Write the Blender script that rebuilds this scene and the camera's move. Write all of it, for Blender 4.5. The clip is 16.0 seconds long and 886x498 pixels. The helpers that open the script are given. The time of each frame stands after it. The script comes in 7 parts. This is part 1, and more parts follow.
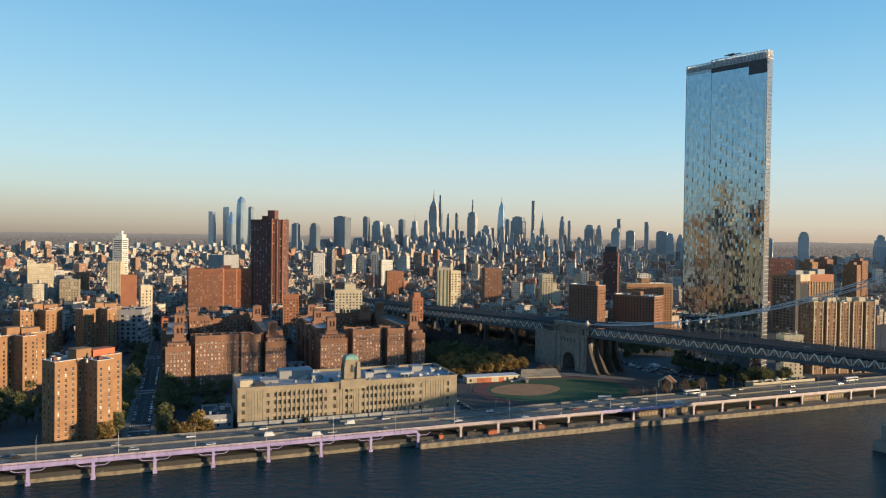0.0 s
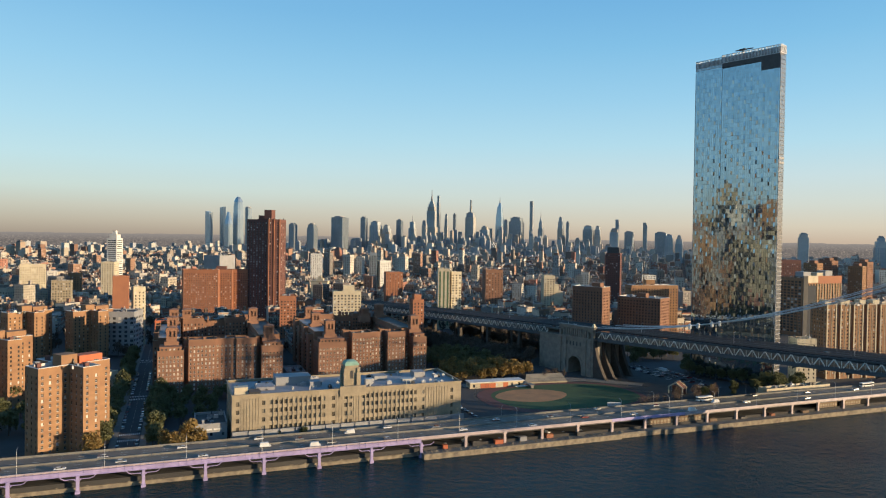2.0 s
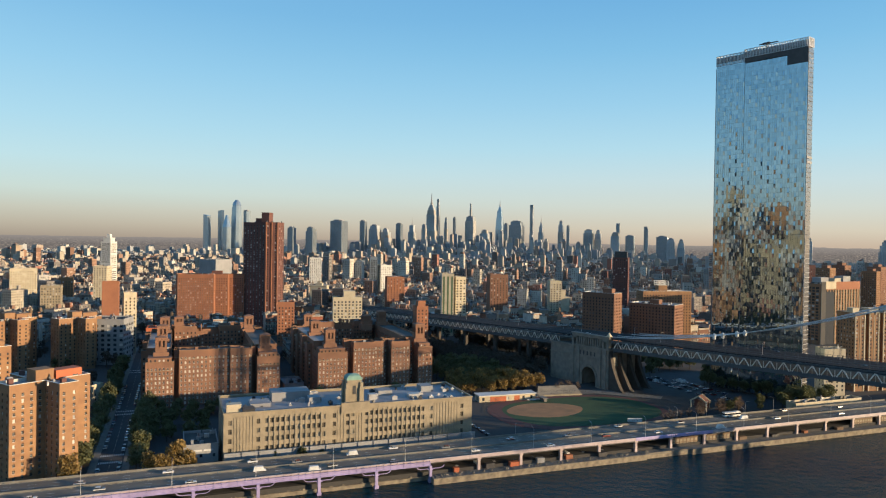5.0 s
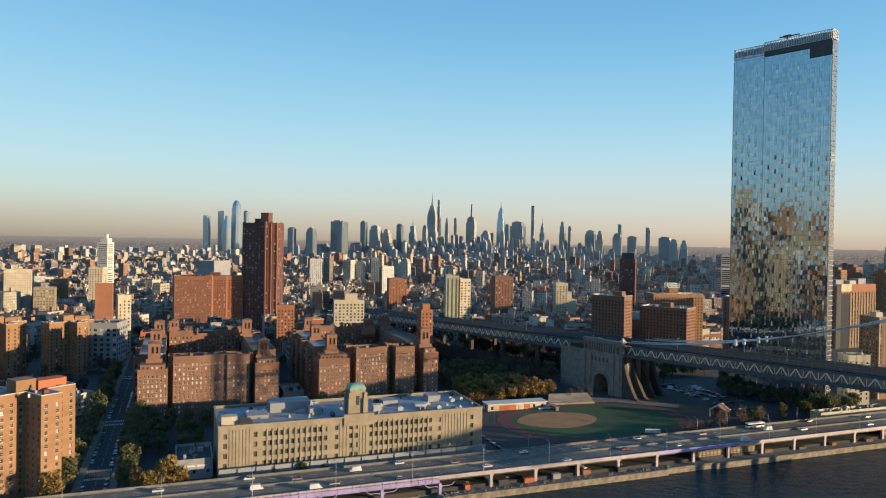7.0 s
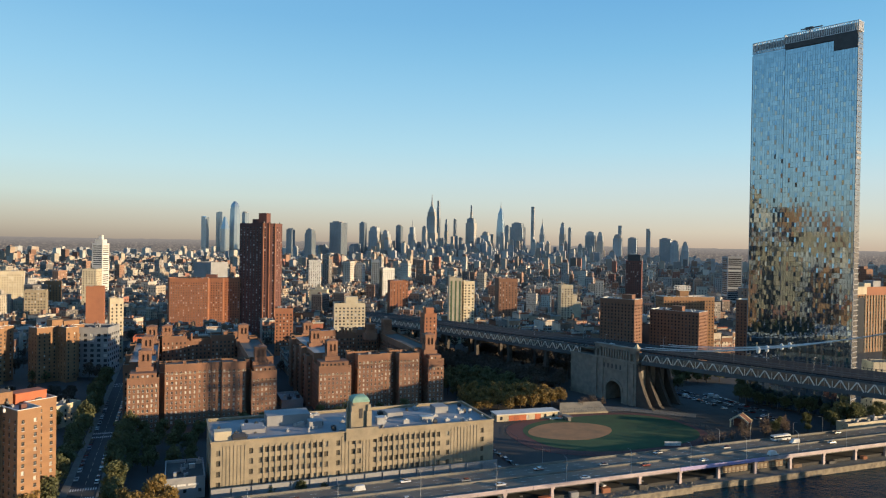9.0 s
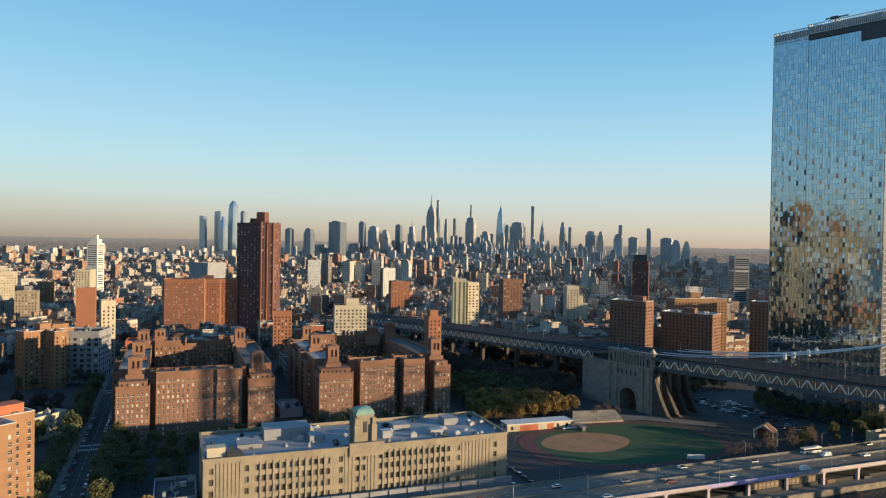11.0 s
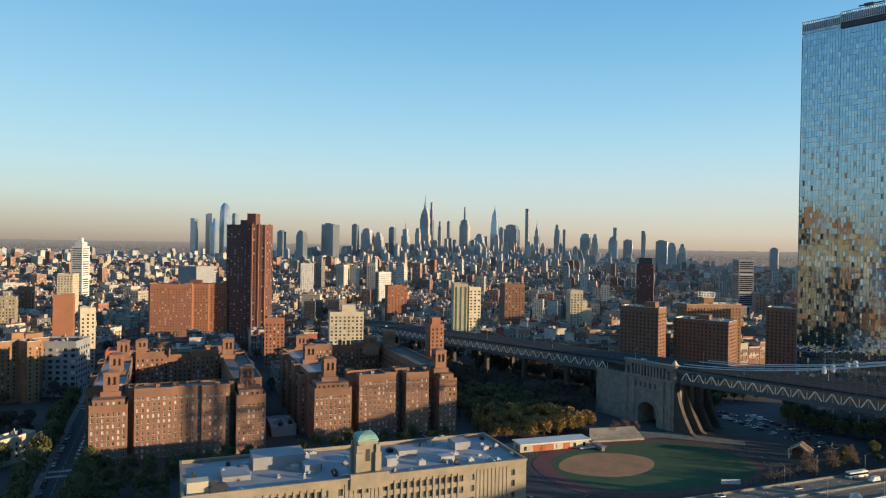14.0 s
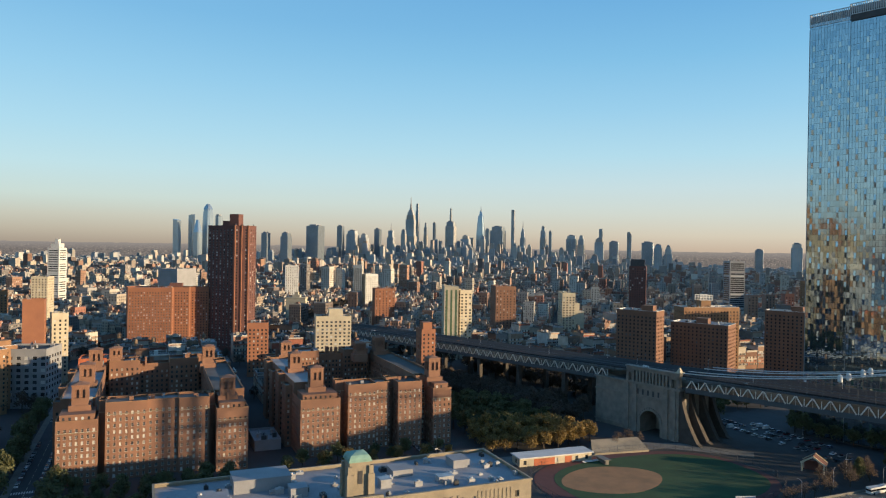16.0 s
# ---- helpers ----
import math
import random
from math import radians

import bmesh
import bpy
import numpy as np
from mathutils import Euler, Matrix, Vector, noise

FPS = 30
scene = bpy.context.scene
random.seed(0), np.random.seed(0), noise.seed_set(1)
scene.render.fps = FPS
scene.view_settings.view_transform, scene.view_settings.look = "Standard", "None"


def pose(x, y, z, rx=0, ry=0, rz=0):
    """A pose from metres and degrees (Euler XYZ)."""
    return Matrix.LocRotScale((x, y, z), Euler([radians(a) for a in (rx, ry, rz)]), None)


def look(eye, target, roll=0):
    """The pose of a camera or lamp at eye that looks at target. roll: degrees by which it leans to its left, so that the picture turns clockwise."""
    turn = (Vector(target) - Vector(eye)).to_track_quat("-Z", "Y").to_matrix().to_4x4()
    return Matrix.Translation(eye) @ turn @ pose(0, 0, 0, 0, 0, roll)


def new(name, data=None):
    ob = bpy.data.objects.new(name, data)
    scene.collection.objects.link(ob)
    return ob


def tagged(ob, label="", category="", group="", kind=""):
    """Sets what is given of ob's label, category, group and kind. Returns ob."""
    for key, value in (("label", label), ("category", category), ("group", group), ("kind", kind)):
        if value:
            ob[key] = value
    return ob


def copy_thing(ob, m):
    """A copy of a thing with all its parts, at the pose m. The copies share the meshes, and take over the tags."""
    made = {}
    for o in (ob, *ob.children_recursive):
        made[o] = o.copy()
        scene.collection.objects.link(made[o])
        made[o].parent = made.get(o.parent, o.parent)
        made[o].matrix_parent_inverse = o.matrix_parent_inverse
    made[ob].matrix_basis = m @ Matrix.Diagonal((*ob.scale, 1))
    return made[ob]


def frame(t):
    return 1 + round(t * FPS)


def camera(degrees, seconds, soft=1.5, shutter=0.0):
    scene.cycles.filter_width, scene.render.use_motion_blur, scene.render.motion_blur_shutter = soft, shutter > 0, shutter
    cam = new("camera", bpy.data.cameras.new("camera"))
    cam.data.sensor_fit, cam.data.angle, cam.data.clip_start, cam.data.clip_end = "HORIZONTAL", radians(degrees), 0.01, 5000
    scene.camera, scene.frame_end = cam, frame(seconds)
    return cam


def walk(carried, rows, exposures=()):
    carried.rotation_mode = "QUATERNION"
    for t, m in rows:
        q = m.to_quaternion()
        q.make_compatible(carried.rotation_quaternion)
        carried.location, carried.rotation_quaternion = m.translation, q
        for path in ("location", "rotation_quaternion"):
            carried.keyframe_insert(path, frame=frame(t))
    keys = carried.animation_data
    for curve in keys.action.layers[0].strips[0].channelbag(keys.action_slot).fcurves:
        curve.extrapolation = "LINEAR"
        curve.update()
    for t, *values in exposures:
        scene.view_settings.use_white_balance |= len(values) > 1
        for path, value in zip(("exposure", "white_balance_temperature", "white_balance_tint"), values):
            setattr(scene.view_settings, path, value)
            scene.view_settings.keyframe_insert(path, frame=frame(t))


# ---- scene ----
cam = camera(65.0, 16.0, soft=1.15)
PATH = [
    (0, (3.873, 4.151, 114.403), (3.8073, 6.1493, 114.3671), 0.77),
    (0.5, (2.755, 8.407, 114.339), (2.6911, 10.4057, 114.3037), 0.79),
    (1, (1.645, 12.796, 114.285), (1.5828, 14.7951, 114.2493), 0.80),
    (1.5, (0.538, 17.312, 114.239), (0.4777, 19.3110, 114.2034), 0.82),
    (2, (-0.572, 21.948, 114.202), (-0.6300, 23.9470, 114.1675), 0.84),
    (2.5, (-1.688, 26.698, 114.173), (-1.7443, 28.6968, 114.1412), 0.85),
    (3, (-2.814, 31.555, 114.152), (-2.8695, 33.5541, 114.1215), 0.87),
    (3.5, (-3.955, 36.513, 114.138), (-4.0096, 38.5123, 114.1078), 0.88),
    (4, (-5.113, 41.566, 114.131), (-5.1674, 43.5653, 114.1035), 0.89),
    (6.5, (-11.228, 68.031, 114.190), (-11.2834, 70.0299, 114.1682), 0.94),
    (7, (-12.524, 73.520, 114.218), (-12.5793, 75.5187, 114.1970), 0.95),
    (7.5, (-13.845, 79.059, 114.250), (-13.8986, 81.0580, 114.2291), 0.96),
    (8, (-15.189, 84.642, 114.286), (-15.2425, 86.6417, 114.2655), 0.96),
    (8.5, (-16.556, 90.264, 114.326), (-16.6085, 92.2634, 114.3068), 0.97),
    (9, (-17.943, 95.918, 114.368), (-17.9948, 97.9170, 114.3502), 0.97),
    (11.5, (-25.091, 124.445, 114.614), (-25.1363, 126.4440, 114.5952), 0.98),
    (12, (-26.537, 130.158, 114.666), (-26.5777, 132.1578, 114.6501), 0.98),
    (12.5, (-27.978, 135.860, 114.719), (-28.0141, 137.8599, 114.7048), 0.98),
    (13, (-29.407, 141.544, 114.771), (-29.4392, 143.5442, 114.7580), 0.97),
    (13.5, (-30.819, 147.205, 114.822), (-30.8473, 149.2043, 114.8104), 0.97),
    (14, (-32.207, 152.834, 114.872), (-32.2342, 154.8343, 114.8608), 0.97),
    (14.5, (-33.564, 158.428, 114.920), (-33.5886, 160.4279, 114.9102), 0.96),
    (15, (-34.882, 163.979, 114.966), (-34.8956, 165.9791, 114.9576), 0.96),
    (15.5, (-36.154, 169.482, 115.009), (-36.1536, 171.4816, 115.0017), 0.95),
    (16, (-37.371, 174.929, 115.049), (-37.3554, 176.9293, 115.0424), 0.94),
]
walk(cam, [(t, look(eye, target, roll)) for t, eye, target, roll in PATH], [(0, 1.02, 6500, 10), (16, 1.02, 6500, 10)])


# ---------- world, sun ----------
SUN = Vector((math.cos(radians(-16)), math.sin(radians(-16)), 0.0))
ELEV = radians(6.8)
# sine of the height over the horizon, colour
SKY_EAST = [(0.0, (0.58, 0.46, 0.36)), (0.02, (0.67, 0.60, 0.49)), (0.05, (0.65, 0.69, 0.64)), (0.085, (0.59, 0.73, 0.76)), (0.13, (0.46, 0.72, 0.84)),
            (0.19, (0.33, 0.63, 0.84)), (0.26, (0.22, 0.53, 0.80)), (0.34, (0.145, 0.42, 0.74)), (1.0, (0.045, 0.19, 0.5))]
SKY_WEST = [(0.0, (0.37, 0.31, 0.26)), (0.015, (0.47, 0.42, 0.35)), (0.035, (0.55, 0.54, 0.47)), (0.06, (0.58, 0.68, 0.64)), (0.1, (0.52, 0.73, 0.78)),
            (0.15, (0.42, 0.69, 0.82)), (0.22, (0.31, 0.61, 0.82)), (0.3, (0.21, 0.50, 0.77)), (1.0, (0.045, 0.19, 0.5))]
world = bpy.data.worlds.new("sky")
scene.world = world
world.use_nodes = True
wn = world.node_tree.nodes
sky = wn.new("ShaderNodeTexSky")
sky.sky_type = "NISHITA"
sky.sun_disc = False
sky.sun_elevation = ELEV
sky.sun_rotation = math.atan2(SUN.x, SUN.y)
sky.altitude = 50
sky.air_density = 1.0
sky.dust_density = 0.5
sky.ozone_density = 3.0
wl = world.node_tree.links
low, high = wn["Background"], wn.new("ShaderNodeBackground")
low.inputs["Strength"].default_value = 0.15
wl.new(sky.outputs[0], low.inputs["Color"])
# clear evening air above a dusty horizon, duller away from the sun
coord, parts, height = wn.new("ShaderNodeTexCoord"), wn.new("ShaderNodeSeparateXYZ"), wn.new("ShaderNodeValToRGB")
wl.new(coord.outputs["Generated"], parts.inputs[0])
wl.new(parts.outputs["Z"], height.inputs[0])


def sky_ramp(node, stops):
    el = node.color_ramp.elements
    while len(el) < len(stops):
        el.new(0.5)
    for e, (pos, colour) in zip(el, stops):
        e.position, e.color = pos, (*colour, 1)


sky_ramp(height, SKY_EAST)
dull, side, both = wn.new("ShaderNodeValToRGB"), wn.new("ShaderNodeMapRange"), wn.new("ShaderNodeMix")
sky_ramp(dull, SKY_WEST)
wl.new(parts.outputs["Z"], dull.inputs[0])
both.data_type = "RGBA"
side.inputs["From Min"].default_value, side.inputs["From Max"].default_value = -0.55, 0.35
wl.new(parts.outputs["X"], side.inputs["Value"])
wl.new(side.outputs[0], both.inputs[0])
wl.new(dull.outputs[0], both.inputs[6])
wl.new(height.outputs[0], both.inputs[7])
wl.new(both.outputs[2], high.inputs["Color"])
high.inputs["Strength"].default_value = 0.5
blend = wn.new("ShaderNodeMixShader")
blend.inputs[0].default_value = 0.9
wl.new(low.outputs[0], blend.inputs[1])
wl.new(high.outputs[0], blend.inputs[2])
wl.new(blend.outputs[0], wn["World Output"].inputs["Surface"])
lamp = bpy.data.lights.new("sun", "SUN")
lamp.energy = 4.3
lamp.angle = radians(0.6)
lamp.color = (1.0, 0.75, 0.45)
sun_ob = new("sun", lamp)
to_sun = Vector((SUN.x * math.cos(ELEV), SUN.y * math.cos(ELEV), math.sin(ELEV)))
sun_ob.rotation_euler = to_sun.to_track_quat("Z", "Y").to_euler()


# ---------- mesh helpers ----------
rng = random.Random(7)
TURN = 22.5  # the street grid's turn
CG, SG = math.cos(radians(TURN)), math.sin(radians(TURN))


def at_uv(u, v):
    """World place of a point of the street grid: u along the shore, v inland."""
    return (u * CG - v * SG, u * SG + v * CG)


class MB:
    """Collects faces of one mesh."""

    def __init__(self):
        self.v, self.f, self.m, self.mat = [], [], [], 0

    def face(self, *pts):
        n = len(self.v)
        self.v.extend(pts)
        self.f.append(tuple(range(n, n + len(pts))))
        self.m.append(self.mat)

    def mesh_faces(self, pts, faces):
        n = len(self.v)
        self.v.extend(pts)
        for f in faces:
            self.f.append(tuple(n + i for i in f))
            self.m.append(self.mat)

    def box(self, x0, y0, z0, x1, y1, z1, bottom=True):
        p = [(x0, y0, z0), (x1, y0, z0), (x1, y1, z0), (x0, y1, z0), (x0, y0, z1), (x1, y0, z1), (x1, y1, z1), (x0, y1, z1)]
        f = [(0, 1, 5, 4), (1, 2, 6, 5), (2, 3, 7, 6), (3, 0, 4, 7), (4, 5, 6, 7)]
        self.mesh_faces(p, f + ([(3, 2, 1, 0)] if bottom else []))

    def prism(self, poly, z0, z1, top=True, poly2=None):
        n = len(poly)
        q = poly2 or poly
        p = [(x, y, z0) for x, y in poly] + [(x, y, z1) for x, y in q]
        f = [(i, (i + 1) % n, n + (i + 1) % n, n + i) for i in range(n)]
        if top:
            f.append(tuple(range(n, 2 * n)))
        self.mesh_faces(p, f)

    def cyl(self, x, y, z0, z1, r, n=10, r2=None, ph=0.0):
        r2 = r if r2 is None else r2
        a = [ph + 2 * math.pi * i / n for i in range(n)]
        self.prism([(x + r * math.cos(t), y + r * math.sin(t)) for t in a], z0, z1, True,
                   [(x + r2 * math.cos(t), y + r2 * math.sin(t)) for t in a])

    def beam(self, p, q, w, h=None):
        """A square bar from p to q."""
        p, q = Vector(p), Vector(q)
        h = h or w
        d = (q - p).normalized()
        side = d.cross(Vector((0, 0, 1)))
        side = Vector((1, 0, 0)) if side.length < 1e-3 else side.normalized()
        up = side.cross(d)
        a, b = side * w / 2, up * h / 2
        pts = [tuple(e + sa * a + sb * b) for e in (p, q) for sa, sb in ((-1, -1), (1, -1), (1, 1), (-1, 1))]
        self.mesh_faces(pts, [(0, 1, 5, 4), (1, 2, 6, 5), (2, 3, 7, 6), (3, 0, 4, 7), (0, 3, 2, 1), (4, 5, 6, 7)])

    def wall(self, a, b, z0, z1, cols=(), rows=(), ww=1.2, wh=1.6, deep=0.25):
        """An upright wall from a to b (outside to the right of the way), with window openings at cols (metres along it)
        and rows (sill heights). Returns the openings: middle and direction."""
        ax, ay = a
        length = math.hypot(b[0] - ax, b[1] - ay)
        dx, dy = (b[0] - ax) / length, (b[1] - ay) / length
        nx, ny = dy, -dx

        def pt(s, z, k=0.0):
            return (ax + dx * s - nx * k, ay + dy * s - ny * k, z)

        def q(s0, s1, za, zb):
            self.face(pt(s0, za), pt(s1, za), pt(s1, zb), pt(s0, zb))

        if not cols or not rows:
            q(0, length, z0, z1)
            return []
        holes, z = [], z0
        for r in rows:
            q(0, length, z, r)
            s = 0.0
            for c in cols:
                q(s, c - ww / 2, r, r + wh)
                l, rr, zb, zt = c - ww / 2, c + ww / 2, r, r + wh
                self.face(pt(l, zb), pt(l, zb, deep), pt(l, zt, deep), pt(l, zt))
                self.face(pt(rr, zb, deep), pt(rr, zb), pt(rr, zt), pt(rr, zt, deep))
                self.face(pt(l, zb), pt(rr, zb), pt(rr, zb, deep), pt(l, zb, deep))
                self.face(pt(l, zt, deep), pt(rr, zt, deep), pt(rr, zt), pt(l, zt))
                holes.append((*pt(c, r + wh / 2, deep), math.atan2(dy, dx)))
                s = rr
            q(s, length, r, r + wh)
            z = r + wh
        q(0, length, z, z1)
        return holes

    def pane(self, hole, ww, wh, out=0.0):
        x, y, z, a = hole
        c, s = math.cos(a) * ww / 2, math.sin(a) * ww / 2
        ox, oy = math.sin(a) * out, -math.cos(a) * out
        self.face((x - c + ox, y - s + oy, z - wh / 2), (x + c + ox, y + s + oy, z - wh / 2),
                  (x + c + ox, y + s + oy, z + wh / 2), (x - c + ox, y - s + oy, z + wh / 2))

    def data(self, name, mats):
        me = bpy.data.meshes.new(name)
        me.from_pydata(self.v, [], self.f)
        for mt in mats:
            me.materials.append(mt)
        if len(mats) > 1:
            me.polygons.foreach_set("material_index", self.m)
        me.update()
        return me


def part(name, mb, mats, parent=None, label=""):
    me = mb if isinstance(mb, bpy.types.Mesh) else mb.data(name, mats if isinstance(mats, (list, tuple)) else [mats])
    ob = new(name, me)
    ob.parent = parent
    if label:
        ob["label"] = label
    return ob


def thing(name, m, label, category, group=""):
    ob = new(name)
    ob.matrix_basis = m
    return tagged(ob, label, category, group)


def spread(length, step, edge=1.5):
    """Even window positions along a wall."""
    n = max(1, int((length - 2 * edge) / step) + 1)
    if length < 2 * edge:
        return []
    gap = (length - 2 * edge) / max(1, n - 1) if n > 1 else 0
    return [edge + i * gap for i in range(n)] if n > 1 else [length / 2]


# ---------- materials ----------
BASE_SCALE = 0.78  # scales every base colour down, deepening shade against a stronger sun


def material(name, base, rough=0.8, metal=0.0, second=None, scale=0.3, fine=6.0, bump=0.0, vary=0.0, palette=None, spec=0.5, mix=0.5):
    """Base colour with stains (scale, per metre) and grain (fine); vary: brightness from object to object; palette: colours by object."""
    base = [c * BASE_SCALE for c in base]
    second = [c * BASE_SCALE for c in second] if second else None
    palette = [[c * BASE_SCALE for c in p] for p in palette] if palette else None
    mt = bpy.data.materials.new(name)
    mt.use_nodes = True
    nt = mt.node_tree
    N, L = nt.nodes, nt.links
    bs = N["Principled BSDF"]
    bs.inputs["Roughness"].default_value = rough
    bs.inputs["Metallic"].default_value = metal
    bs.inputs["Specular IOR Level"].default_value = spec
    geo = N.new("ShaderNodeNewGeometry")
    big = N.new("ShaderNodeTexNoise")
    big.inputs["Scale"].default_value = scale
    big.inputs["Detail"].default_value = 4
    small = N.new("ShaderNodeTexNoise")
    small.inputs["Scale"].default_value = fine
    small.inputs["Detail"].default_value = 2
    L.new(geo.outputs["Position"], big.inputs["Vector"])
    L.new(geo.outputs["Position"], small.inputs["Vector"])
    if palette or vary:
        info = N.new("ShaderNodeObjectInfo")
        add = N.new("ShaderNodeMath")
        add.operation = "ADD"
        L.new(info.outputs["Random"], add.inputs[0])
        L.new(geo.outputs["Random Per Island"], add.inputs[1])
        frac = N.new("ShaderNodeMath")
        frac.operation = "FRACT"
        L.new(add.outputs[0], frac.inputs[0])
    if palette:
        ramp = N.new("ShaderNodeValToRGB")
        ramp.color_ramp.interpolation = "CONSTANT"
        el = ramp.color_ramp.elements
        while len(el) < len(palette):
            el.new(0.5)
        for i, colour in enumerate(palette):
            el[i].position = i / len(palette)
            el[i].color = (*colour, 1)
        L.new(frac.outputs[0], ramp.inputs[0])
        first = ramp.outputs[0]
    m1 = N.new("ShaderNodeMix")
    m1.data_type = "RGBA"
    m1.inputs[6].default_value = (*base, 1)
    m1.inputs[7].default_value = (*(second or [c * 0.7 for c in base]), 1)
    if palette:
        L.new(first, m1.inputs[6])
        m1b = N.new("ShaderNodeMix")
        m1b.data_type = "RGBA"
        m1b.blend_type = "MULTIPLY"
        m1b.inputs[0].default_value = 1.0
        m1b.inputs[7].default_value = (0.72, 0.7, 0.68, 1)
        L.new(first, m1b.inputs[6])
        L.new(m1b.outputs[2], m1.inputs[7])
    fac = N.new("ShaderNodeMapRange")
    fac.inputs["From Min"].default_value = 0.35
    fac.inputs["From Max"].default_value = 0.7
    fac.inputs["To Max"].default_value = mix * 2
    L.new(big.outputs[0], fac.inputs["Value"])
    L.new(fac.outputs[0], m1.inputs[0])
    hsv = N.new("ShaderNodeHueSaturation")
    L.new(m1.outputs[2], hsv.inputs["Color"])
    val = N.new("ShaderNodeMath")
    val.operation = "MULTIPLY_ADD"
    val.inputs[1].default_value = 0.3
    val.inputs[2].default_value = 0.85
    L.new(small.outputs[0], val.inputs[0])
    out = val
    if vary:
        v2 = N.new("ShaderNodeMath")
        v2.operation = "MULTIPLY_ADD"
        v2.inputs[1].default_value = vary
        v2.inputs[2].default_value = 1 - vary / 2
        L.new(frac.outputs[0], v2.inputs[0])
        out = N.new("ShaderNodeMath")
        out.operation = "MULTIPLY"
        L.new(val.outputs[0], out.inputs[0])
        L.new(v2.outputs[0], out.inputs[1])
    L.new(out.outputs[0], hsv.inputs["Value"])
    L.new(hsv.outputs[0], bs.inputs["Base Color"])
    if bump:
        b = N.new("ShaderNodeBump")
        b.inputs["Strength"].default_value = bump
        b.inputs["Distance"].default_value = 0.1
        L.new(small.outputs[0], b.inputs["Height"])
        L.new(b.outputs[0], bs.inputs["Normal"])
    return mt


BRICK = material("red_brown_brick", (0.285, 0.145, 0.09), 0.9, second=(0.215, 0.11, 0.072), scale=0.12, fine=3, vary=0.12)
BRICK_PROJECT = material("tan_orange_brick", (0.325, 0.18, 0.092), 0.9, second=(0.26, 0.138, 0.076), scale=0.15, fine=3, vary=0.1)
BRICK_BROWN = material("brown_brick", (0.24, 0.12, 0.075), 0.9, second=(0.185, 0.095, 0.062), scale=0.1, fine=3)
TAR = material("black_tar_roof", (0.055, 0.054, 0.054), 0.9, second=(0.08, 0.078, 0.076), scale=0.12, fine=2)
BRICK_RED = material("red_orange_brick", (0.36, 0.15, 0.08), 0.9, second=(0.29, 0.12, 0.07), scale=0.1, fine=3, vary=0.08)
BRICK_DARK = material("dark_red_brick", (0.17, 0.074, 0.06), 0.9, second=(0.13, 0.057, 0.048), scale=0.1, fine=3)
# shade put into granite's base colour, for buttresses, piers and the upper wall
STONE_SHADED = material("shaded_granite", (0.085, 0.07, 0.06), 0.9, second=(0.055, 0.047, 0.042), scale=0.3, fine=2, bump=0.2)
LIMESTONE = material("cream_limestone", (0.365, 0.30, 0.21), 0.85, second=(0.265, 0.22, 0.155), scale=0.2, fine=2, vary=0.06)
STONE_GREY = material("grey_granite", (0.285, 0.25, 0.21), 0.85, second=(0.19, 0.168, 0.145), scale=0.25, fine=2, bump=0.2)
CREAM = material("cream_brick", (0.60, 0.52, 0.38), 0.85, second=(0.48, 0.41, 0.30), scale=0.15, fine=3)
WHITE_WALL = material("white_painted_wall", (0.72, 0.70, 0.66), 0.8, second=(0.58, 0.56, 0.52), scale=0.15, fine=3)
GREY_WALL = material("grey_concrete_wall", (0.33, 0.33, 0.34), 0.8, second=(0.26, 0.26, 0.27), scale=0.1, fine=3)
ROOF_GREY = material("grey_roof_felt", (0.35, 0.35, 0.36), 0.85, second=(0.25, 0.25, 0.27), scale=0.08, fine=1.5, vary=0.1)
ROOF_DARK = material("tar_roof", (0.12, 0.115, 0.11), 0.9, scale=0.1, fine=2, palette=[(0.09, 0.088, 0.085), (0.22, 0.215, 0.21), (0.13, 0.125, 0.12), (0.36, 0.36, 0.365), (0.10, 0.095, 0.09), (0.27, 0.265, 0.26), (0.55, 0.55, 0.55), (0.15, 0.14, 0.13)])
TENEMENT = material("tenement_wall", (0.3, 0.15, 0.1), 0.9, scale=0.2, fine=3, palette=[
    (0.27, 0.14, 0.09), (0.42, 0.35, 0.27), (0.22, 0.115, 0.08), (0.55, 0.51, 0.45), (0.31, 0.19, 0.13), (0.36, 0.13, 0.085), (0.20, 0.15, 0.125), (0.29, 0.265, 0.25), (0.38, 0.26, 0.18), (0.66, 0.64, 0.60), (0.48, 0.42, 0.35), (0.40, 0.40, 0.41), (0.44, 0.22, 0.15), (0.60, 0.54, 0.46)])
FAR_WALL = material("distant_wall", (0.3, 0.2, 0.15), 0.85, scale=0.02, fine=0.25, palette=[
    (0.30, 0.18, 0.13), (0.46, 0.41, 0.34), (0.55, 0.50, 0.43), (0.34, 0.31, 0.29), (0.26, 0.15, 0.11), (0.48, 0.40, 0.31), (0.22, 0.20, 0.19), (0.40, 0.35, 0.30), (0.38, 0.22, 0.15),
    (0.64, 0.60, 0.53), (0.30, 0.25, 0.21), (0.42, 0.32, 0.24), (0.19, 0.15, 0.13), (0.42, 0.40, 0.38), (0.38, 0.17, 0.12), (0.50, 0.43, 0.35)])
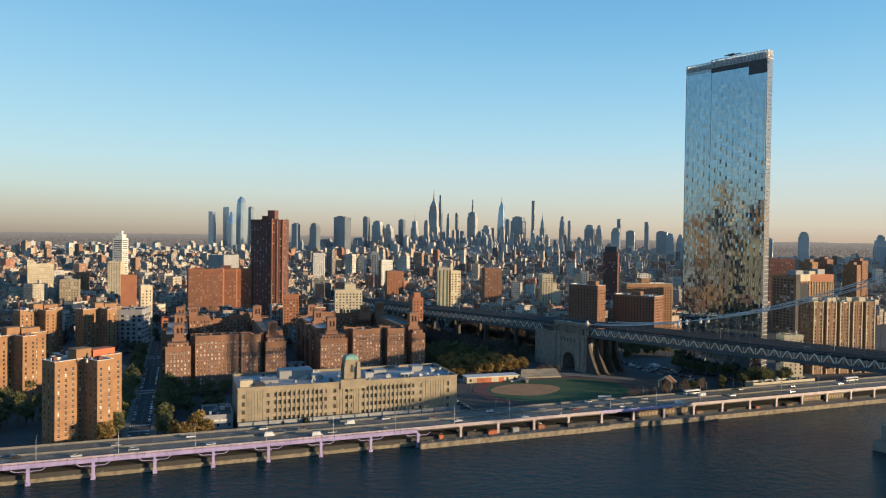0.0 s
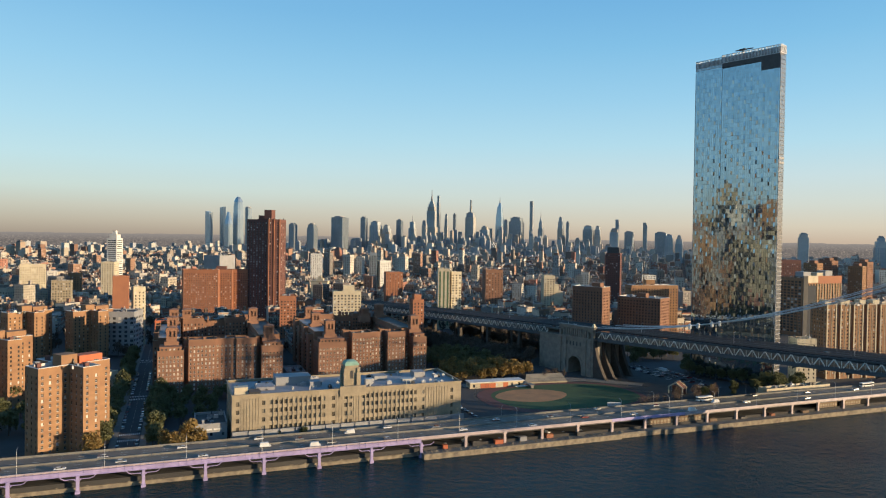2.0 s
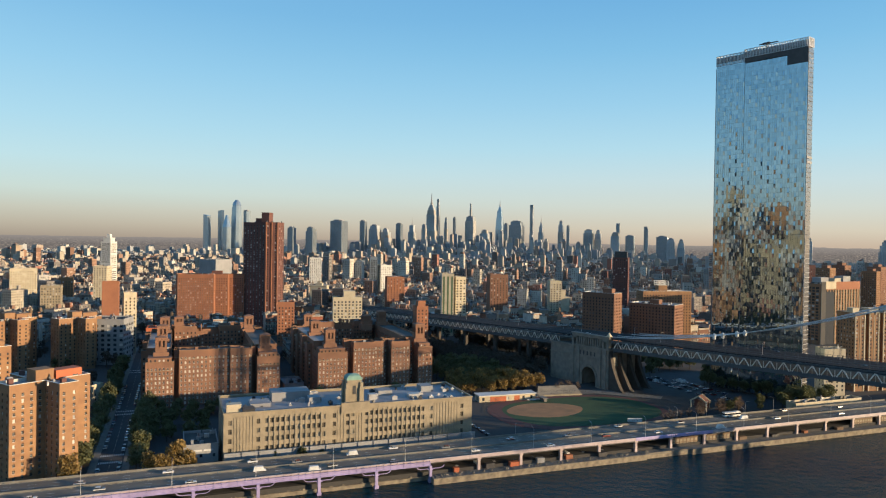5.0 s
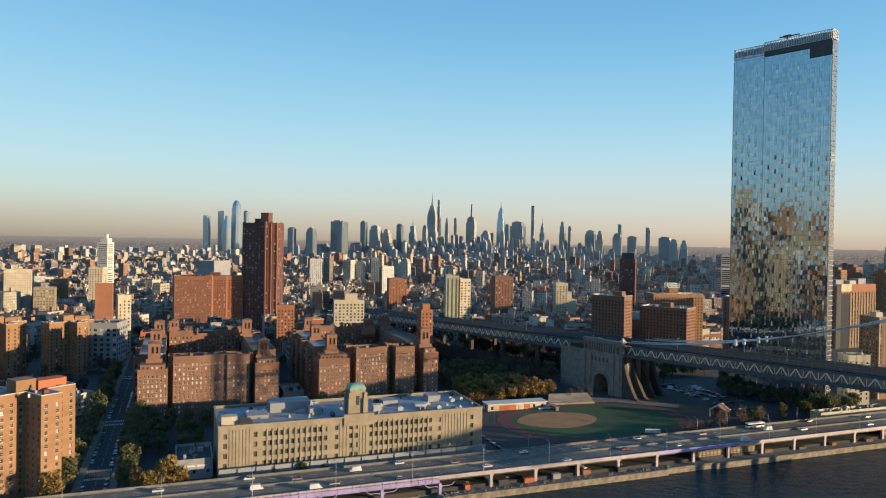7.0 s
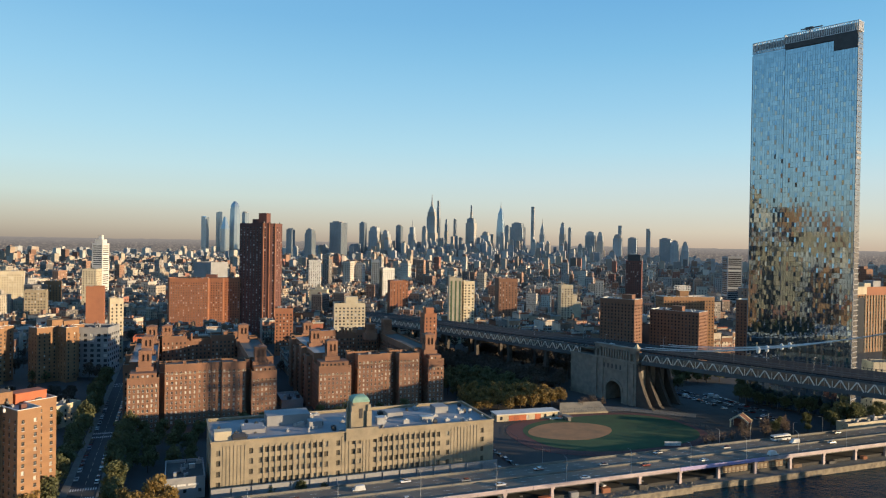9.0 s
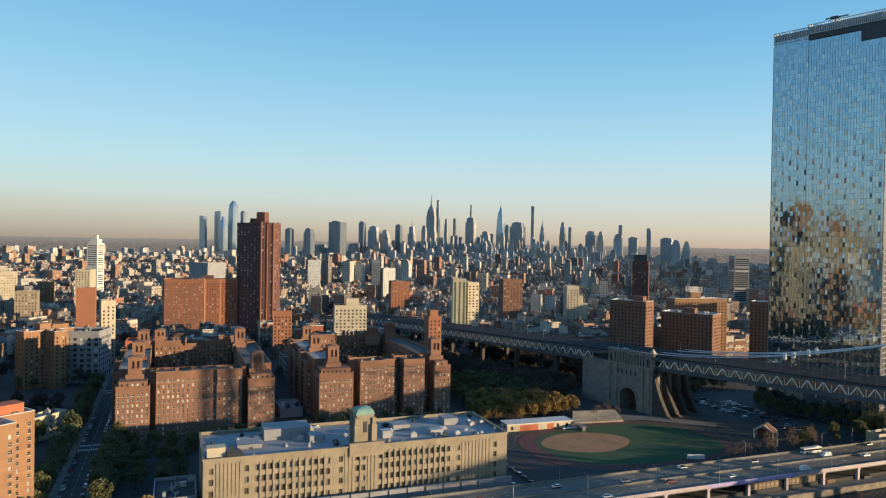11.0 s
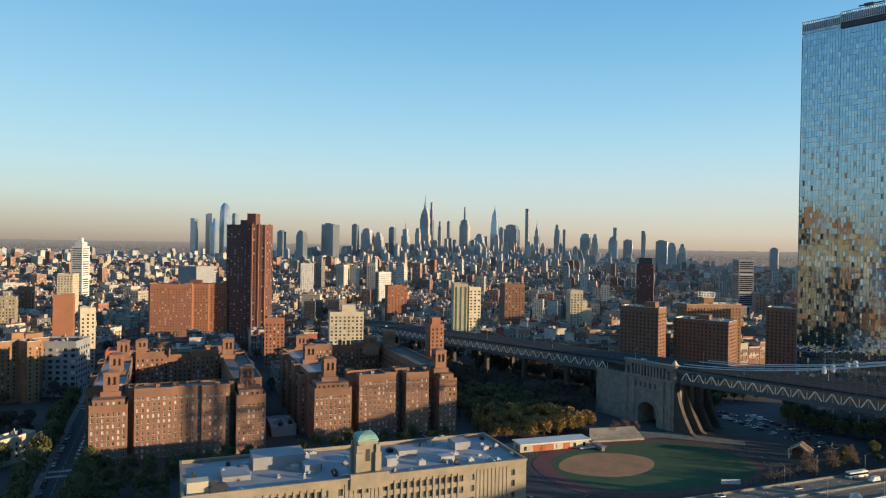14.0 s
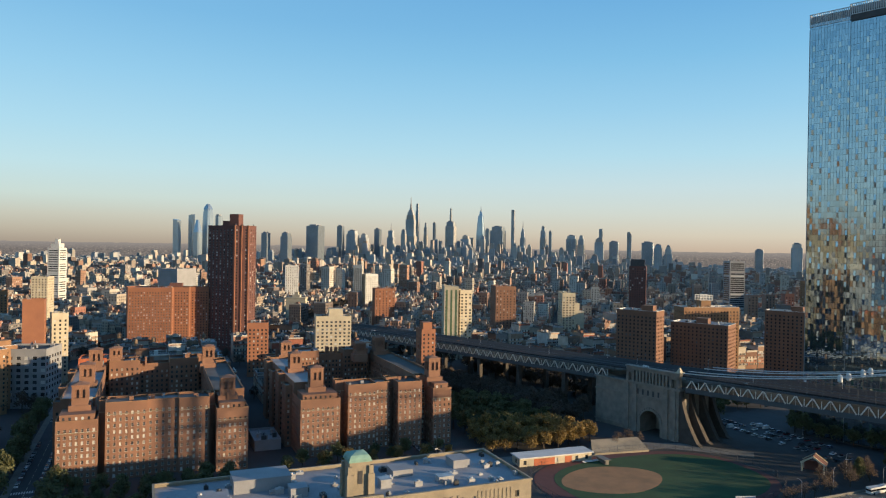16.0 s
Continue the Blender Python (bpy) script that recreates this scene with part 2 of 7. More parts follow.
# far centre's colours, paled and greyed so that haze sits in the base colour
SKYLINE_WALL = material("hazy_stone_and_glass", (0.4, 0.4, 0.42), 0.5, scale=0.01, fine=0.15, palette=[
    (0.42, 0.44, 0.46), (0.52, 0.51, 0.48), (0.30, 0.33, 0.36), (0.55, 0.50, 0.44), (0.38, 0.36, 0.33), (0.27, 0.29, 0.32), (0.46, 0.39, 0.33), (0.58, 0.57, 0.54), (0.36, 0.38, 0.41), (0.42, 0.33, 0.27)])
MID_TOWER = material("hazy_skyscraper_stone", (0.4, 0.4, 0.42), 0.6, scale=0.01, fine=0.12, palette=[
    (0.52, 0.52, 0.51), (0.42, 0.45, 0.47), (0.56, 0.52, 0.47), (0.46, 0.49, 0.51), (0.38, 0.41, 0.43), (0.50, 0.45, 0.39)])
BLUE_GLASS_TOWER = material("hazy_blue_glass", (0.50, 0.58, 0.63), 0.25, 0.65, second=(0.42, 0.50, 0.56), scale=0.01, fine=0.1)
DARK_TOWER = material("hazy_dark_glass", (0.26, 0.30, 0.34), 0.3, 0.4, second=(0.30, 0.34, 0.38), scale=0.02, fine=0.1)
ASPHALT = material("asphalt", (0.06, 0.06, 0.062), 0.9, second=(0.045, 0.045, 0.047), scale=0.15, fine=2)
DECK = material("highway_asphalt", (0.20, 0.17, 0.135), 0.85, second=(0.14, 0.12, 0.10), scale=0.12, fine=2)
PAVING = material("concrete_paving", (0.22, 0.205, 0.18), 0.9, second=(0.15, 0.14, 0.125), scale=0.2, fine=2)
CITY_GROUND = material("city_ground", (0.06, 0.057, 0.054), 0.95, second=(0.042, 0.04, 0.04), scale=0.02, fine=0.4)
SEAWALL = material("seawall_stone", (0.30, 0.25, 0.18), 0.9, second=(0.13, 0.11, 0.09), scale=0.35, fine=2, bump=0.2)
PURPLE = material("lilac_and_shaded_pink_steel", (0.42, 0.35, 0.60), 0.5, second=(0.31, 0.26, 0.46), scale=0.2, fine=2)
LILAC_PALE = material("pale_pink_painted_steel", (0.50, 0.41, 0.42), 0.55, second=(0.36, 0.29, 0.30), scale=0.2, fine=2)
BRIDGE_STEEL = material("grey_blue_bridge_steel", (0.075, 0.09, 0.105), 0.65, second=(0.055, 0.068, 0.08), scale=0.2, fine=2)
BRIDGE_LIGHT = material("pale_grey_steel", (0.78, 0.77, 0.74), 0.55, second=(0.62, 0.61, 0.58), scale=0.2, fine=2)
CABLE = material("white_cable", (0.75, 0.75, 0.76), 0.5, fine=1)
COPPER = material("green_copper", (0.25, 0.42, 0.34), 0.7, second=(0.18, 0.33, 0.27), scale=0.5, fine=2)
METAL_DARK = material("dark_metal", (0.07, 0.07, 0.075), 0.5, 0.3)
METAL_PALE = material("pale_metal", (0.55, 0.55, 0.56), 0.45, 0.5)
WHITE_PAINT = material("white_paint", (0.75, 0.75, 0.74), 0.6)
YELLOW_LINE = material("road_marking", (0.62, 0.58, 0.45), 0.8)
# side-face copy of the tower glass, warm sunlit look put into its colour
SIDE_GLASS = material("sunlit_side_glass", (0.52, 0.50, 0.49), 0.16, 0.75, second=(0.44, 0.42, 0.41), scale=0.1, fine=0.5)
ROADWAY = material("bridge_roadway", (0.05, 0.05, 0.052), 1.0, second=(0.035, 0.036, 0.04), scale=0.2, fine=2, spec=0.1)
TERRACOTTA = material("orange_red_roof", (0.50, 0.14, 0.06), 0.8, second=(0.4, 0.11, 0.05), scale=0.2, fine=2)
BARK = material("bark", (0.10, 0.075, 0.055), 0.95, bump=0.4)
WOOD_TANK = material("weathered_wood", (0.22, 0.15, 0.10), 0.9)
GRASS = material("field_grass", (0.036, 0.09, 0.028), 0.95, second=(0.026, 0.065, 0.022), scale=0.15, fine=4)
DIRT = material("infield_dirt", (0.45, 0.22, 0.095), 0.95, second=(0.30, 0.16, 0.075), scale=0.12, fine=3)
TRACK = material("red_running_track", (0.12, 0.042, 0.036), 0.9, second=(0.14, 0.05, 0.042), scale=0.2, fine=3)
LOUVRE = material("pale_louvre_metal", (0.62, 0.62, 0.64), 0.4, 0.6)


def leaf_material(name, a, b):
    mt = material(name, a, 0.7, second=b, scale=0.35, fine=2, vary=0.5)
    N, L = mt.node_tree.nodes, mt.node_tree.links
    bs = N["Principled BSDF"]
    thin, mix = N.new("ShaderNodeBsdfTranslucent"), N.new("ShaderNodeMixShader")
    mix.inputs[0].default_value = 0.4
    L.new(bs.inputs["Base Color"].links[0].from_socket, thin.inputs["Color"])
    L.new(bs.outputs[0], mix.inputs[1])
    L.new(thin.outputs[0], mix.inputs[2])
    L.new(mix.outputs[0], N["Material Output"].inputs["Surface"])
    return mt


LEAF_GREEN = leaf_material("dark_green_leaves", (0.16, 0.165, 0.07), (0.115, 0.122, 0.055))
LEAF_GOLD = leaf_material("golden_autumn_leaves", (0.36, 0.235, 0.07), (0.24, 0.165, 0.06))
LEAF_BARE = leaf_material("brown_thin_twigs", (0.20, 0.14, 0.10), (0.14, 0.10, 0.075))


def glass_material(name, dark, pale, share, rough=0.12, metal=0.0):
    """Window panes: dark glass, with a share of pale blinds."""
    mt = bpy.data.materials.new(name)
    mt.use_nodes = True
    nt = mt.node_tree
    N, L = nt.nodes, nt.links
    bs = N["Principled BSDF"]
    info, geo = N.new("ShaderNodeObjectInfo"), N.new("ShaderNodeNewGeometry")
    add, frac = N.new("ShaderNodeMath"), N.new("ShaderNodeMath")
    frac.operation = "FRACT"
    L.new(info.outputs["Random"], add.inputs[0])
    L.new(geo.outputs["Random Per Island"], add.inputs[1])
    L.new(add.outputs[0], frac.inputs[0])
    ramp = N.new("ShaderNodeValToRGB")
    el = ramp.color_ramp.elements
    ramp.color_ramp.interpolation = "CONSTANT"
    el.new(0.5)
    el.new(0.7)
    for e, (pos, colour) in zip(el, ((0.0, dark), (0.45, [c * 1.8 for c in dark]), (1 - share, pale), (1 - share / 3, [c * 0.6 for c in pale]))):
        e.position = pos
        e.color = (*colour, 1)
    L.new(frac.outputs[0], ramp.inputs[0])
    L.new(ramp.outputs[0], bs.inputs["Base Color"])
    bs.inputs["Roughness"].default_value = rough
    bs.inputs["Metallic"].default_value = metal
    return mt


GLASS = glass_material("window_glass", (0.025, 0.027, 0.03), (0.45, 0.44, 0.42), 0.16)
GLASS_APARTMENT = glass_material("apartment_window_glass", (0.03, 0.03, 0.032), (0.5, 0.47, 0.42), 0.34)
GLASS_DARK = glass_material("smoked_window_glass", (0.02, 0.022, 0.026), (0.1, 0.1, 0.11), 0.08)
GREEN_PANEL = material("green_wall_panel", (0.10, 0.17, 0.09), 0.6, second=(0.08, 0.13, 0.07), scale=0.2)
GLASS_INDUSTRIAL = glass_material("factory_window_glass", (0.10, 0.085, 0.065), (0.3, 0.27, 0.22), 0.25)
CAR_PAINT = material("car_paint", (0.4, 0.4, 0.4), 0.25, 0.1, fine=1, mix=0.05, palette=[
    (0.75, 0.75, 0.75), (0.04, 0.04, 0.045), (0.7, 0.7, 0.72), (0.25, 0.26, 0.28), (0.06, 0.065, 0.07), (0.6, 0.6, 0.62), (0.2, 0.03, 0.03), (0.08, 0.1, 0.16)])
CAR_GLASS = material("car_glass", (0.02, 0.022, 0.025), 0.08)
TYRE = material("tyre_rubber", (0.025, 0.025, 0.025), 0.9)


def tower_glass():
    """Blue-silver coated curtain-wall glass, each pane slightly different."""
    mt = bpy.data.materials.new("coated_blue_glass")
    mt.use_nodes = True
    nt = mt.node_tree
    N, L = nt.nodes, nt.links
    bs = N["Principled BSDF"]
    info, geo = N.new("ShaderNodeObjectInfo"), N.new("ShaderNodeNewGeometry")
    add, frac = N.new("ShaderNodeMath"), N.new("ShaderNodeMath")
    frac.operation = "FRACT"
    L.new(info.outputs["Random"], add.inputs[0])
    L.new(geo.outputs["Random Per Island"], add.inputs[1])
    L.new(add.outputs[0], frac.inputs[0])
    ramp = N.new("ShaderNodeValToRGB")
    el = ramp.color_ramp.elements
    el[0].position, el[0].color = 0.0, (0.27, 0.37, 0.44, 1)
    el[1].position, el[1].color = 1.0, (0.37, 0.47, 0.54, 1)
    L.new(frac.outputs[0], ramp.inputs[0])
    L.new(ramp.outputs[0], bs.inputs["Base Color"])
    bs.inputs["Metallic"].default_value = 0.95
    bs.inputs["Roughness"].default_value = 0.04
    return mt


TOWER_GLASS = tower_glass()


def water_material():
    mt = bpy.data.materials.new("river_water")
    mt.use_nodes = True
    nt = mt.node_tree
    N, L = nt.nodes, nt.links
    bs = N["Principled BSDF"]
    bs.inputs["Base Color"].default_value = (0.006, 0.028, 0.04, 1)
    bs.inputs["Roughness"].default_value = 0.12
    bs.inputs["IOR"].default_value = 1.33
    bs.inputs["Specular IOR Level"].default_value = 0.09
    bs.inputs["Specular Tint"].default_value = (0.72, 0.9, 1.0, 1)
    geo = N.new("ShaderNodeNewGeometry")
    a, b = N.new("ShaderNodeTexNoise"), N.new("ShaderNodeTexNoise")
    a.inputs["Scale"].default_value, a.inputs["Detail"].default_value = 0.16, 6
    b.inputs["Scale"].default_value, b.inputs["Detail"].default_value = 0.6, 4
    mix = N.new("ShaderNodeMath")
    mix.operation = "MULTIPLY_ADD"
    mix.inputs[1].default_value = 0.5
    stretch = N.new("ShaderNodeMapping")
    stretch.inputs["Rotation"].default_value = (0, 0, radians(-35))
    stretch.inputs["Scale"].default_value = (1.0, 1.5, 1.0)
    L.new(geo.outputs["Position"], stretch.inputs["Vector"])
    for n in (a, b):
        L.new(stretch.outputs[0], n.inputs["Vector"])
    L.new(b.outputs[0], mix.inputs[0])
    L.new(a.outputs[0], mix.inputs[2])
    bump = N.new("ShaderNodeBump")
    bump.inputs["Strength"].default_value = 0.7
    bump.inputs["Distance"].default_value = 1.4
    L.new(mix.outputs[0], bump.inputs["Height"])
    L.new(bump.outputs[0], bs.inputs["Normal"])
    return mt


WATER = water_material()
GRID = pose(0, 0, 0, 0, 0, TURN)

# ---------- ground, water, distance ----------
STREET = 4.0
mb = MB()
mb.face((-4900, -4900, 0), (4900, -4900, 0), (4900, 4900, 0), (-4900, 4900, 0))
river = tagged(part("water", mb, WATER), "dark blue rippled river water", "river", kind="structure")
mb = MB()
mb.box(-6000, 361.5, -3, 126, 1200, STREET, False)
mb.box(126, 361.5, -3, 6000, 1200, STREET, False)
mb.box(-6000, 1200, -3, 6000, 6400, STREET, False)
ground = tagged(part("ground", mb, CITY_GROUND), "dark city ground and streets", "ground", kind="structure")
ground.matrix_basis = GRID


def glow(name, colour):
    """Self-lit colour that stands for far land in haze, outside the built city."""
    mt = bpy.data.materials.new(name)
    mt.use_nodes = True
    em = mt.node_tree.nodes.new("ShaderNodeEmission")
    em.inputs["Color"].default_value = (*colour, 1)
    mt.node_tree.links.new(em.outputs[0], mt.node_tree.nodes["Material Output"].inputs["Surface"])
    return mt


def far_ring(name, label, radius, heights, mt):
    mb = MB()
    n = len(heights) - 1
    ring = [(radius * math.cos(radians(30 + i * 250 / n)), radius * math.sin(radians(30 + i * 250 / n))) for i in range(n + 1)]
    for i in range(n):
        (x0, y0), (x1, y1) = ring[i], ring[i + 1]
        mb.face((x1, y1, -5), (x0, y0, -5), (x0, y0, heights[i]), (x1, y1, heights[i + 1]))
    tagged(part(name, mb, mt), label, "horizon", kind="structure")


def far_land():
    """Distance beyond the last houses: a glow painted as a mottle of lit roofs and walls that fades upward into painted
    haze.
    """
    mt = glow("distant_land_glow", (0.3, 0.26, 0.23))
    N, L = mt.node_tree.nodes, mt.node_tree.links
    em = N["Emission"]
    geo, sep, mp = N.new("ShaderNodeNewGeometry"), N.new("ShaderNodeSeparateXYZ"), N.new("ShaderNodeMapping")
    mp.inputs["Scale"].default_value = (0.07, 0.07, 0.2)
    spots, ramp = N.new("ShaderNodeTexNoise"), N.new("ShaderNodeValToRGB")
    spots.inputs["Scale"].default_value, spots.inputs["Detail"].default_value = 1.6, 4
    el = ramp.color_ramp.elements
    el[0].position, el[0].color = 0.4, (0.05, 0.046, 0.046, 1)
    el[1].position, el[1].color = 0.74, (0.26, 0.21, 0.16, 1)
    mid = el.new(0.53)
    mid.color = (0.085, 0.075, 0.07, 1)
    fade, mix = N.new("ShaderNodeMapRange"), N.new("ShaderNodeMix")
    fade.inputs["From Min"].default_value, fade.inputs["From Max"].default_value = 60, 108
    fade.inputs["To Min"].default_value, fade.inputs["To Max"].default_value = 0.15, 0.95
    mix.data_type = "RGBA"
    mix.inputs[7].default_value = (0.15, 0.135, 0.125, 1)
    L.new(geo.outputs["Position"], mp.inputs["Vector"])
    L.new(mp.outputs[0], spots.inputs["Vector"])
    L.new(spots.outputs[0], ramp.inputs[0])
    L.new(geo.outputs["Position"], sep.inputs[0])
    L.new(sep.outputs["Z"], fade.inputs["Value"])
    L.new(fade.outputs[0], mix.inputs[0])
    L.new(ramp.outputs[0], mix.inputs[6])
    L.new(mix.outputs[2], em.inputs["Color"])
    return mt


far_ring("backdrop", "glowing backdrop of a hazy distant city and low hills on the horizon", 4930, [108 + 6 * noise.noise((i * 0.13, 3, 0)) + 5 * noise.noise((i * 0.9, 8, 0)) for i in range(701)], far_land())

# ---------- glass tower ----------
def glass_tower():
    ang = -47.9
    W, D, B = 67.9, 8.5, 31.0  # front, lit side face, whole depth
    m = pose(186.9, 596.4, STREET, 0, 0, ang)
    root = thing("glass_tower", m, "slab-shaped skyscraper of blue reflective glass with a stepped louvred crown", "skyscraper")
    core = MB()
    plan = [(0.3, 0.3), (W - 0.3, 0.3), (W - 0.3, D - 0.3), (W - 20, B - 0.3), (0.3, B - 0.3)]
    core.prism(plan, 0, 246.5)
    core.prism([(22, 0.6), (W - 1, 0.6), (W - 1, D - 0.3), (W - 20, B - 1), (22, B - 1)], 246, 252)
    part("core", core, METAL_DARK, root, "dark metal joints behind the glass")
    floor, cols, rows = 3.36, 42, 74
    pw = W / cols
    unit = {}
    r = random.Random(3)
    big, vents, side = MB(), MB(), MB()

    def panel_points(x0, y0, dx, dy, z, w, h, k0, tilt, tip):
        nx, ny = dy, -dx
        pts = []
        for s, t in ((0, 0), (1, 0), (1, 1), (0, 1)):
            k = k0 + tilt * (s - 0.5) + tip * (t - 0.5)
            pts.append((x0 + dx * s * w + nx * k, y0 + dy * s * w + ny * k, z + t * h))
        return pts

    for j in range(rows):
        z = 1.0 + j * floor
        for i in range(cols):
            if j > 72 and i > 13:
                continue
            if j > 70 and i > 32:
                continue
            w = pw - 0.09
            pts = panel_points(i * pw + 0.05, 0, 1, 0, z, w, floor - 0.09, 0, r.gauss(0, 0.008), r.gauss(0, 0.014))
            if 5 <= j < 15 and 2 <= i < 32:
                me = MB()
                c = [sum(p[k] for p in pts) / 4 for k in range(3)]
                key = r.randrange(12)
                if key not in unit:
                    me.face(*[tuple(p[k] - c[k] for k in range(3)) for p in pts])
                    unit[key] = me.data("glass_pane", [TOWER_GLASS])
                ob = part("glass_pane", unit[key], None, root)
                ob.location = c
            else:
                big.face(*pts)
    # folded bays two storeys high on every third column, one in three storeys, each column a third lower than the last
    for i in range(1, cols, 3):
        for j in range(2 * (i // 3) % 3, rows - 4, 3):
            x, z = i * pw + 0.26, 1.0 + j * floor
            if (j > 68 and x > W - 16) or r.random() < 0.03:
                continue
            fold, k = r.uniform(0.14, 0.22), floor * 0.9
            vents.face(*panel_points(x, 0, 1, 0, z, pw - 0.5, k - 0.04, 0.03 + fold / 2, 0, fold))
            vents.face(*panel_points(x, 0, 1, 0, z + k, pw - 0.5, k, 0.03 + fold / 2, 0, -fold * r.uniform(0.8, 1.1)))
            for e in (x, x + pw - 0.5):
                vents.face((e, -0.01, z), (e, -0.03 - fold, z + k), (e, -0.01, z + 2 * k))
    tagged(part("vents", vents, TOWER_GLASS, root, "folded glass bays standing proud of the wall"), kind="stuff")
    bk = math.hypot(20, B - D)
    for x0, y0, dx, dy, n, length in ((W, 0, 0, 1, 6, D), (W, D, -20 / bk, (B - D) / bk, 14, bk), (W - 20, B, -1, 0, 22, W - 20), (0, B, 0, -1, 14, B)):
        w = length / n
        for j in range(rows):
            for i in range(n):
                (side if dx == 0 and x0 == W else big).face(*panel_points(x0 + dx * w * i, y0 + dy * w * i, dx, dy, 1.0 + j * floor, w - 0.09, floor - 0.5, 0, r.gauss(0, 0.007), r.gauss(0, 0.01)))
    tagged(part("curtain_wall", big, TOWER_GLASS, root, "blue mirror glass panes with tilted vents"), kind="stuff")
    tagged(part("side_wall", side, SIDE_GLASS, root, "glass side wall with a warm sunlit look in its colour"), kind="stuff")
    slabs = MB()
    for j in range(rows + 1):
        z = 1.0 + j * floor - 0.36
        slabs.box(W - 0.2, 0.1, z, W + (0.5 if j < 34 else 0.06), D - 0.1, z + (0.5 if j < 34 else 0.2))
    for z in (168.5, 172.0):
        slabs.box(W - 0.2, 0.1, z, W + 0.3, D - 0.1, z + 1.6)
    slabs.box(W - 0.3, -0.1, 0, W + 0.1, 0.25, 246)
    slabs.box(-0.2, -0.12, 0, 0.15, 0.3, 246)
    slabs.box(22.3, -0.1, 0, 22.45, 0.2, 246)
    part("floor_edge", slabs, GREY_WALL, root, "pale metal floor edges")
    # crown
    band = MB()
    band.box(22, -0.05, 246.9, W - 14.4, 1.0, 250.6)
    band.box(W - 14.4, -0.02, 240.0, W - 0.5, 1.0, 250.6)
    part("recess", band, METAL_DARK, root, "dark recessed plant floor")
    for k, (x0, x1, z0, z1) in enumerate(((0.0, 22.0, 247.6, 255.4), (22.0, W, 250.4, 256.8))):
        lv = MB()
        n = int((x1 - x0) / 1.1)
        for i in range(n + 1):
            x = x0 + (x1 - x0) * i / n
            lv.box(x - 0.22, -0.25, z0, x + 0.22, 0.3, z1)
        for i in range(9):
            y = D * i / 8
            lv.box(x1 - 0.3, y - 0.22, z0, x1 + 0.2, y + 0.22, z1)
            lv.box(x0 - 0.2, y - 0.22, z0, x0 + 0.3, y + 0.22, z1)
        for z in (z0, z1 - 0.3):
            lv.box(x0, -0.3, z, x1, 0.35, z + 0.35)
            lv.box(x1 - 0.35, 0, z, x1 + 0.3, D, z + 0.35)
        part("louvre_screen", lv, LOUVRE, root, "pale vertical louvres round the roof plant")
        back = MB()
        back.prism([(x0 + 0.8, 1.4), (x1 - 0.8, 1.4), (x1 - 0.8, D - 1), (x1 - (20 if x1 == W else 0.8), B - 1.5), (x0 + 0.8, B - 1.5)], z0 - 4, z1 - 1.2)
        part("plant_room", back, GREY_WALL, root)
    crane = MB()
    crane.cyl(36, 6, 255.4, 259.6, 0.8, 8)
    crane.beam((30, 6, 259.9), (44, 6, 259.6), 0.7)
    crane.box(33, 5, 259.2, 38, 7, 260.5)
    part("window_cleaning_crane", crane, METAL_DARK, root, "small dark roof crane")


glass_tower()


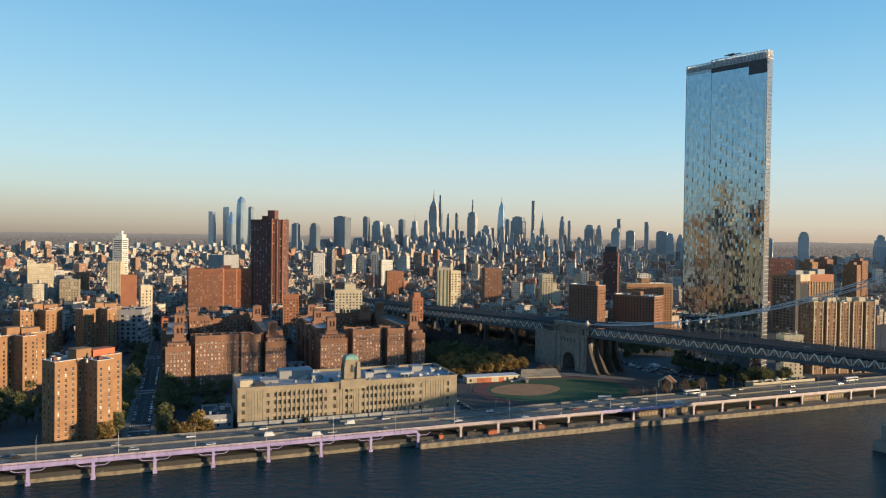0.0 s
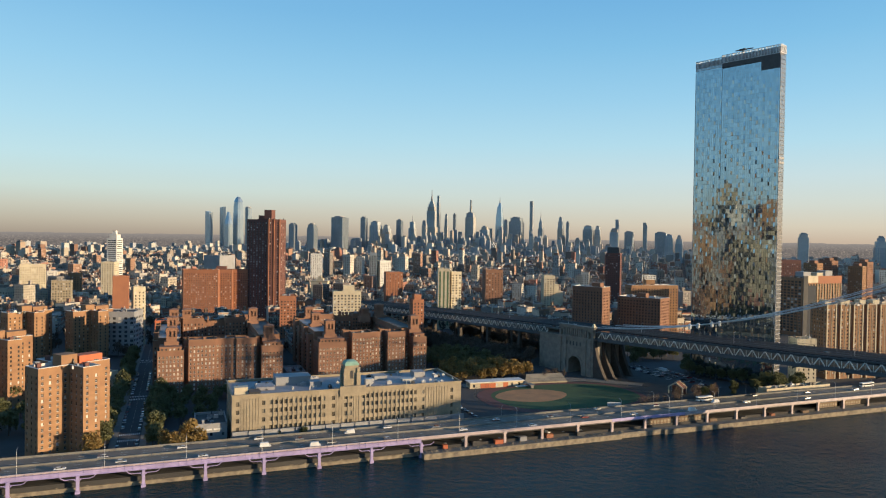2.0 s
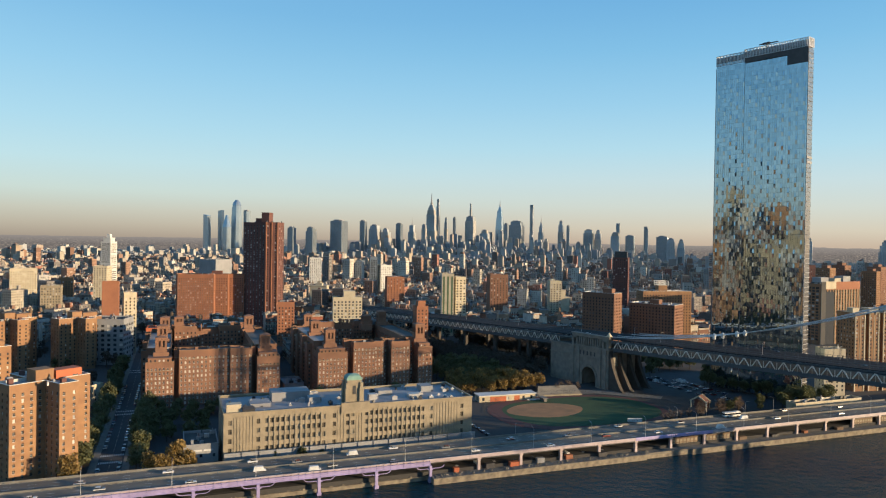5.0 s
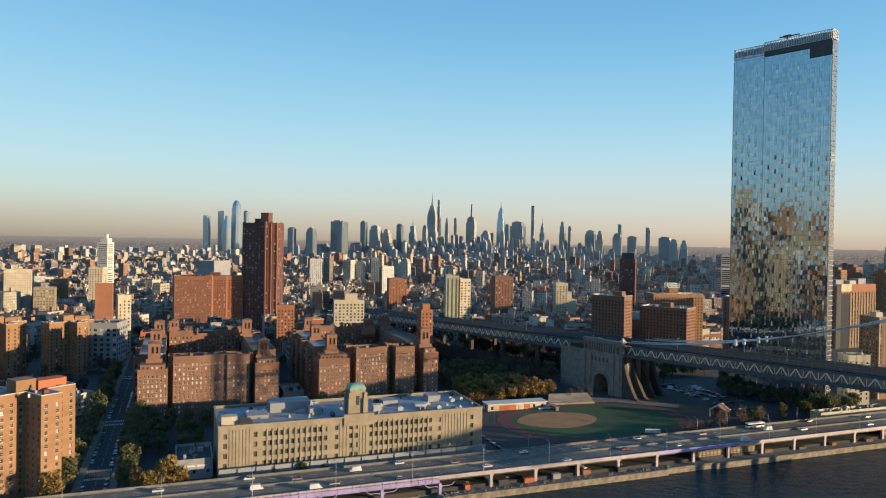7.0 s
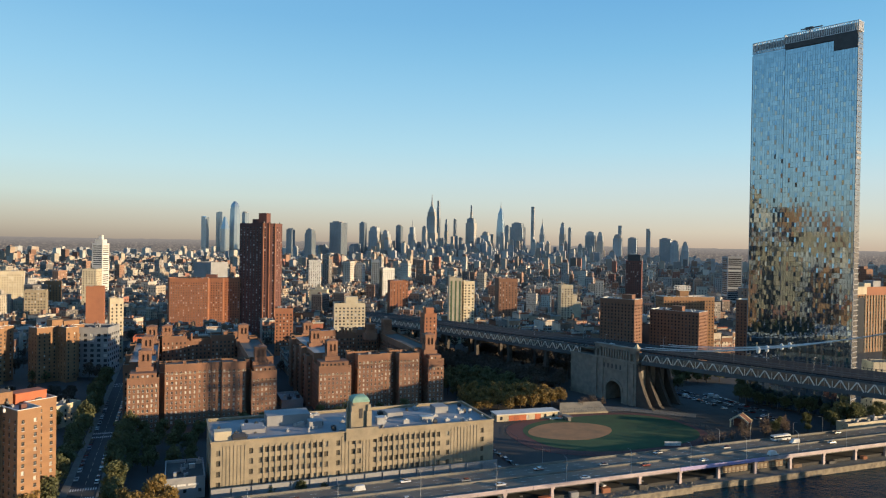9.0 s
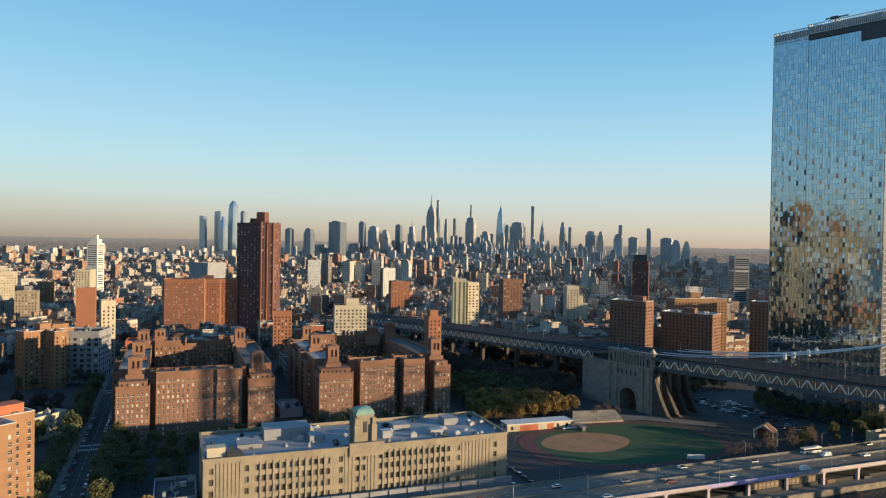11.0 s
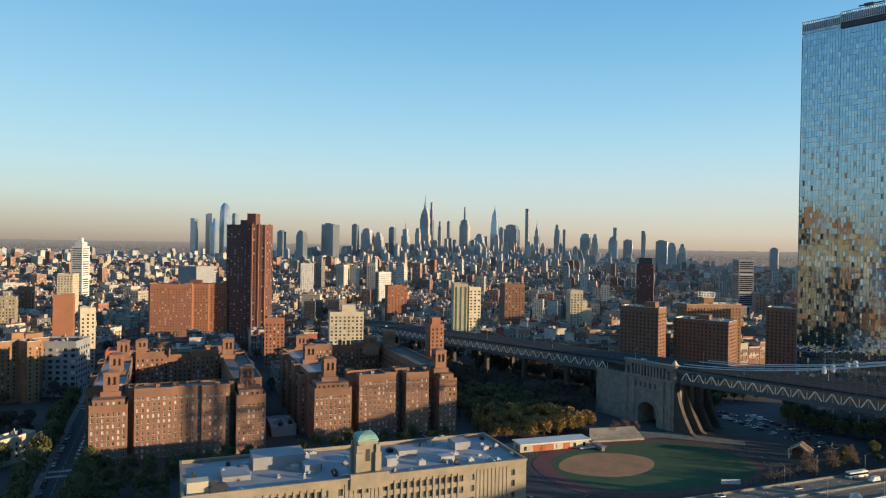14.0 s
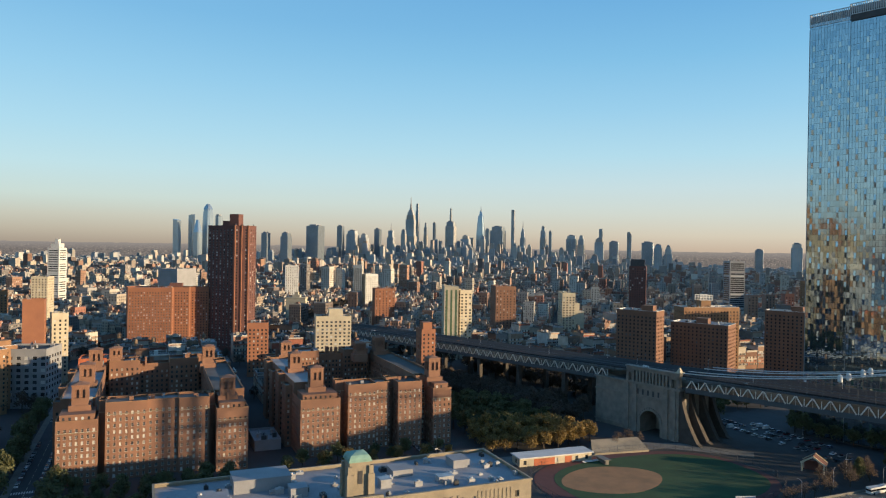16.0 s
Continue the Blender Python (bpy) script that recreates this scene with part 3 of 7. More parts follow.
# ---------- general building with real window openings ----------
def facade_building(name, label, category, m, poly, height, wall, roof=ROOF_DARK, step=3.2, floor=3.1, ww=1.3, wh=1.6, sill=1.0,
                    first=4.0, skip=(), singles=(), parapet=1.0, group="", glass=GLASS, trim=None, deep=0.3, edge=2.0, top_gap=1.2):
    """A building on a counter-clockwise plan: wall with openings, a window pane behind each, parapet and roof."""
    root = thing(name, m, label, category, group)
    wb, panes, n = MB(), MB(), len(poly)
    rows = []
    z = first + sill - 1.0
    while z + wh < height - top_gap:
        rows.append(z)
        z += floor
    pane_me = None
    for i in range(n):
        a, b = poly[i], poly[(i + 1) % n]
        length = math.hypot(b[0] - a[0], b[1] - a[1])
        cols = [] if i in skip else spread(length, step, edge)
        holes = wb.wall(a, b, 0, height + parapet, cols, rows, ww, wh, deep)
        if i in singles:
            if pane_me is None:
                pm = MB()
                pm.pane((0, 0, 0, 0), ww, wh)
                pm.mat = 1
                pm.box(-ww / 2 - 0.1, -0.32, -wh / 2 - 0.14, ww / 2 + 0.1, 0.0, -wh / 2)
                pm.box(-ww / 2, -0.06, -0.05, ww / 2, 0.0, 0.05)
                pane_me = pm.data("window", [glass, METAL_PALE])
            for x, y, z, ang in holes[:300]:
                ob = part("window", pane_me, None, root)
                ob.location, ob.rotation_euler = (x, y, z), (0, 0, ang)
            holes = holes[300:]
        for h in holes:
            panes.pane(h, ww, wh)
    # inner side and top of the parapet
    cx, cy = sum(p[0] for p in poly) / n, sum(p[1] for p in poly) / n
    part("wall", wb, wall, root)
    if panes.f:
        tagged(part("window_panes", panes, glass, root), kind="stuff")
    rb = MB()
    rb.face(*[(x, y, height) for x, y in poly])
    part("roof", rb, roof, root)
    cp = MB()
    for i in range(n):
        a, b = Vector(poly[i]), Vector(poly[(i + 1) % n])
        d = (b - a).normalized()
        k = Vector((d.y, -d.x))
        o, q = k * 0.12, k * -0.4
        e = d * 0.12
        pts = [a + o - e, b + o + e, b + q, a + q]
        cp.prism([(p.x, p.y) for p in pts], height + parapet, height + parapet + 0.25)
        cp.face((*(b + q), height), (*(a + q), height), (*(a + q), height + parapet), (*(b + q), height + parapet))
        if n > 8:
            part("coping", cp, trim or wall, root)
            cp = MB()
    if cp.f:
        part("coping", cp, trim or wall, root)
    # tanks, vents and cabinets on the roof
    rr = random.Random(int(abs(cx) * 7 + height * 13 + n + m.translation.x))
    x0, x1, y0, y1 = min(p[0] for p in poly), max(p[0] for p in poly), min(p[1] for p in poly), max(p[1] for p in poly)
    for k in range(int(min(14, (x1 - x0) * (y1 - y0) / 40))):
        x, y = cx + rr.uniform(-0.36, 0.36) * (x1 - x0), cy + rr.uniform(-0.36, 0.36) * (y1 - y0)
        w, d, t = rr.uniform(0.7, 2.6), rr.uniform(0.7, 2.4), rr.uniform(0.6, 2.4)
        u = MB()
        u.box(x, y, height, x + w, y + d, height + t)
        if k % 3 == 0:
            u.cyl(x + w / 2, y + d / 2, height + t, height + t + rr.uniform(0.4, 2.4), 0.28, 8)
        part("roof_unit", u, (METAL_PALE, GREY_WALL, wall, METAL_DARK)[k % 4], root)
    if height > 40:
        mast = MB()
        mast.cyl(cx + 1, cy - 2, height, height + rr.uniform(5, 11), 0.16, 6, 0.06)
        part("aerial", mast, METAL_DARK, root)
    return root


def rect(x0, y0, x1, y1):
    return [(x0, y0), (x1, y0), (x1, y1), (x0, y1)]


def bulkhead(root, x0, y0, x1, y1, z0, z1, wall, name="roof_bulkhead"):
    b = MB()
    b.box(x0, y0, z0, x1, y1, z1)
    b.box(x0 - 0.15, y0 - 0.15, z1, x1 + 0.15, y1 + 0.15, z1 + 0.25)
    return part(name, b, wall, root)


# ---------- limestone warehouse by the highway ----------
def warehouse():
    W, D, H = 131.5, 41.0, 23.0
    m = GRID @ pose(35, 403.5, STREET)
    root = thing("warehouse", m, "long cream limestone warehouse with fluted piers and a square roof turret", "building")
    wb, r = MB(), random.Random(5)
    glass_me = MB()
    glass_me.pane((0, 0, 0, 0), 1.7, 2.4)
    for x in (-0.28, 0.28):
        glass_me.box(x - 0.04, -0.06, -1.2, x + 0.04, 0, 1.2)
    glass_me = glass_me.data("window", [GLASS_INDUSTRIAL])
    rows = [4.6, 9.2, 13.8, 18.2]
    cols = [3.0, 16.5]
    cols += [20.5 + 2.6 * i for i in range(12)]
    cols += [54.5, 61.5, 64.2]
    cols += [71.5 + 2.6 * i for i in range(13)]
    cols += [107.5, 125.5]
    holes = wb.wall((0, 0), (W, 0), 0, H + 0.9, cols, rows, 1.7, 2.4, 0.5)
    for i, (x, y, z, a) in enumerate(holes):
        ob = part("window", glass_me, None, root)
        ob.location = (x, y, z)
    panes = MB()
    for a, b in (((W, 0), (W, D)), ((W, D), (0, D)), ((0, D), (0, 0))):
        ln = math.hypot(b[0] - a[0], b[1] - a[1])
        for h in wb.wall(a, b, 0, H + 0.9, spread(ln, 3.2, 4), rows, 1.7, 2.4, 0.5):
            panes.pane(h, 1.7, 2.4)
    part("wall", wb, LIMESTONE, root)
    tagged(part("window_panes", panes, GLASS_INDUSTRIAL, root), kind="stuff")
    # piers between the windows, fluted slabs at the ends and middle, base and cornice
    edges = sorted(cols)
    for a, b in zip(edges, edges[1:]):
        if b - a < 4:
            p = MB()
            p.box((a + b) / 2 - 0.34, -0.3, 3.4, (a + b) / 2 + 0.34, 0.02, 21.6)
            part("pier", p, LIMESTONE, root)
    for x0, x1 in ((5.2, 14.2), (56.5, 59.8), (66.4, 69.4), (109.6, 123.0)):
        n = int((x1 - x0) / 1.5)
        for i in range(n + 1):
            x = x0 + (x1 - x0) * i / max(1, n)
            p = MB()
            p.box(x - 0.42, -0.2, 2.5, x + 0.42, 0.02, 22.2)
            part("pier", p, LIMESTONE, root)
    cn = MB()
    cn.box(-0.3, -0.5, H + 0.9, W + 0.3, 0.5, H + 1.5)
    cn.box(-0.3, 0.5, H + 0.9, 0.5, D + 0.3, H + 1.5)
    cn.box(W - 0.5, 0.5, H + 0.9, W + 0.3, D + 0.3, H + 1.5)
    cn.box(0.5, D - 0.5, H + 0.9, W - 0.5, D + 0.3, H + 1.5)
    cn.box(58, -0.7, H - 3, 73, 0.6, H + 2.6)
    part("cornice", cn, LIMESTONE, root)
    bs = MB()
    bs.box(-0.25, -0.7, -1, W + 0.25, 0.0, 2.6)
    part("plinth", bs, LIMESTONE, root)
    rf = MB()
    rf.face((0, 0, H), (W, 0, H), (W, D, H), (0, D, H))
    part("roof", rf, ROOF_GREY, root, "pale grey roof felt")
    for x0, x1 in ((18, 53), (72, 105)):
        c = MB()
        c.box(x0, -3.2, 4.2, x1, -0.3, 4.55)
        part("canopy", c, WHITE_WALL, root, "white loading canopy")
    yard = thing("yard_wall", GRID @ pose(35, 397.5, STREET), "stained grey concrete yard wall before a warehouse", "wall")
    for i in range(16):
        c = MB()
        c.box(i * 8.2, 0, -0.2, i * 8.2 + 8.1, 0.5, 6.0)
        c.box(i * 8.2, -0.15, 6.0, i * 8.2 + 8.1, 0.65, 6.3)
        c.box(i * 8.2, -0.5, -0.2, i * 8.2 + 0.8, 0.0, 6.4)
        part("wall_panel", c, GREY_WALL, yard)
    # roof structures
    for x0, y0, x1, y1, h, mt in ((1.5, 3, 8.5, 8, 4.5, CREAM), (26, 24, 46, 36, 4.5, GREY_WALL), (44, 14, 50, 20, 3.0, ROOF_GREY), (14, 14, 24, 26, 1.6, ROOF_GREY),
                              (76, 12, 80, 16, 3, METAL_PALE), (84, 22, 92, 30, 2.4, GREY_WALL), (98, 10, 104, 14, 2.2, METAL_PALE), (110, 24, 117, 32, 3.0, GREY_WALL)):
        bulkhead(root, x0, y0, x1, y1, H, H + h, mt, "roof_house")
    for i in range(60):
        x, y = r.uniform(2, W - 2), r.uniform(2, D - 2)
        if 57 < x < 74 and y < 16:
            continue
        w, d, h = r.uniform(0.8, 3), r.uniform(0.8, 2.5), r.uniform(0.6, 2)
        u = MB()
        u.box(x, y, H, x + w, y + d, H + h)
        u.cyl(x + w / 2, y + d / 2, H + h, H + h + 0.4, min(w, d) * 0.3, 8)
        part("roof_unit", u, METAL_PALE if i % 3 else METAL_DARK, root)
    hut = MB()
    hut.box(9, 1.5, H, 15, 5, H + 2.2)
    hut.prism([(8.6, 1.1), (15.4, 1.1), (15.4, 5.4), (8.6, 5.4)], H + 2.2, H + 3.6, True, [(10, 2.6), (14, 2.6), (14, 4), (10, 4)])
    part("roof_hut", hut, METAL_DARK, root)
    # turret
    t = MB()
    cx, cy = 65.6, 7.0
    t.box(cx - 3.8, cy - 3.8, H - 0.1, cx + 3.8, cy + 3.8, H + 13.4)
    tur = part("turret", t, LIMESTONE, root)
    for sx in (-1, 1):
        for sy in (-1, 1):
            for e, top in ((1.15, 9.4), (0.8, 12.2)):
                c = MB()
                c.box(cx + sx * 3.75 - e, cy + sy * 3.75 - e, H, cx + sx * 3.75 + e, cy + sy * 3.75 + e, H + top)
                part("corner_pier", c, LIMESTONE, tur)
    c = MB()
    c.box(cx - 4.1, cy - 4.1, H + 13.4, cx + 4.1, cy + 4.1, H + 14.0)
    part("cornice", c, COPPER, tur, "green copper edge")
    d = MB()
    levels = ((3.9, 14.0), (3.75, 14.7), (3.1, 15.6), (1.7, 16.1), (0.5, 16.3))
    for (ra, za), (rb, zb) in zip(levels, levels[1:]):
        d.prism(rect(cx - ra, cy - ra, cx + ra, cy + ra), H + za, H + zb, True, rect(cx - rb, cy - rb, cx + rb, cy + rb))
    part("copper_roof", d, COPPER, tur, "green copper cap")
    w = MB()
    w.box(cx - 0.8, cy - 3.97, H + 6, cx + 0.8, cy - 3.85, H + 10.5)
    w.box(cx + 3.85, cy - 0.8, H + 6, cx + 3.97, cy + 0.8, H + 10.5)
    part("louvre", w, METAL_DARK, tur)


warehouse()


# ---------- brick apartment blocks with roof towers ----------
def roof_tower(root, x, y, z, h, s=7.0):
    h *= 0.8
    t = MB()
    t.box(x - s * 0.68, y - s * 0.6, z - 3, x + s * 0.68, y + s * 0.7, z + h * 0.22)
    t.box(x - s / 2, y - s / 2, z - 1, x + s / 2, y + s / 2, z + h * 0.5)
    t.box(x - s / 2 - 0.15, y - s / 2 - 0.15, z + h * 0.46, x + s / 2 + 0.15, y + s / 2 + 0.15, z + h * 0.5)
    t.box(x - s / 2 + 0.9, y - s / 2 + 0.9, z + h * 0.5, x + s / 2 - 0.9, y + s / 2 - 0.9, z + h * 0.82)
    tw = part("roof_tower", t, BRICK, root, "square brick tank tower with arched openings")
    for sx in (-1, 1):
        for sy in (-1, 1):
            p = MB()
            p.box(x + sx * (s / 2 - 0.65) - 0.65, y + sy * (s / 2 - 0.65) - 0.65, z + h * 0.5, x + sx * (s / 2 - 0.65) + 0.65, y + sy * (s / 2 - 0.65) + 0.65, z + h * 0.82)
            part("corner_pier", p, BRICK, tw)
    for px, py in ((0, -s / 2 + 0.35), (s / 2 - 0.35, 0), (0, s / 2 - 0.35), (-s / 2 + 0.35, 0)):
        p = MB()
        p.box(x + px - 0.35, y + py - 0.35, z + h * 0.5, x + px + 0.35, y + py + 0.35, z + h * 0.82)
        part("middle_pier", p, BRICK, tw)
    k = MB()
    k.box(x - s / 2, y - s / 2, z + h * 0.82, x + s / 2, y + s / 2, z + h * 0.96)
    k.box(x - s / 2 - 0.25, y - s / 2 - 0.25, z + h * 0.96, x + s / 2 + 0.25, y + s / 2 + 0.25, z + h * 1.0)
    k.prism(rect(x - s / 2 - 0.2, y - s / 2 - 0.2, x + s / 2 + 0.2, y + s / 2 + 0.2), z + h, z + h + 1.1, True, rect(x - 0.4, y - 0.4, x + 0.4, y + 0.4))
    part("tower_cap", k, BRICK, tw)


def village_block(name_label, u0, v0, W, D, bays, towers, singles):
    """A hollow block of 13-storey wings; bays: (from, to, setback, height) along the front."""
    H = 35.0
    m = GRID @ pose(u0, v0, STREET)
    root = thing("apartment_block", m, name_label, "apartment block", "brick apartment blocks")
    wb, panes = MB(), MB()
    T = 15.0
    solids = []
    bays = [(x0, x1, back, h if x0 == 0 or x1 == W else h + 3.0) for x0, x1, back, h in bays]
    for x0, x1, back, h in bays:
        solids.append((x0, back, x1, T + 3, h, (0, 1, 3)))
    for k in range(4):
        solids.append((-3.6, T + 9 + 22 * k, 0, T + 20 + 22 * k, H - 2.5 + 3 * (k % 2), (0, 3)))
    solids += [(0, T + 3, T, D - T, H, (1, 3)), (W - T, T + 3, W, D - T, H, (1, 3))]
    n = max(3, int(W / 16))
    for i in range(n):
        x0, x1 = W * i / n, W * (i + 1) / n
        solids.append((x0, D - T + (0 if i % 2 else 5), x1, D, H + (3 if i % 2 else 0), (0, 1, 3)))
    rows = lambda h: [1.2 + 2.9 * k for k in range(int((h - 2.5) / 2.9))]
    pm = MB()
    pm.pane((0, 0, 0, 0), 1.05, 1.5)
    pm.mat = 1
    pm.box(-0.62, -0.33, -0.88, 0.62, 0.0, -0.75)
    pm.box(-0.525, -0.06, -0.05, 0.525, 0, 0.05)
    for x in (-0.525, 0.445):
        pm.box(x, -0.05, -0.75, x + 0.08, 0, 0.75)
    pm.box(-0.445, -0.05, 0.67, 0.445, 0, 0.75)
    pane_me = pm.data("window", [GLASS_APARTMENT, WHITE_WALL])
    count = 0
    for si, (x0, y0, x1, y1, h, sides) in enumerate(solids):
        p = rect(x0, y0, x1, y1)
        for i in range(4):
            a, b = p[i], p[(i + 1) % 4]
            ln = math.hypot(b[0] - a[0], b[1] - a[1])
            cols = spread(ln, 2.35, 1.4) if i in sides and ln > 3.5 else []
            holes = wb.wall(a, b, 0, h + 1.0, cols, rows(h), 1.05, 1.5, 0.22)
            for hole in holes:
                if i == 0 and si < len(bays) and count < 300:
                    count += 1
                    ob = part("window", pane_me, None, root)
                    ob.location, ob.rotation_euler = hole[:3], (0, 0, hole[3])
                else:
                    panes.pane(hole, 1.05, 1.5)
    part("wall", wb, BRICK, root)
    tagged(part("window_panes", panes, GLASS_APARTMENT, root), kind="stuff")
    rf, cp = MB(), MB()
    for x0, y0, x1, y1, h, _ in solids:
        rf.face((x0, y0, h), (x1, y0, h), (x1, y1, h), (x0, y1, h))
        for a in ((x0 - 0.1, y0 - 0.1, x1 + 0.1, y0 + 0.35), (x0 - 0.1, y0 + 0.35, x0 + 0.35, y1), (x1 - 0.35, y0 + 0.35, x1 + 0.1, y1), (x0, y1 - 0.35, x1, y1 + 0.1)):
            cp.box(a[0], a[1], h + 1.0, a[2], a[3], h + 1.25)
    part("roof", rf, ROOF_DARK, root)
    part("coping", cp, BRICK_PROJECT, root)
    for x0, x1, back, h in bays:
        sc = MB()
        sc.box(x0 + 0.05, back - 0.14, h - 4.6, x1 - 0.05, back, h - 4.3)
        part("string_course", sc, LIMESTONE, root)
    # set-back top storeys
    for x0, x1, back, h in bays:
        if x0 == 0 or x1 == W:
            top = MB()
            top.box(x0 + 1.4, back + 2.0, h, x1 - 1.4, T + 1, h + 3.2)
            top.box(x0 + 1.2, back + 1.8, h + 3.2, x1 - 1.2, T + 1.2, h + 3.5)
            st = part("top_storey", top, BRICK, root)
            wn_ = MB()
            k = x0 + 3
            while k < x1 - 3:
                wn_.box(k - 0.5, back + 1.95, h + 0.9, k + 0.5, back + 2.05, h + 2.3)
                k += 2.6
            tagged(part("window_panes", wn_, GLASS, st), kind="stuff")
    for x, y, z, h in towers:
        roof_tower(root, x, y, z, h)
    r = random.Random(int(u0 * 7))
    for i in range(26):
        x, y = r.uniform(2, W - 4), r.choice((r.uniform(3, T), r.uniform(D - T, D - 3)))
        b = MB()
        w, d, h = r.uniform(1, 4), r.uniform(1, 3.5), r.uniform(1, 2.6)
        if y < T:
            b.box(x, y + 3, 31, x + w * 0.6, y + 3 + d * 0.5, 35.0 + h * 0.8)
        else:
            b.box(x, y, H, x + w, y + d, H + 3.2 + h)
        part("roof_bulkhead", b, BRICK if i % 3 else GREY_WALL, root)
    return root


village_block("red-brown brick apartment block, thirteen storeys round a courtyard", -5, 529, 84, 122,
              [(0, 17, 0, 28.6), (17, 20, 10, 32), (20, 38, 4, 32), (38, 52, 5.5, 32), (52, 66, 4, 32), (66, 69, 11, 32), (69, 84, 0, 29.4)],
              [(9, 13, 32, 15), (75, 12, 32.6, 14), (9, 52, 35, 15), (10, 100, 35, 16), (72, 96, 35, 16), (20, 116, 38, 10)], 1)
village_block("red-brown brick apartment block with stepped wings beside a park", 106, 535, 85, 122,
              [(0, 21, 0, 29.2), (21, 26, 12, 33), (26, 42, 3, 32), (42, 50, 6, 32), (50, 54, 12, 33), (54, 68, 2, 32), (68, 74, 12, 33), (74, 85, 0, 30.6)],
              [(10, 11, 32.5, 16), (78, 12, 33.6, 17), (8, 58, 35, 14), (60, 100, 35, 12), (76, 108, 35, 15), (12, 112, 35, 13)], 1)


# ---------- cross-plan public housing towers ----------
def project_tower(x, y, turn, label, h=40.6, singles=(0, 1, 2, 3), tank=BRICK_PROJECT):
    """Cross plan; x, y: the outer corner of its west wing."""
    poly = [(15, 0), (15, -12.6), (23.5, -12.6), (23.5, 0), (36, 0), (36, 12), (24, 12), (24, 28), (13, 28), (13, 12.5), (0, 12.5), (0, 0)]
    root = facade_building("housing_tower", label, "apartment tower", pose(x, y, STREET, 0, 0, turn), poly, h, BRICK_PROJECT, ROOF_GREY, 3.1, 2.8, 1.15, 1.45,
                           first=2.5, singles=singles, group="brick housing towers", trim=WHITE_WALL)
    bulkhead(root, 12, 2, 20, 10, h, h + 5.5, BRICK_PROJECT, "lift_house")
    bulkhead(root, 21, 2, 33, 9, h, h + 4.2, tank, "tank_house")
    for (a, b) in ((3, 7), (16, 24), (18, -9), (17, 12)):
        bulkhead(root, a, b, a + 2, b + 2, h, h + 2.2, BRICK_DARK, "vent")
    return root


project_tower(-202.7, 347.4, 58, "tan-orange brick housing tower beside the highway", 43.2, (0, 1, 2, 3, 11), TERRACOTTA)
project_tower(-378, 588, 58, "tan-orange brick housing tower among trees", singles=())
project_tower(-333, 606, 58, "tan-orange brick housing tower beside a street", singles=())
project_tower(-302, 440, 58, "tan-orange brick housing tower, partly shaded", singles=())


# ---------- large single buildings in the middle distance ----------
def tall(name, label, cat, x, y, turn, w, d, h, wall, roof=ROOF_DARK, step=3.2, floor=3.1, ww=1.3, wh=1.6, **kw):
    """A plain slab with its front's middle at x, y."""
    return facade_building(name, label, cat, pose(x, y, STREET, 0, 0, turn), rect(-w / 2, 0, w / 2, d), h, wall, roof, step, floor, ww, wh, **kw)


def confucius():
    # dark tower with a bright ribbed edge
    poly = [(-26, 0), (4, -3), (9, -9), (21, -4), (21, 14), (4, 22), (-20, 20)]
    root = facade_building("high_rise", "tall dark red-brown brick high-rise with white window columns", "apartment tower", pose(-251, 896, STREET, 0, 0, -12), poly, 128, BRICK_DARK,
                           ROOF_DARK, 4.2, 2.9, 1.6, 1.5, first=5, singles=(0,))
    bulkhead(root, -2, 0, 8, 10, 128, 141, BRICK_DARK, "lift_house")
    bulkhead(root, -12, 4, -4, 12, 128, 134, BRICK_DARK, "tank_house")
    ribs = MB()
    for x, y in ((9.0, -9.2), (15, -6.7), (21.1, -4)):
        ribs.box(x - 0.7, y - 0.7, 0, x + 0.7, y + 0.7, 129.5)
    part("rib", ribs, BRICK_RED, root)
    low = facade_building("wing_building", "long orange-red brick apartment wing joined to a high-rise", "apartment building", pose(-347, 874, STREET, 0, 0, 10),
                          [(-5, 14), (0, 0), (42, 0), (43, 4), (58, 4), (58, 12), (76, 12), (76, 24), (0, 26)], 64, BRICK_RED, ROOF_DARK, 2.6, 2.8, 1.1, 1.3, first=3, singles=(1,))
    bulkhead(low, 38, 8, 50, 16, 64, 69, BRICK_DARK, "lift_house")


confucius()
r1 = tall("apartment_slab", "narrow orange-red brick slab with a blank end wall", "apartment building", -329, 680, 22, 14, 10, 67, BRICK_RED, skip=(0,))
r2 = tall("apartment_slab", "narrow cream apartment slab with balconies", "apartment building", -317, 694, 35, 11, 12, 56, CREAM)
t1 = tall("office_tower", "cream striped office tower with a stepped top", "office tower", -648, 1285, -5, 19, 20, 98, WHITE_WALL, step=25, floor=3.6, ww=16, wh=1.5, edge=9.5)
bulkhead(t1, -7, 4, 7, 17, 98, 106, WHITE_WALL)
bulkhead(t1, -3, 8, 3, 14, 106, 113, WHITE_WALL)
tall("court_building", "broad cream stone building in sunlight", "building", -514, 1012, 10, 18, 22, 66, CREAM)
tall("school_building", "plain blue-grey concrete building with a blank wall", "building", -384, 1072, -20, 30, 36, 76, GREY_WALL, skip=(0, 1))
tall("hotel_tower", "slim black glass tower with a white side", "tower", -163, 1278, 10, 13, 22, 78, DARK_TOWER, step=2.5, ww=1.8, wh=2.2, glass=GLASS_DARK)
tall("office_block", "pale concrete office block", "office building", -142, 1293, 30, 22, 24, 64, WHITE_WALL, step=3.4, ww=1.6)
tall("brick_block", "deep red brick apartment block", "apartment building", -105, 1083, 15, 26, 22, 54, BRICK_RED, step=4)
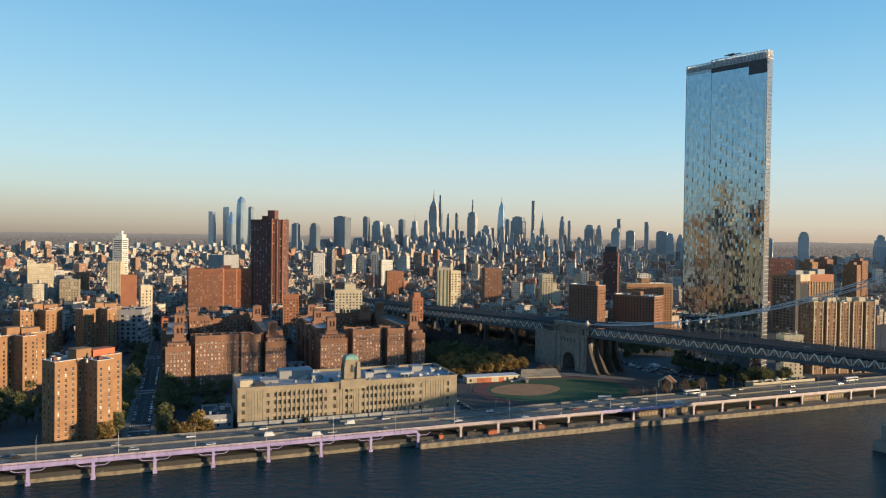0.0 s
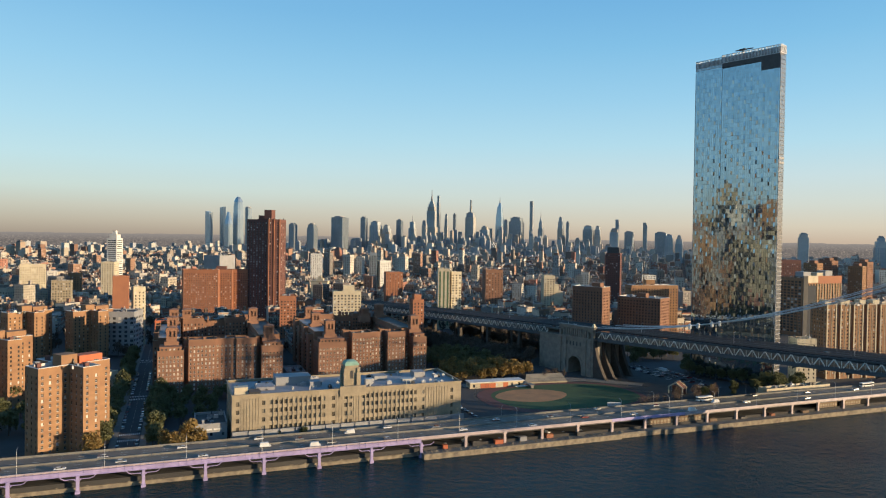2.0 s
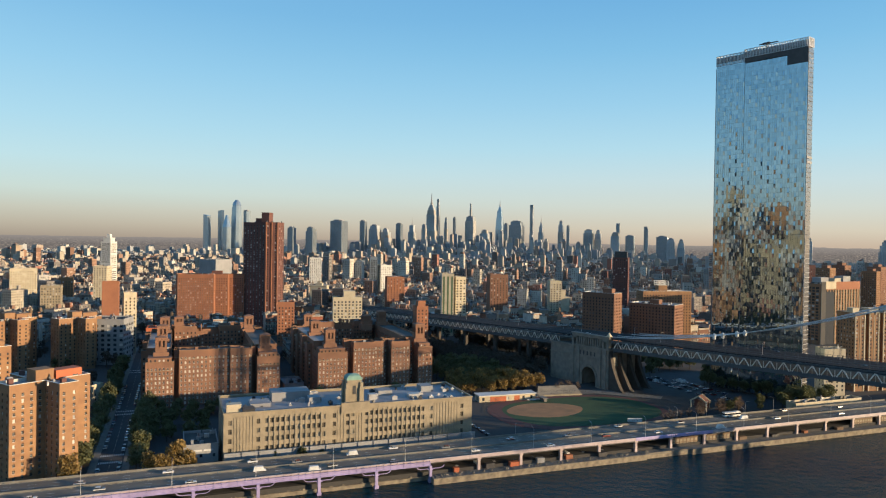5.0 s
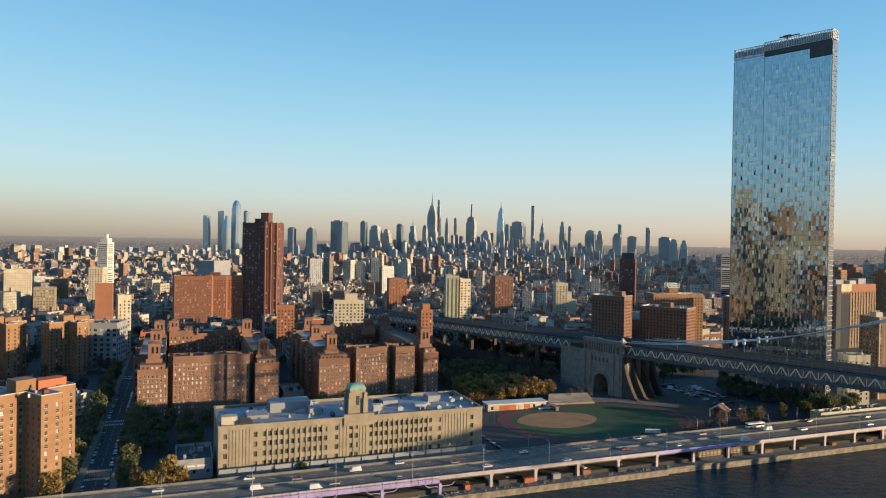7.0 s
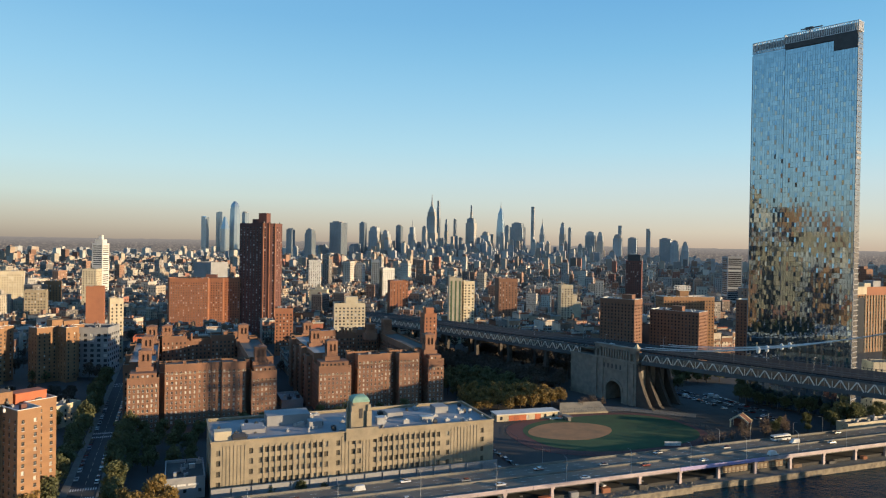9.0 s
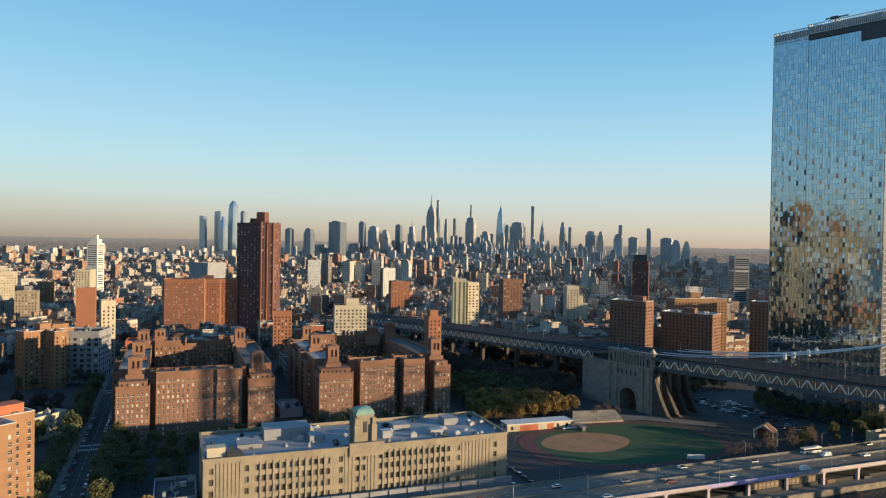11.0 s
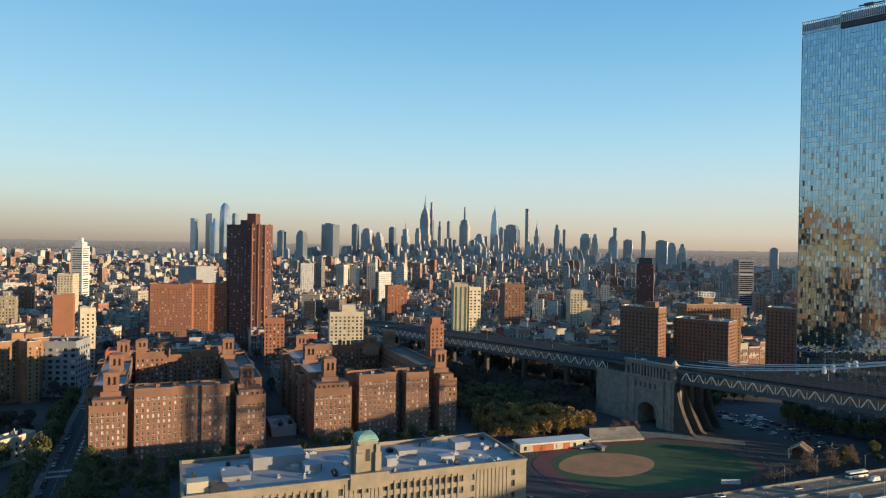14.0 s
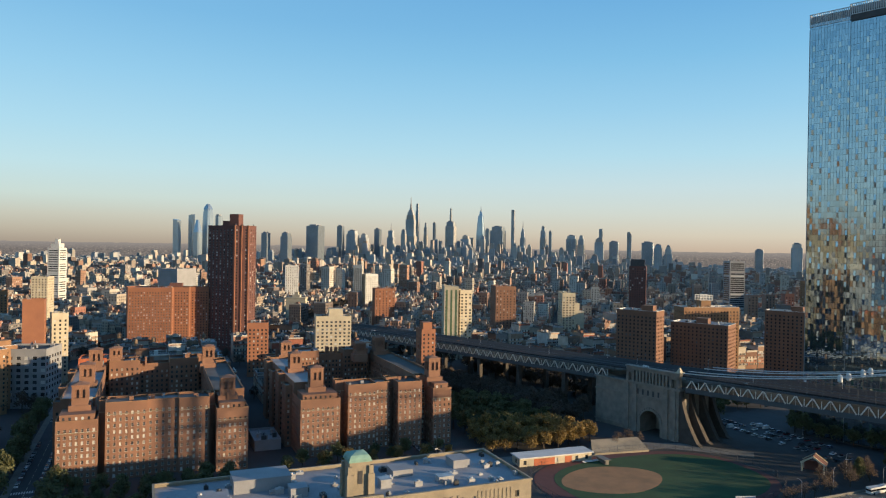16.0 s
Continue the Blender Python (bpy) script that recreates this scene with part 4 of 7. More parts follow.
g1 = tall("apartment_tower", "cream and green striped apartment tower", "apartment tower", -23, 856, 5, 14, 24, 71, CREAM, step=4.2, ww=1.6, wh=1.7)
for k in (-4.6, 0.0, 4.6):
    gp = MB()
    gp.box(k - 0.9, -0.12, 4, k + 0.9, 0.06, 69)
    part("green_strip", gp, GREEN_PANEL, g1, "green wall strip")
tall("apartment_tower", "pale grey apartment tower with ribbon windows", "apartment tower", -8, 868, 25, 13, 20, 67, CREAM, step=3.6, ww=2.2)
tall("loft_building", "brown loft building with a sunlit side", "building", 43, 983, 8, 24, 28, 65, BRICK, step=3.4)
c1 = tall("stepped_apartments", "cream apartment building with stepped balconies", "apartment building", 124, 1023, 5, 16, 20, 56, CREAM, step=3.4, ww=2)
bulkhead(c1, 8, 2, 14, 20, 0, 44, CREAM, "stepped_wing")
bulkhead(c1, 14, 2, 20, 20, 0, 34, CREAM, "stepped_wing")
w1 = tall("apartment_house", "cream brick apartment house with a roof tank house", "apartment building", -125, 769, 14, 30, 18, 49, CREAM, step=3.6, ww=1.8, singles=(0,))
bulkhead(w1, -4, 3, 8, 12, 49, 56, CREAM, "tank_house")
k1 = tall("slim_tower", "slim orange-red brick tower with a tank house", "apartment tower", -43, 694, 20, 11, 13, 48, BRICK_RED)
bulkhead(k1, -4, 1, 3, 9, 48, 54, BRICK_RED, "tank_house")
d1 = tall("dark_tower", "dark brown apartment tower with a dark crown", "apartment tower", 231, 1104, -18, 22, 26, 88, BRICK_DARK, step=3)
bulkhead(d1, -9, 4, 9, 20, 88, 98, METAL_DARK)
tall("round_cornered_tower", "white apartment tower with dark ribbon windows", "apartment tower", 467, 1339, 0, 25, 28, 94, GREY_WALL, step=36, floor=3.4, ww=23, wh=2.1, edge=12.5)
tall("loft_building", "pale grey loft building with wide windows", "building", -309, 634, 8, 29, 26, 38, GREY_WALL, step=4.2, floor=4.0, ww=2.6, wh=2.2)
tall("red_fronted_building", "low building with a bright red front and white upper floors", "building", -274, 676, 20, 36, 20, 26, TERRACOTTA, step=4)
tall("apartment_house", "orange brick apartment house with a roof house", "apartment building", -186, 756, 15, 17, 18, 44, BRICK_RED)
tall("apartment_house", "white tower house with a pointed corner", "building", -314, 1500, 10, 24, 28, 69, WHITE_WALL, step=4)
tall("apartment_house", "olive-tan apartment house in soft sunlight", "apartment building", -498, 869, 24, 22, 16, 48, LIMESTONE, step=3)
tall("apartment_house", "pinkish brick apartment house with a roof house", "apartment building", -552, 995, 28, 18, 16, 50, BRICK_PROJECT, step=3)
tall("court_building", "broad cream stone building with many windows", "building", -684, 1107, 30, 36, 24, 56, CREAM, step=3, floor=3.6)
# brick towers behind the bridge
b1 = facade_building("housing_slab", "dark brick housing slab with a sunlit end", "apartment tower", pose(117.6, 772, STREET, 0, 0, -38), rect(0, 0, 35, 18), 59, BRICK_BROWN, ROOF_GREY, trim=WHITE_WALL, glass=GLASS_DARK, group="housing slabs")
b2 = facade_building("housing_slab", "dark brick housing slab with an orange sunlit end", "apartment tower", pose(168, 782, STREET, 0, 0, -38), rect(0, 0, 48, 24), 48, BRICK_BROWN, ROOF_GREY, trim=WHITE_WALL, glass=GLASS_DARK, group="housing slabs")
b3 = facade_building("housing_slab", "orange brick housing slab lit by the sun", "apartment tower", pose(190, 812, STREET, 0, 0, 10), rect(0, 0, 56, 18), 58, BRICK_PROJECT, ROOF_GREY, trim=WHITE_WALL, glass=GLASS_DARK, group="housing slabs")
b4 = facade_building("housing_slab", "dark brick housing slab beside a glass tower", "apartment tower", pose(257, 796, STREET, 0, 0, -38), rect(0, 0, 42, 18), 58, BRICK_BROWN, ROOF_GREY, trim=WHITE_WALL, glass=GLASS_DARK, group="housing slabs")
for b, hh in ((b1, 59), (b2, 48), (b3, 58), (b4, 58)):
    bulkhead(b, 20, 5, 30, 13, hh, hh + (5 if b is not b3 else 7), BRICK_BROWN if b is not b3 else BRICK_PROJECT, "lift_house")
# beyond the tower
def striped_slab():
    bays = 5
    poly, x = [], 0.0
    for k in range(bays):
        poly += [(x, 0), (x + 8.4, 0), (x + 8.4, 2.6), (x + 11.4, 2.6)] if k < bays - 1 else [(x, 0), (x + 8.4, 0)]
        x += 11.4
    w = x - 3.0
    root = facade_building("apartment_slab", "tan and cream striped brick apartment slab in sunlight", "apartment tower", pose(293, 590, STREET, 0, 0, 14),
                           poly + [(w, 18), (0, 18)], 59, BRICK_PROJECT, ROOF_GREY, 2.7, 2.85, 1.3, 1.4, edge=1.9, trim=CREAM)
    for k in range(bays):
        for dx in (0.5, 7.9):
            c = MB()
            c.box(k * 11.4 + dx - 0.4, -0.3, 0, k * 11.4 + dx + 0.4, 0.1, 60.2)
            part("cream_strip", c, CREAM, root, "cream brick strip")
        c = MB()
        c.box(k * 11.4 + 3.9, -0.2, 2, k * 11.4 + 4.5, 0.1, 58)
        part("cream_strip", c, LIMESTONE, root)
    for x0, x1 in ((3, 8), (16, 24), (33, 38), (44, 50)):
        bulkhead(root, x0, 6, x1, 12, 59, 63, CREAM, "lift_house")
    root.scale = (1.12, 1.0, 1.0)


striped_slab()


def banded_office():
    root = tall("office_building", "brown office block with cream piers and a dark glazed end", "building", 426, 859, 28, 62, 30, 61, BRICK_PROJECT, ROOF_GREY, step=4.4, ww=3.2, wh=2.1, edge=4)
    for i in range(10):
        p = MB()
        p.box(-9.2 + i * 4.45, -0.5, 0, -8.2 + i * 4.45, 0.1, 56)
        part("pier", p, LIMESTONE, root, "cream pier")
    g = MB()
    g.box(-24, -0.4, 0, -10.5, 0.1, 54)
    part("glazed_bay", g, GLASS_DARK, root, "dark glazed wall")
    for x0, x1, z0, z1, nm, mt in ((-31.2, -24, 0, 64.4, "end_wall", TAR), (-24, -8, 57, 64.6, "cream_band", CREAM), (-8, 31.2, 56, 64.2, "red_band", BRICK_RED)):
        b = MB()
        b.box(x0, -0.7, z0, x1, 0.1, z1)
        part(nm, b, mt, root)
    for x0, x1, k in ((-20, -8, 4), (2, 12, 3), (16, 28, 5)):
        bulkhead(root, x0, 8, x1, 18, 63, 64 + k, CREAM if k == 3 else GREY_WALL, "plant_room")
    root.scale = (1.1, 1.1, 1.1)


banded_office()
tall("cream_house", "small cream apartment house in sunlight", "apartment building", 268, 570, 5, 16, 12, 34, CREAM)
tall("brick_block", "dark brick apartment block", "apartment building", 453, 1006, 0, 36, 24, 84, BRICK_DARK)
for k, (x, y, w, h, a) in enumerate(((570, 1150, 18, 76, 35), (604, 1170, 16, 80, 28), (640, 1150, 14, 72, 38), (672, 1190, 18, 78, 32), (520, 1190, 16, 68, 25))):
    e = tall("brick_block", "brown brick apartment block with a sunlit side", "apartment building", x, y, a, w, 22, h, BRICK if k % 2 else BRICK_PROJECT, step=3)
    bulkhead(e, -5, 6, 5, 15, h, h + 5, BRICK, "tank_house")


def white_grid_crown():
    g = MB()
    for i in range(5):
        for y in (4.5, 13.5):
            g.box(18.5 + i * 3.0, y - 0.3, 65, 19.1 + i * 3.0, y + 0.3, 70)
    for z in (65.0, 67.3, 69.6):
        g.box(18.4, 4.1, z, 31.3, 4.9, z + 0.5)
        g.box(18.4, 13.1, z, 31.3, 13.9, z + 0.5)
    part("roof_screen", g, WHITE_WALL, b3, "white open grid screen round the roof tank")


white_grid_crown()


def plaza_arch():
    root = thing("monumental_arch", pose(-250, 1224, STREET, 0, 0, -8), "cream stone triumphal arch with a tall central opening", "arch")
    W, H, D, ar = 30.0, 30.0, 10.0, 6.5
    b = MB()
    b.box(-W / 2, 0, 0, -ar, D, H)
    b.box(ar, 0, 0, W / 2, D, H)
    n, spring = 12, 13.0
    arc = [(-ar * math.cos(math.pi * i / n), spring + ar * math.sin(math.pi * i / n)) for i in range(n + 1)]
    for (xa, za), (xb, zb) in zip(arc, arc[1:]):
        b.face((xa, 0, za), (xb, 0, zb), (xb, 0, H), (xa, 0, H))
        b.face((xa, 0, za), (xa, D, za), (xb, D, zb), (xb, 0, zb))
        b.face((xb, D, zb), (xa, D, za), (xa, D, H), (xb, D, H))
    b.face((-ar, 0, H), (ar, 0, H), (ar, D, H), (-ar, D, H))
    part("pier_wall", b, CREAM, root)
    c = MB()
    c.box(-W / 2 - 0.8, -0.8, 24, W / 2 + 0.8, D + 0.8, 25.4)
    c.box(-W / 2 - 0.8, -0.8, H, W / 2 + 0.8, D + 0.8, H + 1.2)
    part("cornice", c, CREAM, root)
    t = MB()
    t.box(-6, 2, H + 1.2, 6, D - 2, H + 5)
    t.box(-3, 3, H + 5, 3, D - 3, H + 9)
    part("attic", t, CREAM, root)


plaza_arch()
# low buildings near the street and beside the warehouse
low1 = facade_building("annex", "low dark-roofed annex with grey walls beside a warehouse", "building", GRID @ pose(17, 408, STREET), rect(0, 0, 16, 26), 8, GREY_WALL, TAR, step=5, first=2.5)
low2 = facade_building("community_hall", "low cream hall with a grey roof beside a street", "building", GRID @ pose(-55, 543, STREET, 0, 0, -40), rect(0, 0, 9, 26), 12, CREAM, ROOF_GREY, step=4, first=2.5)
low3 = facade_building("school_hall", "cream-walled low school hall between housing towers", "building", GRID @ pose(-108, 560, STREET, 0, 0, -52), rect(0, 0, 14, 34), 16, CREAM, ROOF_GREY, step=4, first=2.5)
low4 = facade_building("garage_building", "long low shed with a pale roof beyond the ball field", "building", GRID @ pose(86, 556, STREET), rect(0, 0, 14, 26), 4.5, GREY_WALL, ROOF_GREY, step=4, first=2)


def sign_bars():
    for k, (a, b) in enumerate(((0.8, 4.2), (4.9, 8.4), (9.2, 13.4))):
        bar = MB()
        bar.box(a, -0.1, 5.6, b, 0.05, 6.4)
        part("sign_bar", bar, WHITE_PAINT, low1, "white bar of illegible sign lettering")


sign_bars()

# ---------- seawall, esplanade and elevated highway ----------
def seawall():
    root = thing("seawall", GRID, "weathered stone seawall with a concrete edge above the river", "seawall")
    a = MB()
    a.box(-900, 361.0, -3, 126, 362.5, 1.5)
    a.box(-900, 360.7, 1.5, 126, 364.0, 1.9)
    part("wall", a, SEAWALL, root)
    e = MB()
    e.box(-900, 366.0, -3, 126, 367.0, 3.9)
    part("upper_wall", e, STONE_SHADED, root, "upper wall in shade-darkened stone behind a rubble ledge")
    rr = random.Random(17)
    rub = MB()
    for i in range(700):
        u, v = rr.uniform(-80, 250), rr.uniform(361.4, 365.6)
        if u > 126:
            v -= 6.2
        k = rr.uniform(0.2, 0.75)
        z = 1.85 if u < 126 else 2.5
        n = rr.randrange(5, 8)
        rub.cyl(u, v, z, z + k * rr.uniform(0.5, 0.9), k, n, k * rr.uniform(0.4, 0.7), rr.random() * 3)
    tagged(part("rubble", rub, SEAWALL, root, "loose stones and debris on the ledge"), kind="stuff")
    for i in range(60):
        b = MB()
        u = 126 + i * 10
        k = 353.6 + (1.6 if 236 < u < 272 else 0.0)
        b.box(u, k, -3, u + 9.94, 362, 2.4)
        b.box(u, k - 0.2, 2.4, u + 9.94, k + 1.0, 2.95)
        part("wall_section", b, SEAWALL, root)
    walkway = MB()
    walkway.box(126, 355, 2.0, 730, 372, 2.55)
    tagged(part("pavement", walkway, PAVING), "concrete esplanade under the highway", "pavement", kind="structure").matrix_basis = GRID
    strip = MB()
    strip.box(-900, 363, 3.8, 126, 386, 4.06)
    tagged(part("road", strip, ASPHALT), "shaded service road under the highway", "road", kind="structure").matrix_basis = GRID


seawall()
DECK_Z = 9.6


def highway():
    root = thing("elevated_highway", GRID, "elevated highway with a lilac steel edge girder on T-shaped posts", "highway")
    v0, v1, u0, u1 = 359.6, 386.0, -900, 800
    d = MB()
    d.box(u0, v0, DECK_Z - 0.9, u1, v1, DECK_Z)
    part("deck", d, DECK, root)
    # lane lines and median
    for v, w, mt in ((360.7, 0.18, YELLOW_LINE), (371.6, 0.18, YELLOW_LINE), (373.9, 0.18, YELLOW_LINE), (385.0, 0.18, YELLOW_LINE)):
        l = MB()
        l.box(u0, v, DECK_Z, u1, v + w, DECK_Z + 0.012)
        part("edge_line", l, mt, root)
    dash = MB()
    for v in (364.3, 367.9, 377.6, 381.3):
        for i in range(90):
            u = -260 + i * 9
            dash.box(u, v, DECK_Z, u + 3, v + 0.16, DECK_Z + 0.012)
    tagged(part("lane_dashes", dash, WHITE_PAINT, root), kind="stuff")
    m = MB()
    for i in range(170):
        u = u0 + i * 10
        m.box(u, 372.5, DECK_Z, u + 9.9, 373.1, DECK_Z + 0.85)
    part("median_barrier", m, PAVING, root)
    bk = MB()
    bk.box(u0, v1 - 0.4, DECK_Z, u1, v1, DECK_Z + 1.0)
    part("parapet", bk, PAVING, root)
    # lilac girder with panels, left of the step; paler and lighter beyond it
    for i in range(44):
        ua = 126 - (i + 1) * 13.0
        g = MB()
        g.box(ua, 358.7, DECK_Z - 1.7, ua + 12.9, 359.5, DECK_Z - 0.15)
        g.box(ua, 358.2, DECK_Z - 1.95, ua + 12.9, 359.5, DECK_Z - 1.7)
        g.box(ua, 358.3, DECK_Z - 0.15, ua + 12.9, 359.5, DECK_Z + 0.02)
        for k in range(5):
            g.box(ua + 0.1 + k * 3.2, 358.5, DECK_Z - 1.7, ua + 0.35 + k * 3.2, 358.7, DECK_Z - 0.15)
        b = MB()
        b.box(ua, 359.3, DECK_Z + 0.02, ua + 12.9, 359.5, DECK_Z + 0.4)
        b.box(ua, 359.0, DECK_Z + 0.4, ua + 12.9, 359.5, DECK_Z + 0.95)
        for k in range(4):
            b.box(ua + 0.1 + k * 3.25, 358.85, DECK_Z + 0.02, ua + 0.4 + k * 3.25, 359.3, DECK_Z + 0.95)
        part("edge_barrier", b, LILAC_PALE, root, "pale pinkish painted barrier")
        part("girder_panel", g, PURPLE, root, "lilac painted steel girder")
    for i in range(50):
        ua = 126 + i * 13.0
        g = MB()
        g.box(ua, 359.2, DECK_Z - 0.6, ua + 12.9, 359.6, DECK_Z + 0.9)
        g.box(ua, 359.0, DECK_Z - 0.75, ua + 12.9, 359.6, DECK_Z - 0.6)
        k = MB()
        k.box(ua, 360.3, DECK_Z - 1.7, ua + 12.9, 360.7, DECK_Z - 0.9)
        part("under_beam", k, METAL_DARK, root)
        # the bridge tower's shadow is painted on as four lilac panels
        part("girder_panel", g, LILAC_PALE if not 8 < i < 13 else PURPLE, root, "pale pink steel edge, lilac where a shadow is painted")
    # posts
    for i in range(24):
        u = 126 - i * 26.4
        p = MB()
        p.box(u - 0.65, 357.6, -3, u + 0.65, 358.9, DECK_Z - 1.95)
        p.box(u - 0.95, 357.2, -3, u + 0.95, 359.3, 1.2)
        p.box(u - 5.2, 358.0, DECK_Z - 3.35, u + 5.2, 358.5, DECK_Z - 3.1)
        for k in (-1, 1):
            p.beam((u + k * 5.1, 358.25, DECK_Z - 3.2), (u + k * 6.3, 358.25, DECK_Z - 2.7), 0.5, 0.26)
            p.beam((u + k * 6.2, 358.25, DECK_Z - 2.75), (u + k * 7.0, 358.25, DECK_Z - 1.9), 0.5, 0.26)
            p.beam((u + k * 0.6, 358.25, DECK_Z - 4.0), (u + k * 1.5, 358.25, DECK_Z - 3.3), 0.6, 0.3)
        part("post", p, PURPLE, root, "lilac T-shaped steel post")
        q = MB()
        q.box(u - 0.6, 372, STREET - 0.5, u + 0.6, 373.2, DECK_Z - 0.9)
        q.box(u - 0.6, 383, STREET - 0.5, u + 0.6, 384.2, DECK_Z - 0.9)
        part("inner_post", q, PAVING, root)
    for i in range(26):
        u = 152 + i * 23.0
        p = MB()
        p.box(u - 0.7, 360.2, 2.2, u + 0.7, 361.6, DECK_Z - 0.9)
        p.box(u - 1.0, 360.0, DECK_Z - 2.0, u + 1.0, 384, DECK_Z - 0.9)
        part("post", p, LILAC_PALE, root, "pale painted steel post")
        q = MB()
        q.box(u - 0.6, 380, STREET - 0.5, u + 0.6, 381.2, DECK_Z - 0.9)
        part("inner_post", q, METAL_DARK, root)
    for ua, ub in ((269, 289), (292, 312), (406, 424), (427, 446)):
        b = MB()
        b.box(ua, 362.2, 2.4, ub, 363, DECK_Z - 2.2)
        iw = part("infill_wall", b, WOOD_TANK, root, "brown panelled infill between posts")
        for k in range(8):
            x = ua + (ub - ua) * (k + 0.5) / 8
            for z in (3.0, 4.9):
                w = MB()
                w.box(x - 0.75, 362.05, z, x + 0.75, 362.25, z + 1.4)
                part("panel", w, LIMESTONE, iw)
    return root


highway()


def street_lamp(u, v, z, h=10.5, arm=2.4, side=1):
    root = thing("street_lamp", GRID @ pose(u, v, z), "tall grey highway lamp post with a curved arm", "street lamp", "highway lamps")
    p = MB()
    p.cyl(0, 0, 0, h, 0.13, 8, 0.09)
    p.cyl(0, 0, 0, 0.5, 0.25, 8, 0.2)
    part("pole", p, METAL_PALE, root)
    a = MB()
    a.beam((0, 0, h), (0, side * arm * 0.5, h + 0.8), 0.1)
    a.beam((0, side * arm * 0.5, h + 0.8), (0, side * arm, h + 0.9), 0.1)
    part("arm", a, METAL_PALE, root)
    k = MB()
    k.box(-0.2, side * arm - 0.1, h + 0.75, 0.2, side * (arm + 0.7), h + 0.95)
    part("lamp_head", k, METAL_DARK, root)
    return root


lamp0 = street_lamp(-56, 360.4, DECK_Z)
for i in range(1, 16):
    copy_thing(lamp0, GRID @ pose(-56 + i * 34, 360.4, DECK_Z))
lamp1 = street_lamp(190, 396, STREET, 9, 2.2, -1)
for u, v in ((330, 404), (356, 398), (384, 402), (360, 420), (302, 398), (174, 470), (176, 520)):
    copy_thing(lamp1, GRID @ pose(u, v, STREET, 0, 0, rng.uniform(0, 360)))


# ---------- vehicles ----------
def car(label, van=False, mt=CAR_PAINT):
    root = thing("car" if not van else "van", pose(0, -300, 1), label, "van" if van else "car", "cars on the road")
    L, W, H = (5.6, 2.0, 2.3) if van else (4.6, 1.8, 1.45)
    b = MB()
    b.prism([(-L / 2, -W / 2), (L / 2, -W / 2), (L / 2, W / 2), (-L / 2, W / 2)], 0.3, 0.62)
    b.prism([(-L / 2, -W / 2), (L / 2, -W / 2), (L / 2, W / 2), (-L / 2, W / 2)], 0.62, 0.92, True, rect(-L / 2 + 0.1, -W / 2 + 0.06, L / 2 - 0.15, W / 2 - 0.06))
    c0, c1 = (-L * 0.47, L * 0.34) if van else (-L * 0.36, L * 0.2)
    b.prism(rect(c0 + 0.25, -W / 2 + 0.15, c1 - 0.4, W / 2 - 0.15), H - 0.08, H, True, rect(c0 + 0.35, -W / 2 + 0.22, c1 - 0.5, W / 2 - 0.22))
    part("body", b, mt, root)
    g = MB()
    g.prism(rect(c0, -W / 2 + 0.07, c1, W / 2 - 0.07), 0.92, H - 0.08, True, rect(c0 + 0.25, -W / 2 + 0.15, c1 - 0.4, W / 2 - 0.15))
    part("cabin", g, CAR_GLASS if not van else mt, root)
    for x in (-L * 0.31, L * 0.31):
        for y in (-W / 2 + 0.12, W / 2 - 0.12):
            w = MB()
            n = 10
            ring_a = [(x + 0.33 * math.cos(2 * math.pi * k / n), y - 0.11, 0.33 + 0.33 * math.sin(2 * math.pi * k / n)) for k in range(n)]
            ring_b = [(p[0], y + 0.11, p[2]) for p in ring_a]
            w.mesh_faces(ring_a + ring_b, [(k, (k + 1) % n, n + (k + 1) % n, n + k) for k in range(n)] + [tuple(range(n)), tuple(range(2 * n - 1, n - 1, -1))])
            part("wheel", w, TYRE, root)
    return root


def bus(mt, label):
    root = thing("bus", pose(0, -300, 1), label, "bus", "buses on the highway")
    b = MB()
    b.box(-6, -1.25, 0.4, 6, 1.25, 1.5)
    b.box(-6, -1.25, 2.4, 6, 1.25, 3.1)
    b.box(-5.4, -0.9, 3.1, -2.5, 0.9, 3.35)
    part("body", b, mt, root)
    g = MB()
    g.box(-5.95, -1.2, 1.5, 5.95, 1.2, 2.4)
    part("window_band", g, CAR_GLASS, root)
    for x in (-3.8, 3.8):
        for y in (-1.1, 1.1):
            w = MB()
            w.box(x - 0.5, y - 0.16, 0, x + 0.5, y + 0.16, 1.0)
            part("wheel", w, TYRE, root)
    return root


car0, van0, bus0 = car("small car in the traffic"), car("tall delivery van in the traffic", True, WHITE_PAINT), bus(WHITE_PAINT, "long white city bus")
cars_on = [(-40, 363, 0), (-12, 366, 0), (20, 362.6, 0), (52, 369.5, 0), (84, 366, 0), (110, 363, 0), (150, 366.2, 0), (196, 362.5, 0), (233, 369, 0), (262, 366, 0), (300, 362.8, 0),
           (352, 369.5, 0), (402, 366, 0), (-28, 376, 180), (14, 379.5, 180), (44, 383, 180), (68, 376, 180), (96, 379.5, 180), (118, 383, 180), (142, 376, 180), (176, 379.5, 180), (214, 376, 180),
           (248, 383, 180), (288, 379.5, 180), (334, 376, 180), (372, 383, 180), (420, 379.5, 180), (462, 376, 180)]
for i, (u, v, a) in enumerate(cars_on):
    copy_thing(van0 if i % 7 == 3 else car0, GRID @ pose(u + rng.uniform(-4, 4), v, DECK_Z + 0.015, 0, 0, a))
car0.matrix_basis = GRID @ pose(-66, 369.5, DECK_Z + 0.015)
van0.matrix_basis = GRID @ pose(72, 362.7, DECK_Z + 0.015)
bus0.matrix_basis = GRID @ pose(330, 382.6, DECK_Z + 0.015, 0, 0, 180)
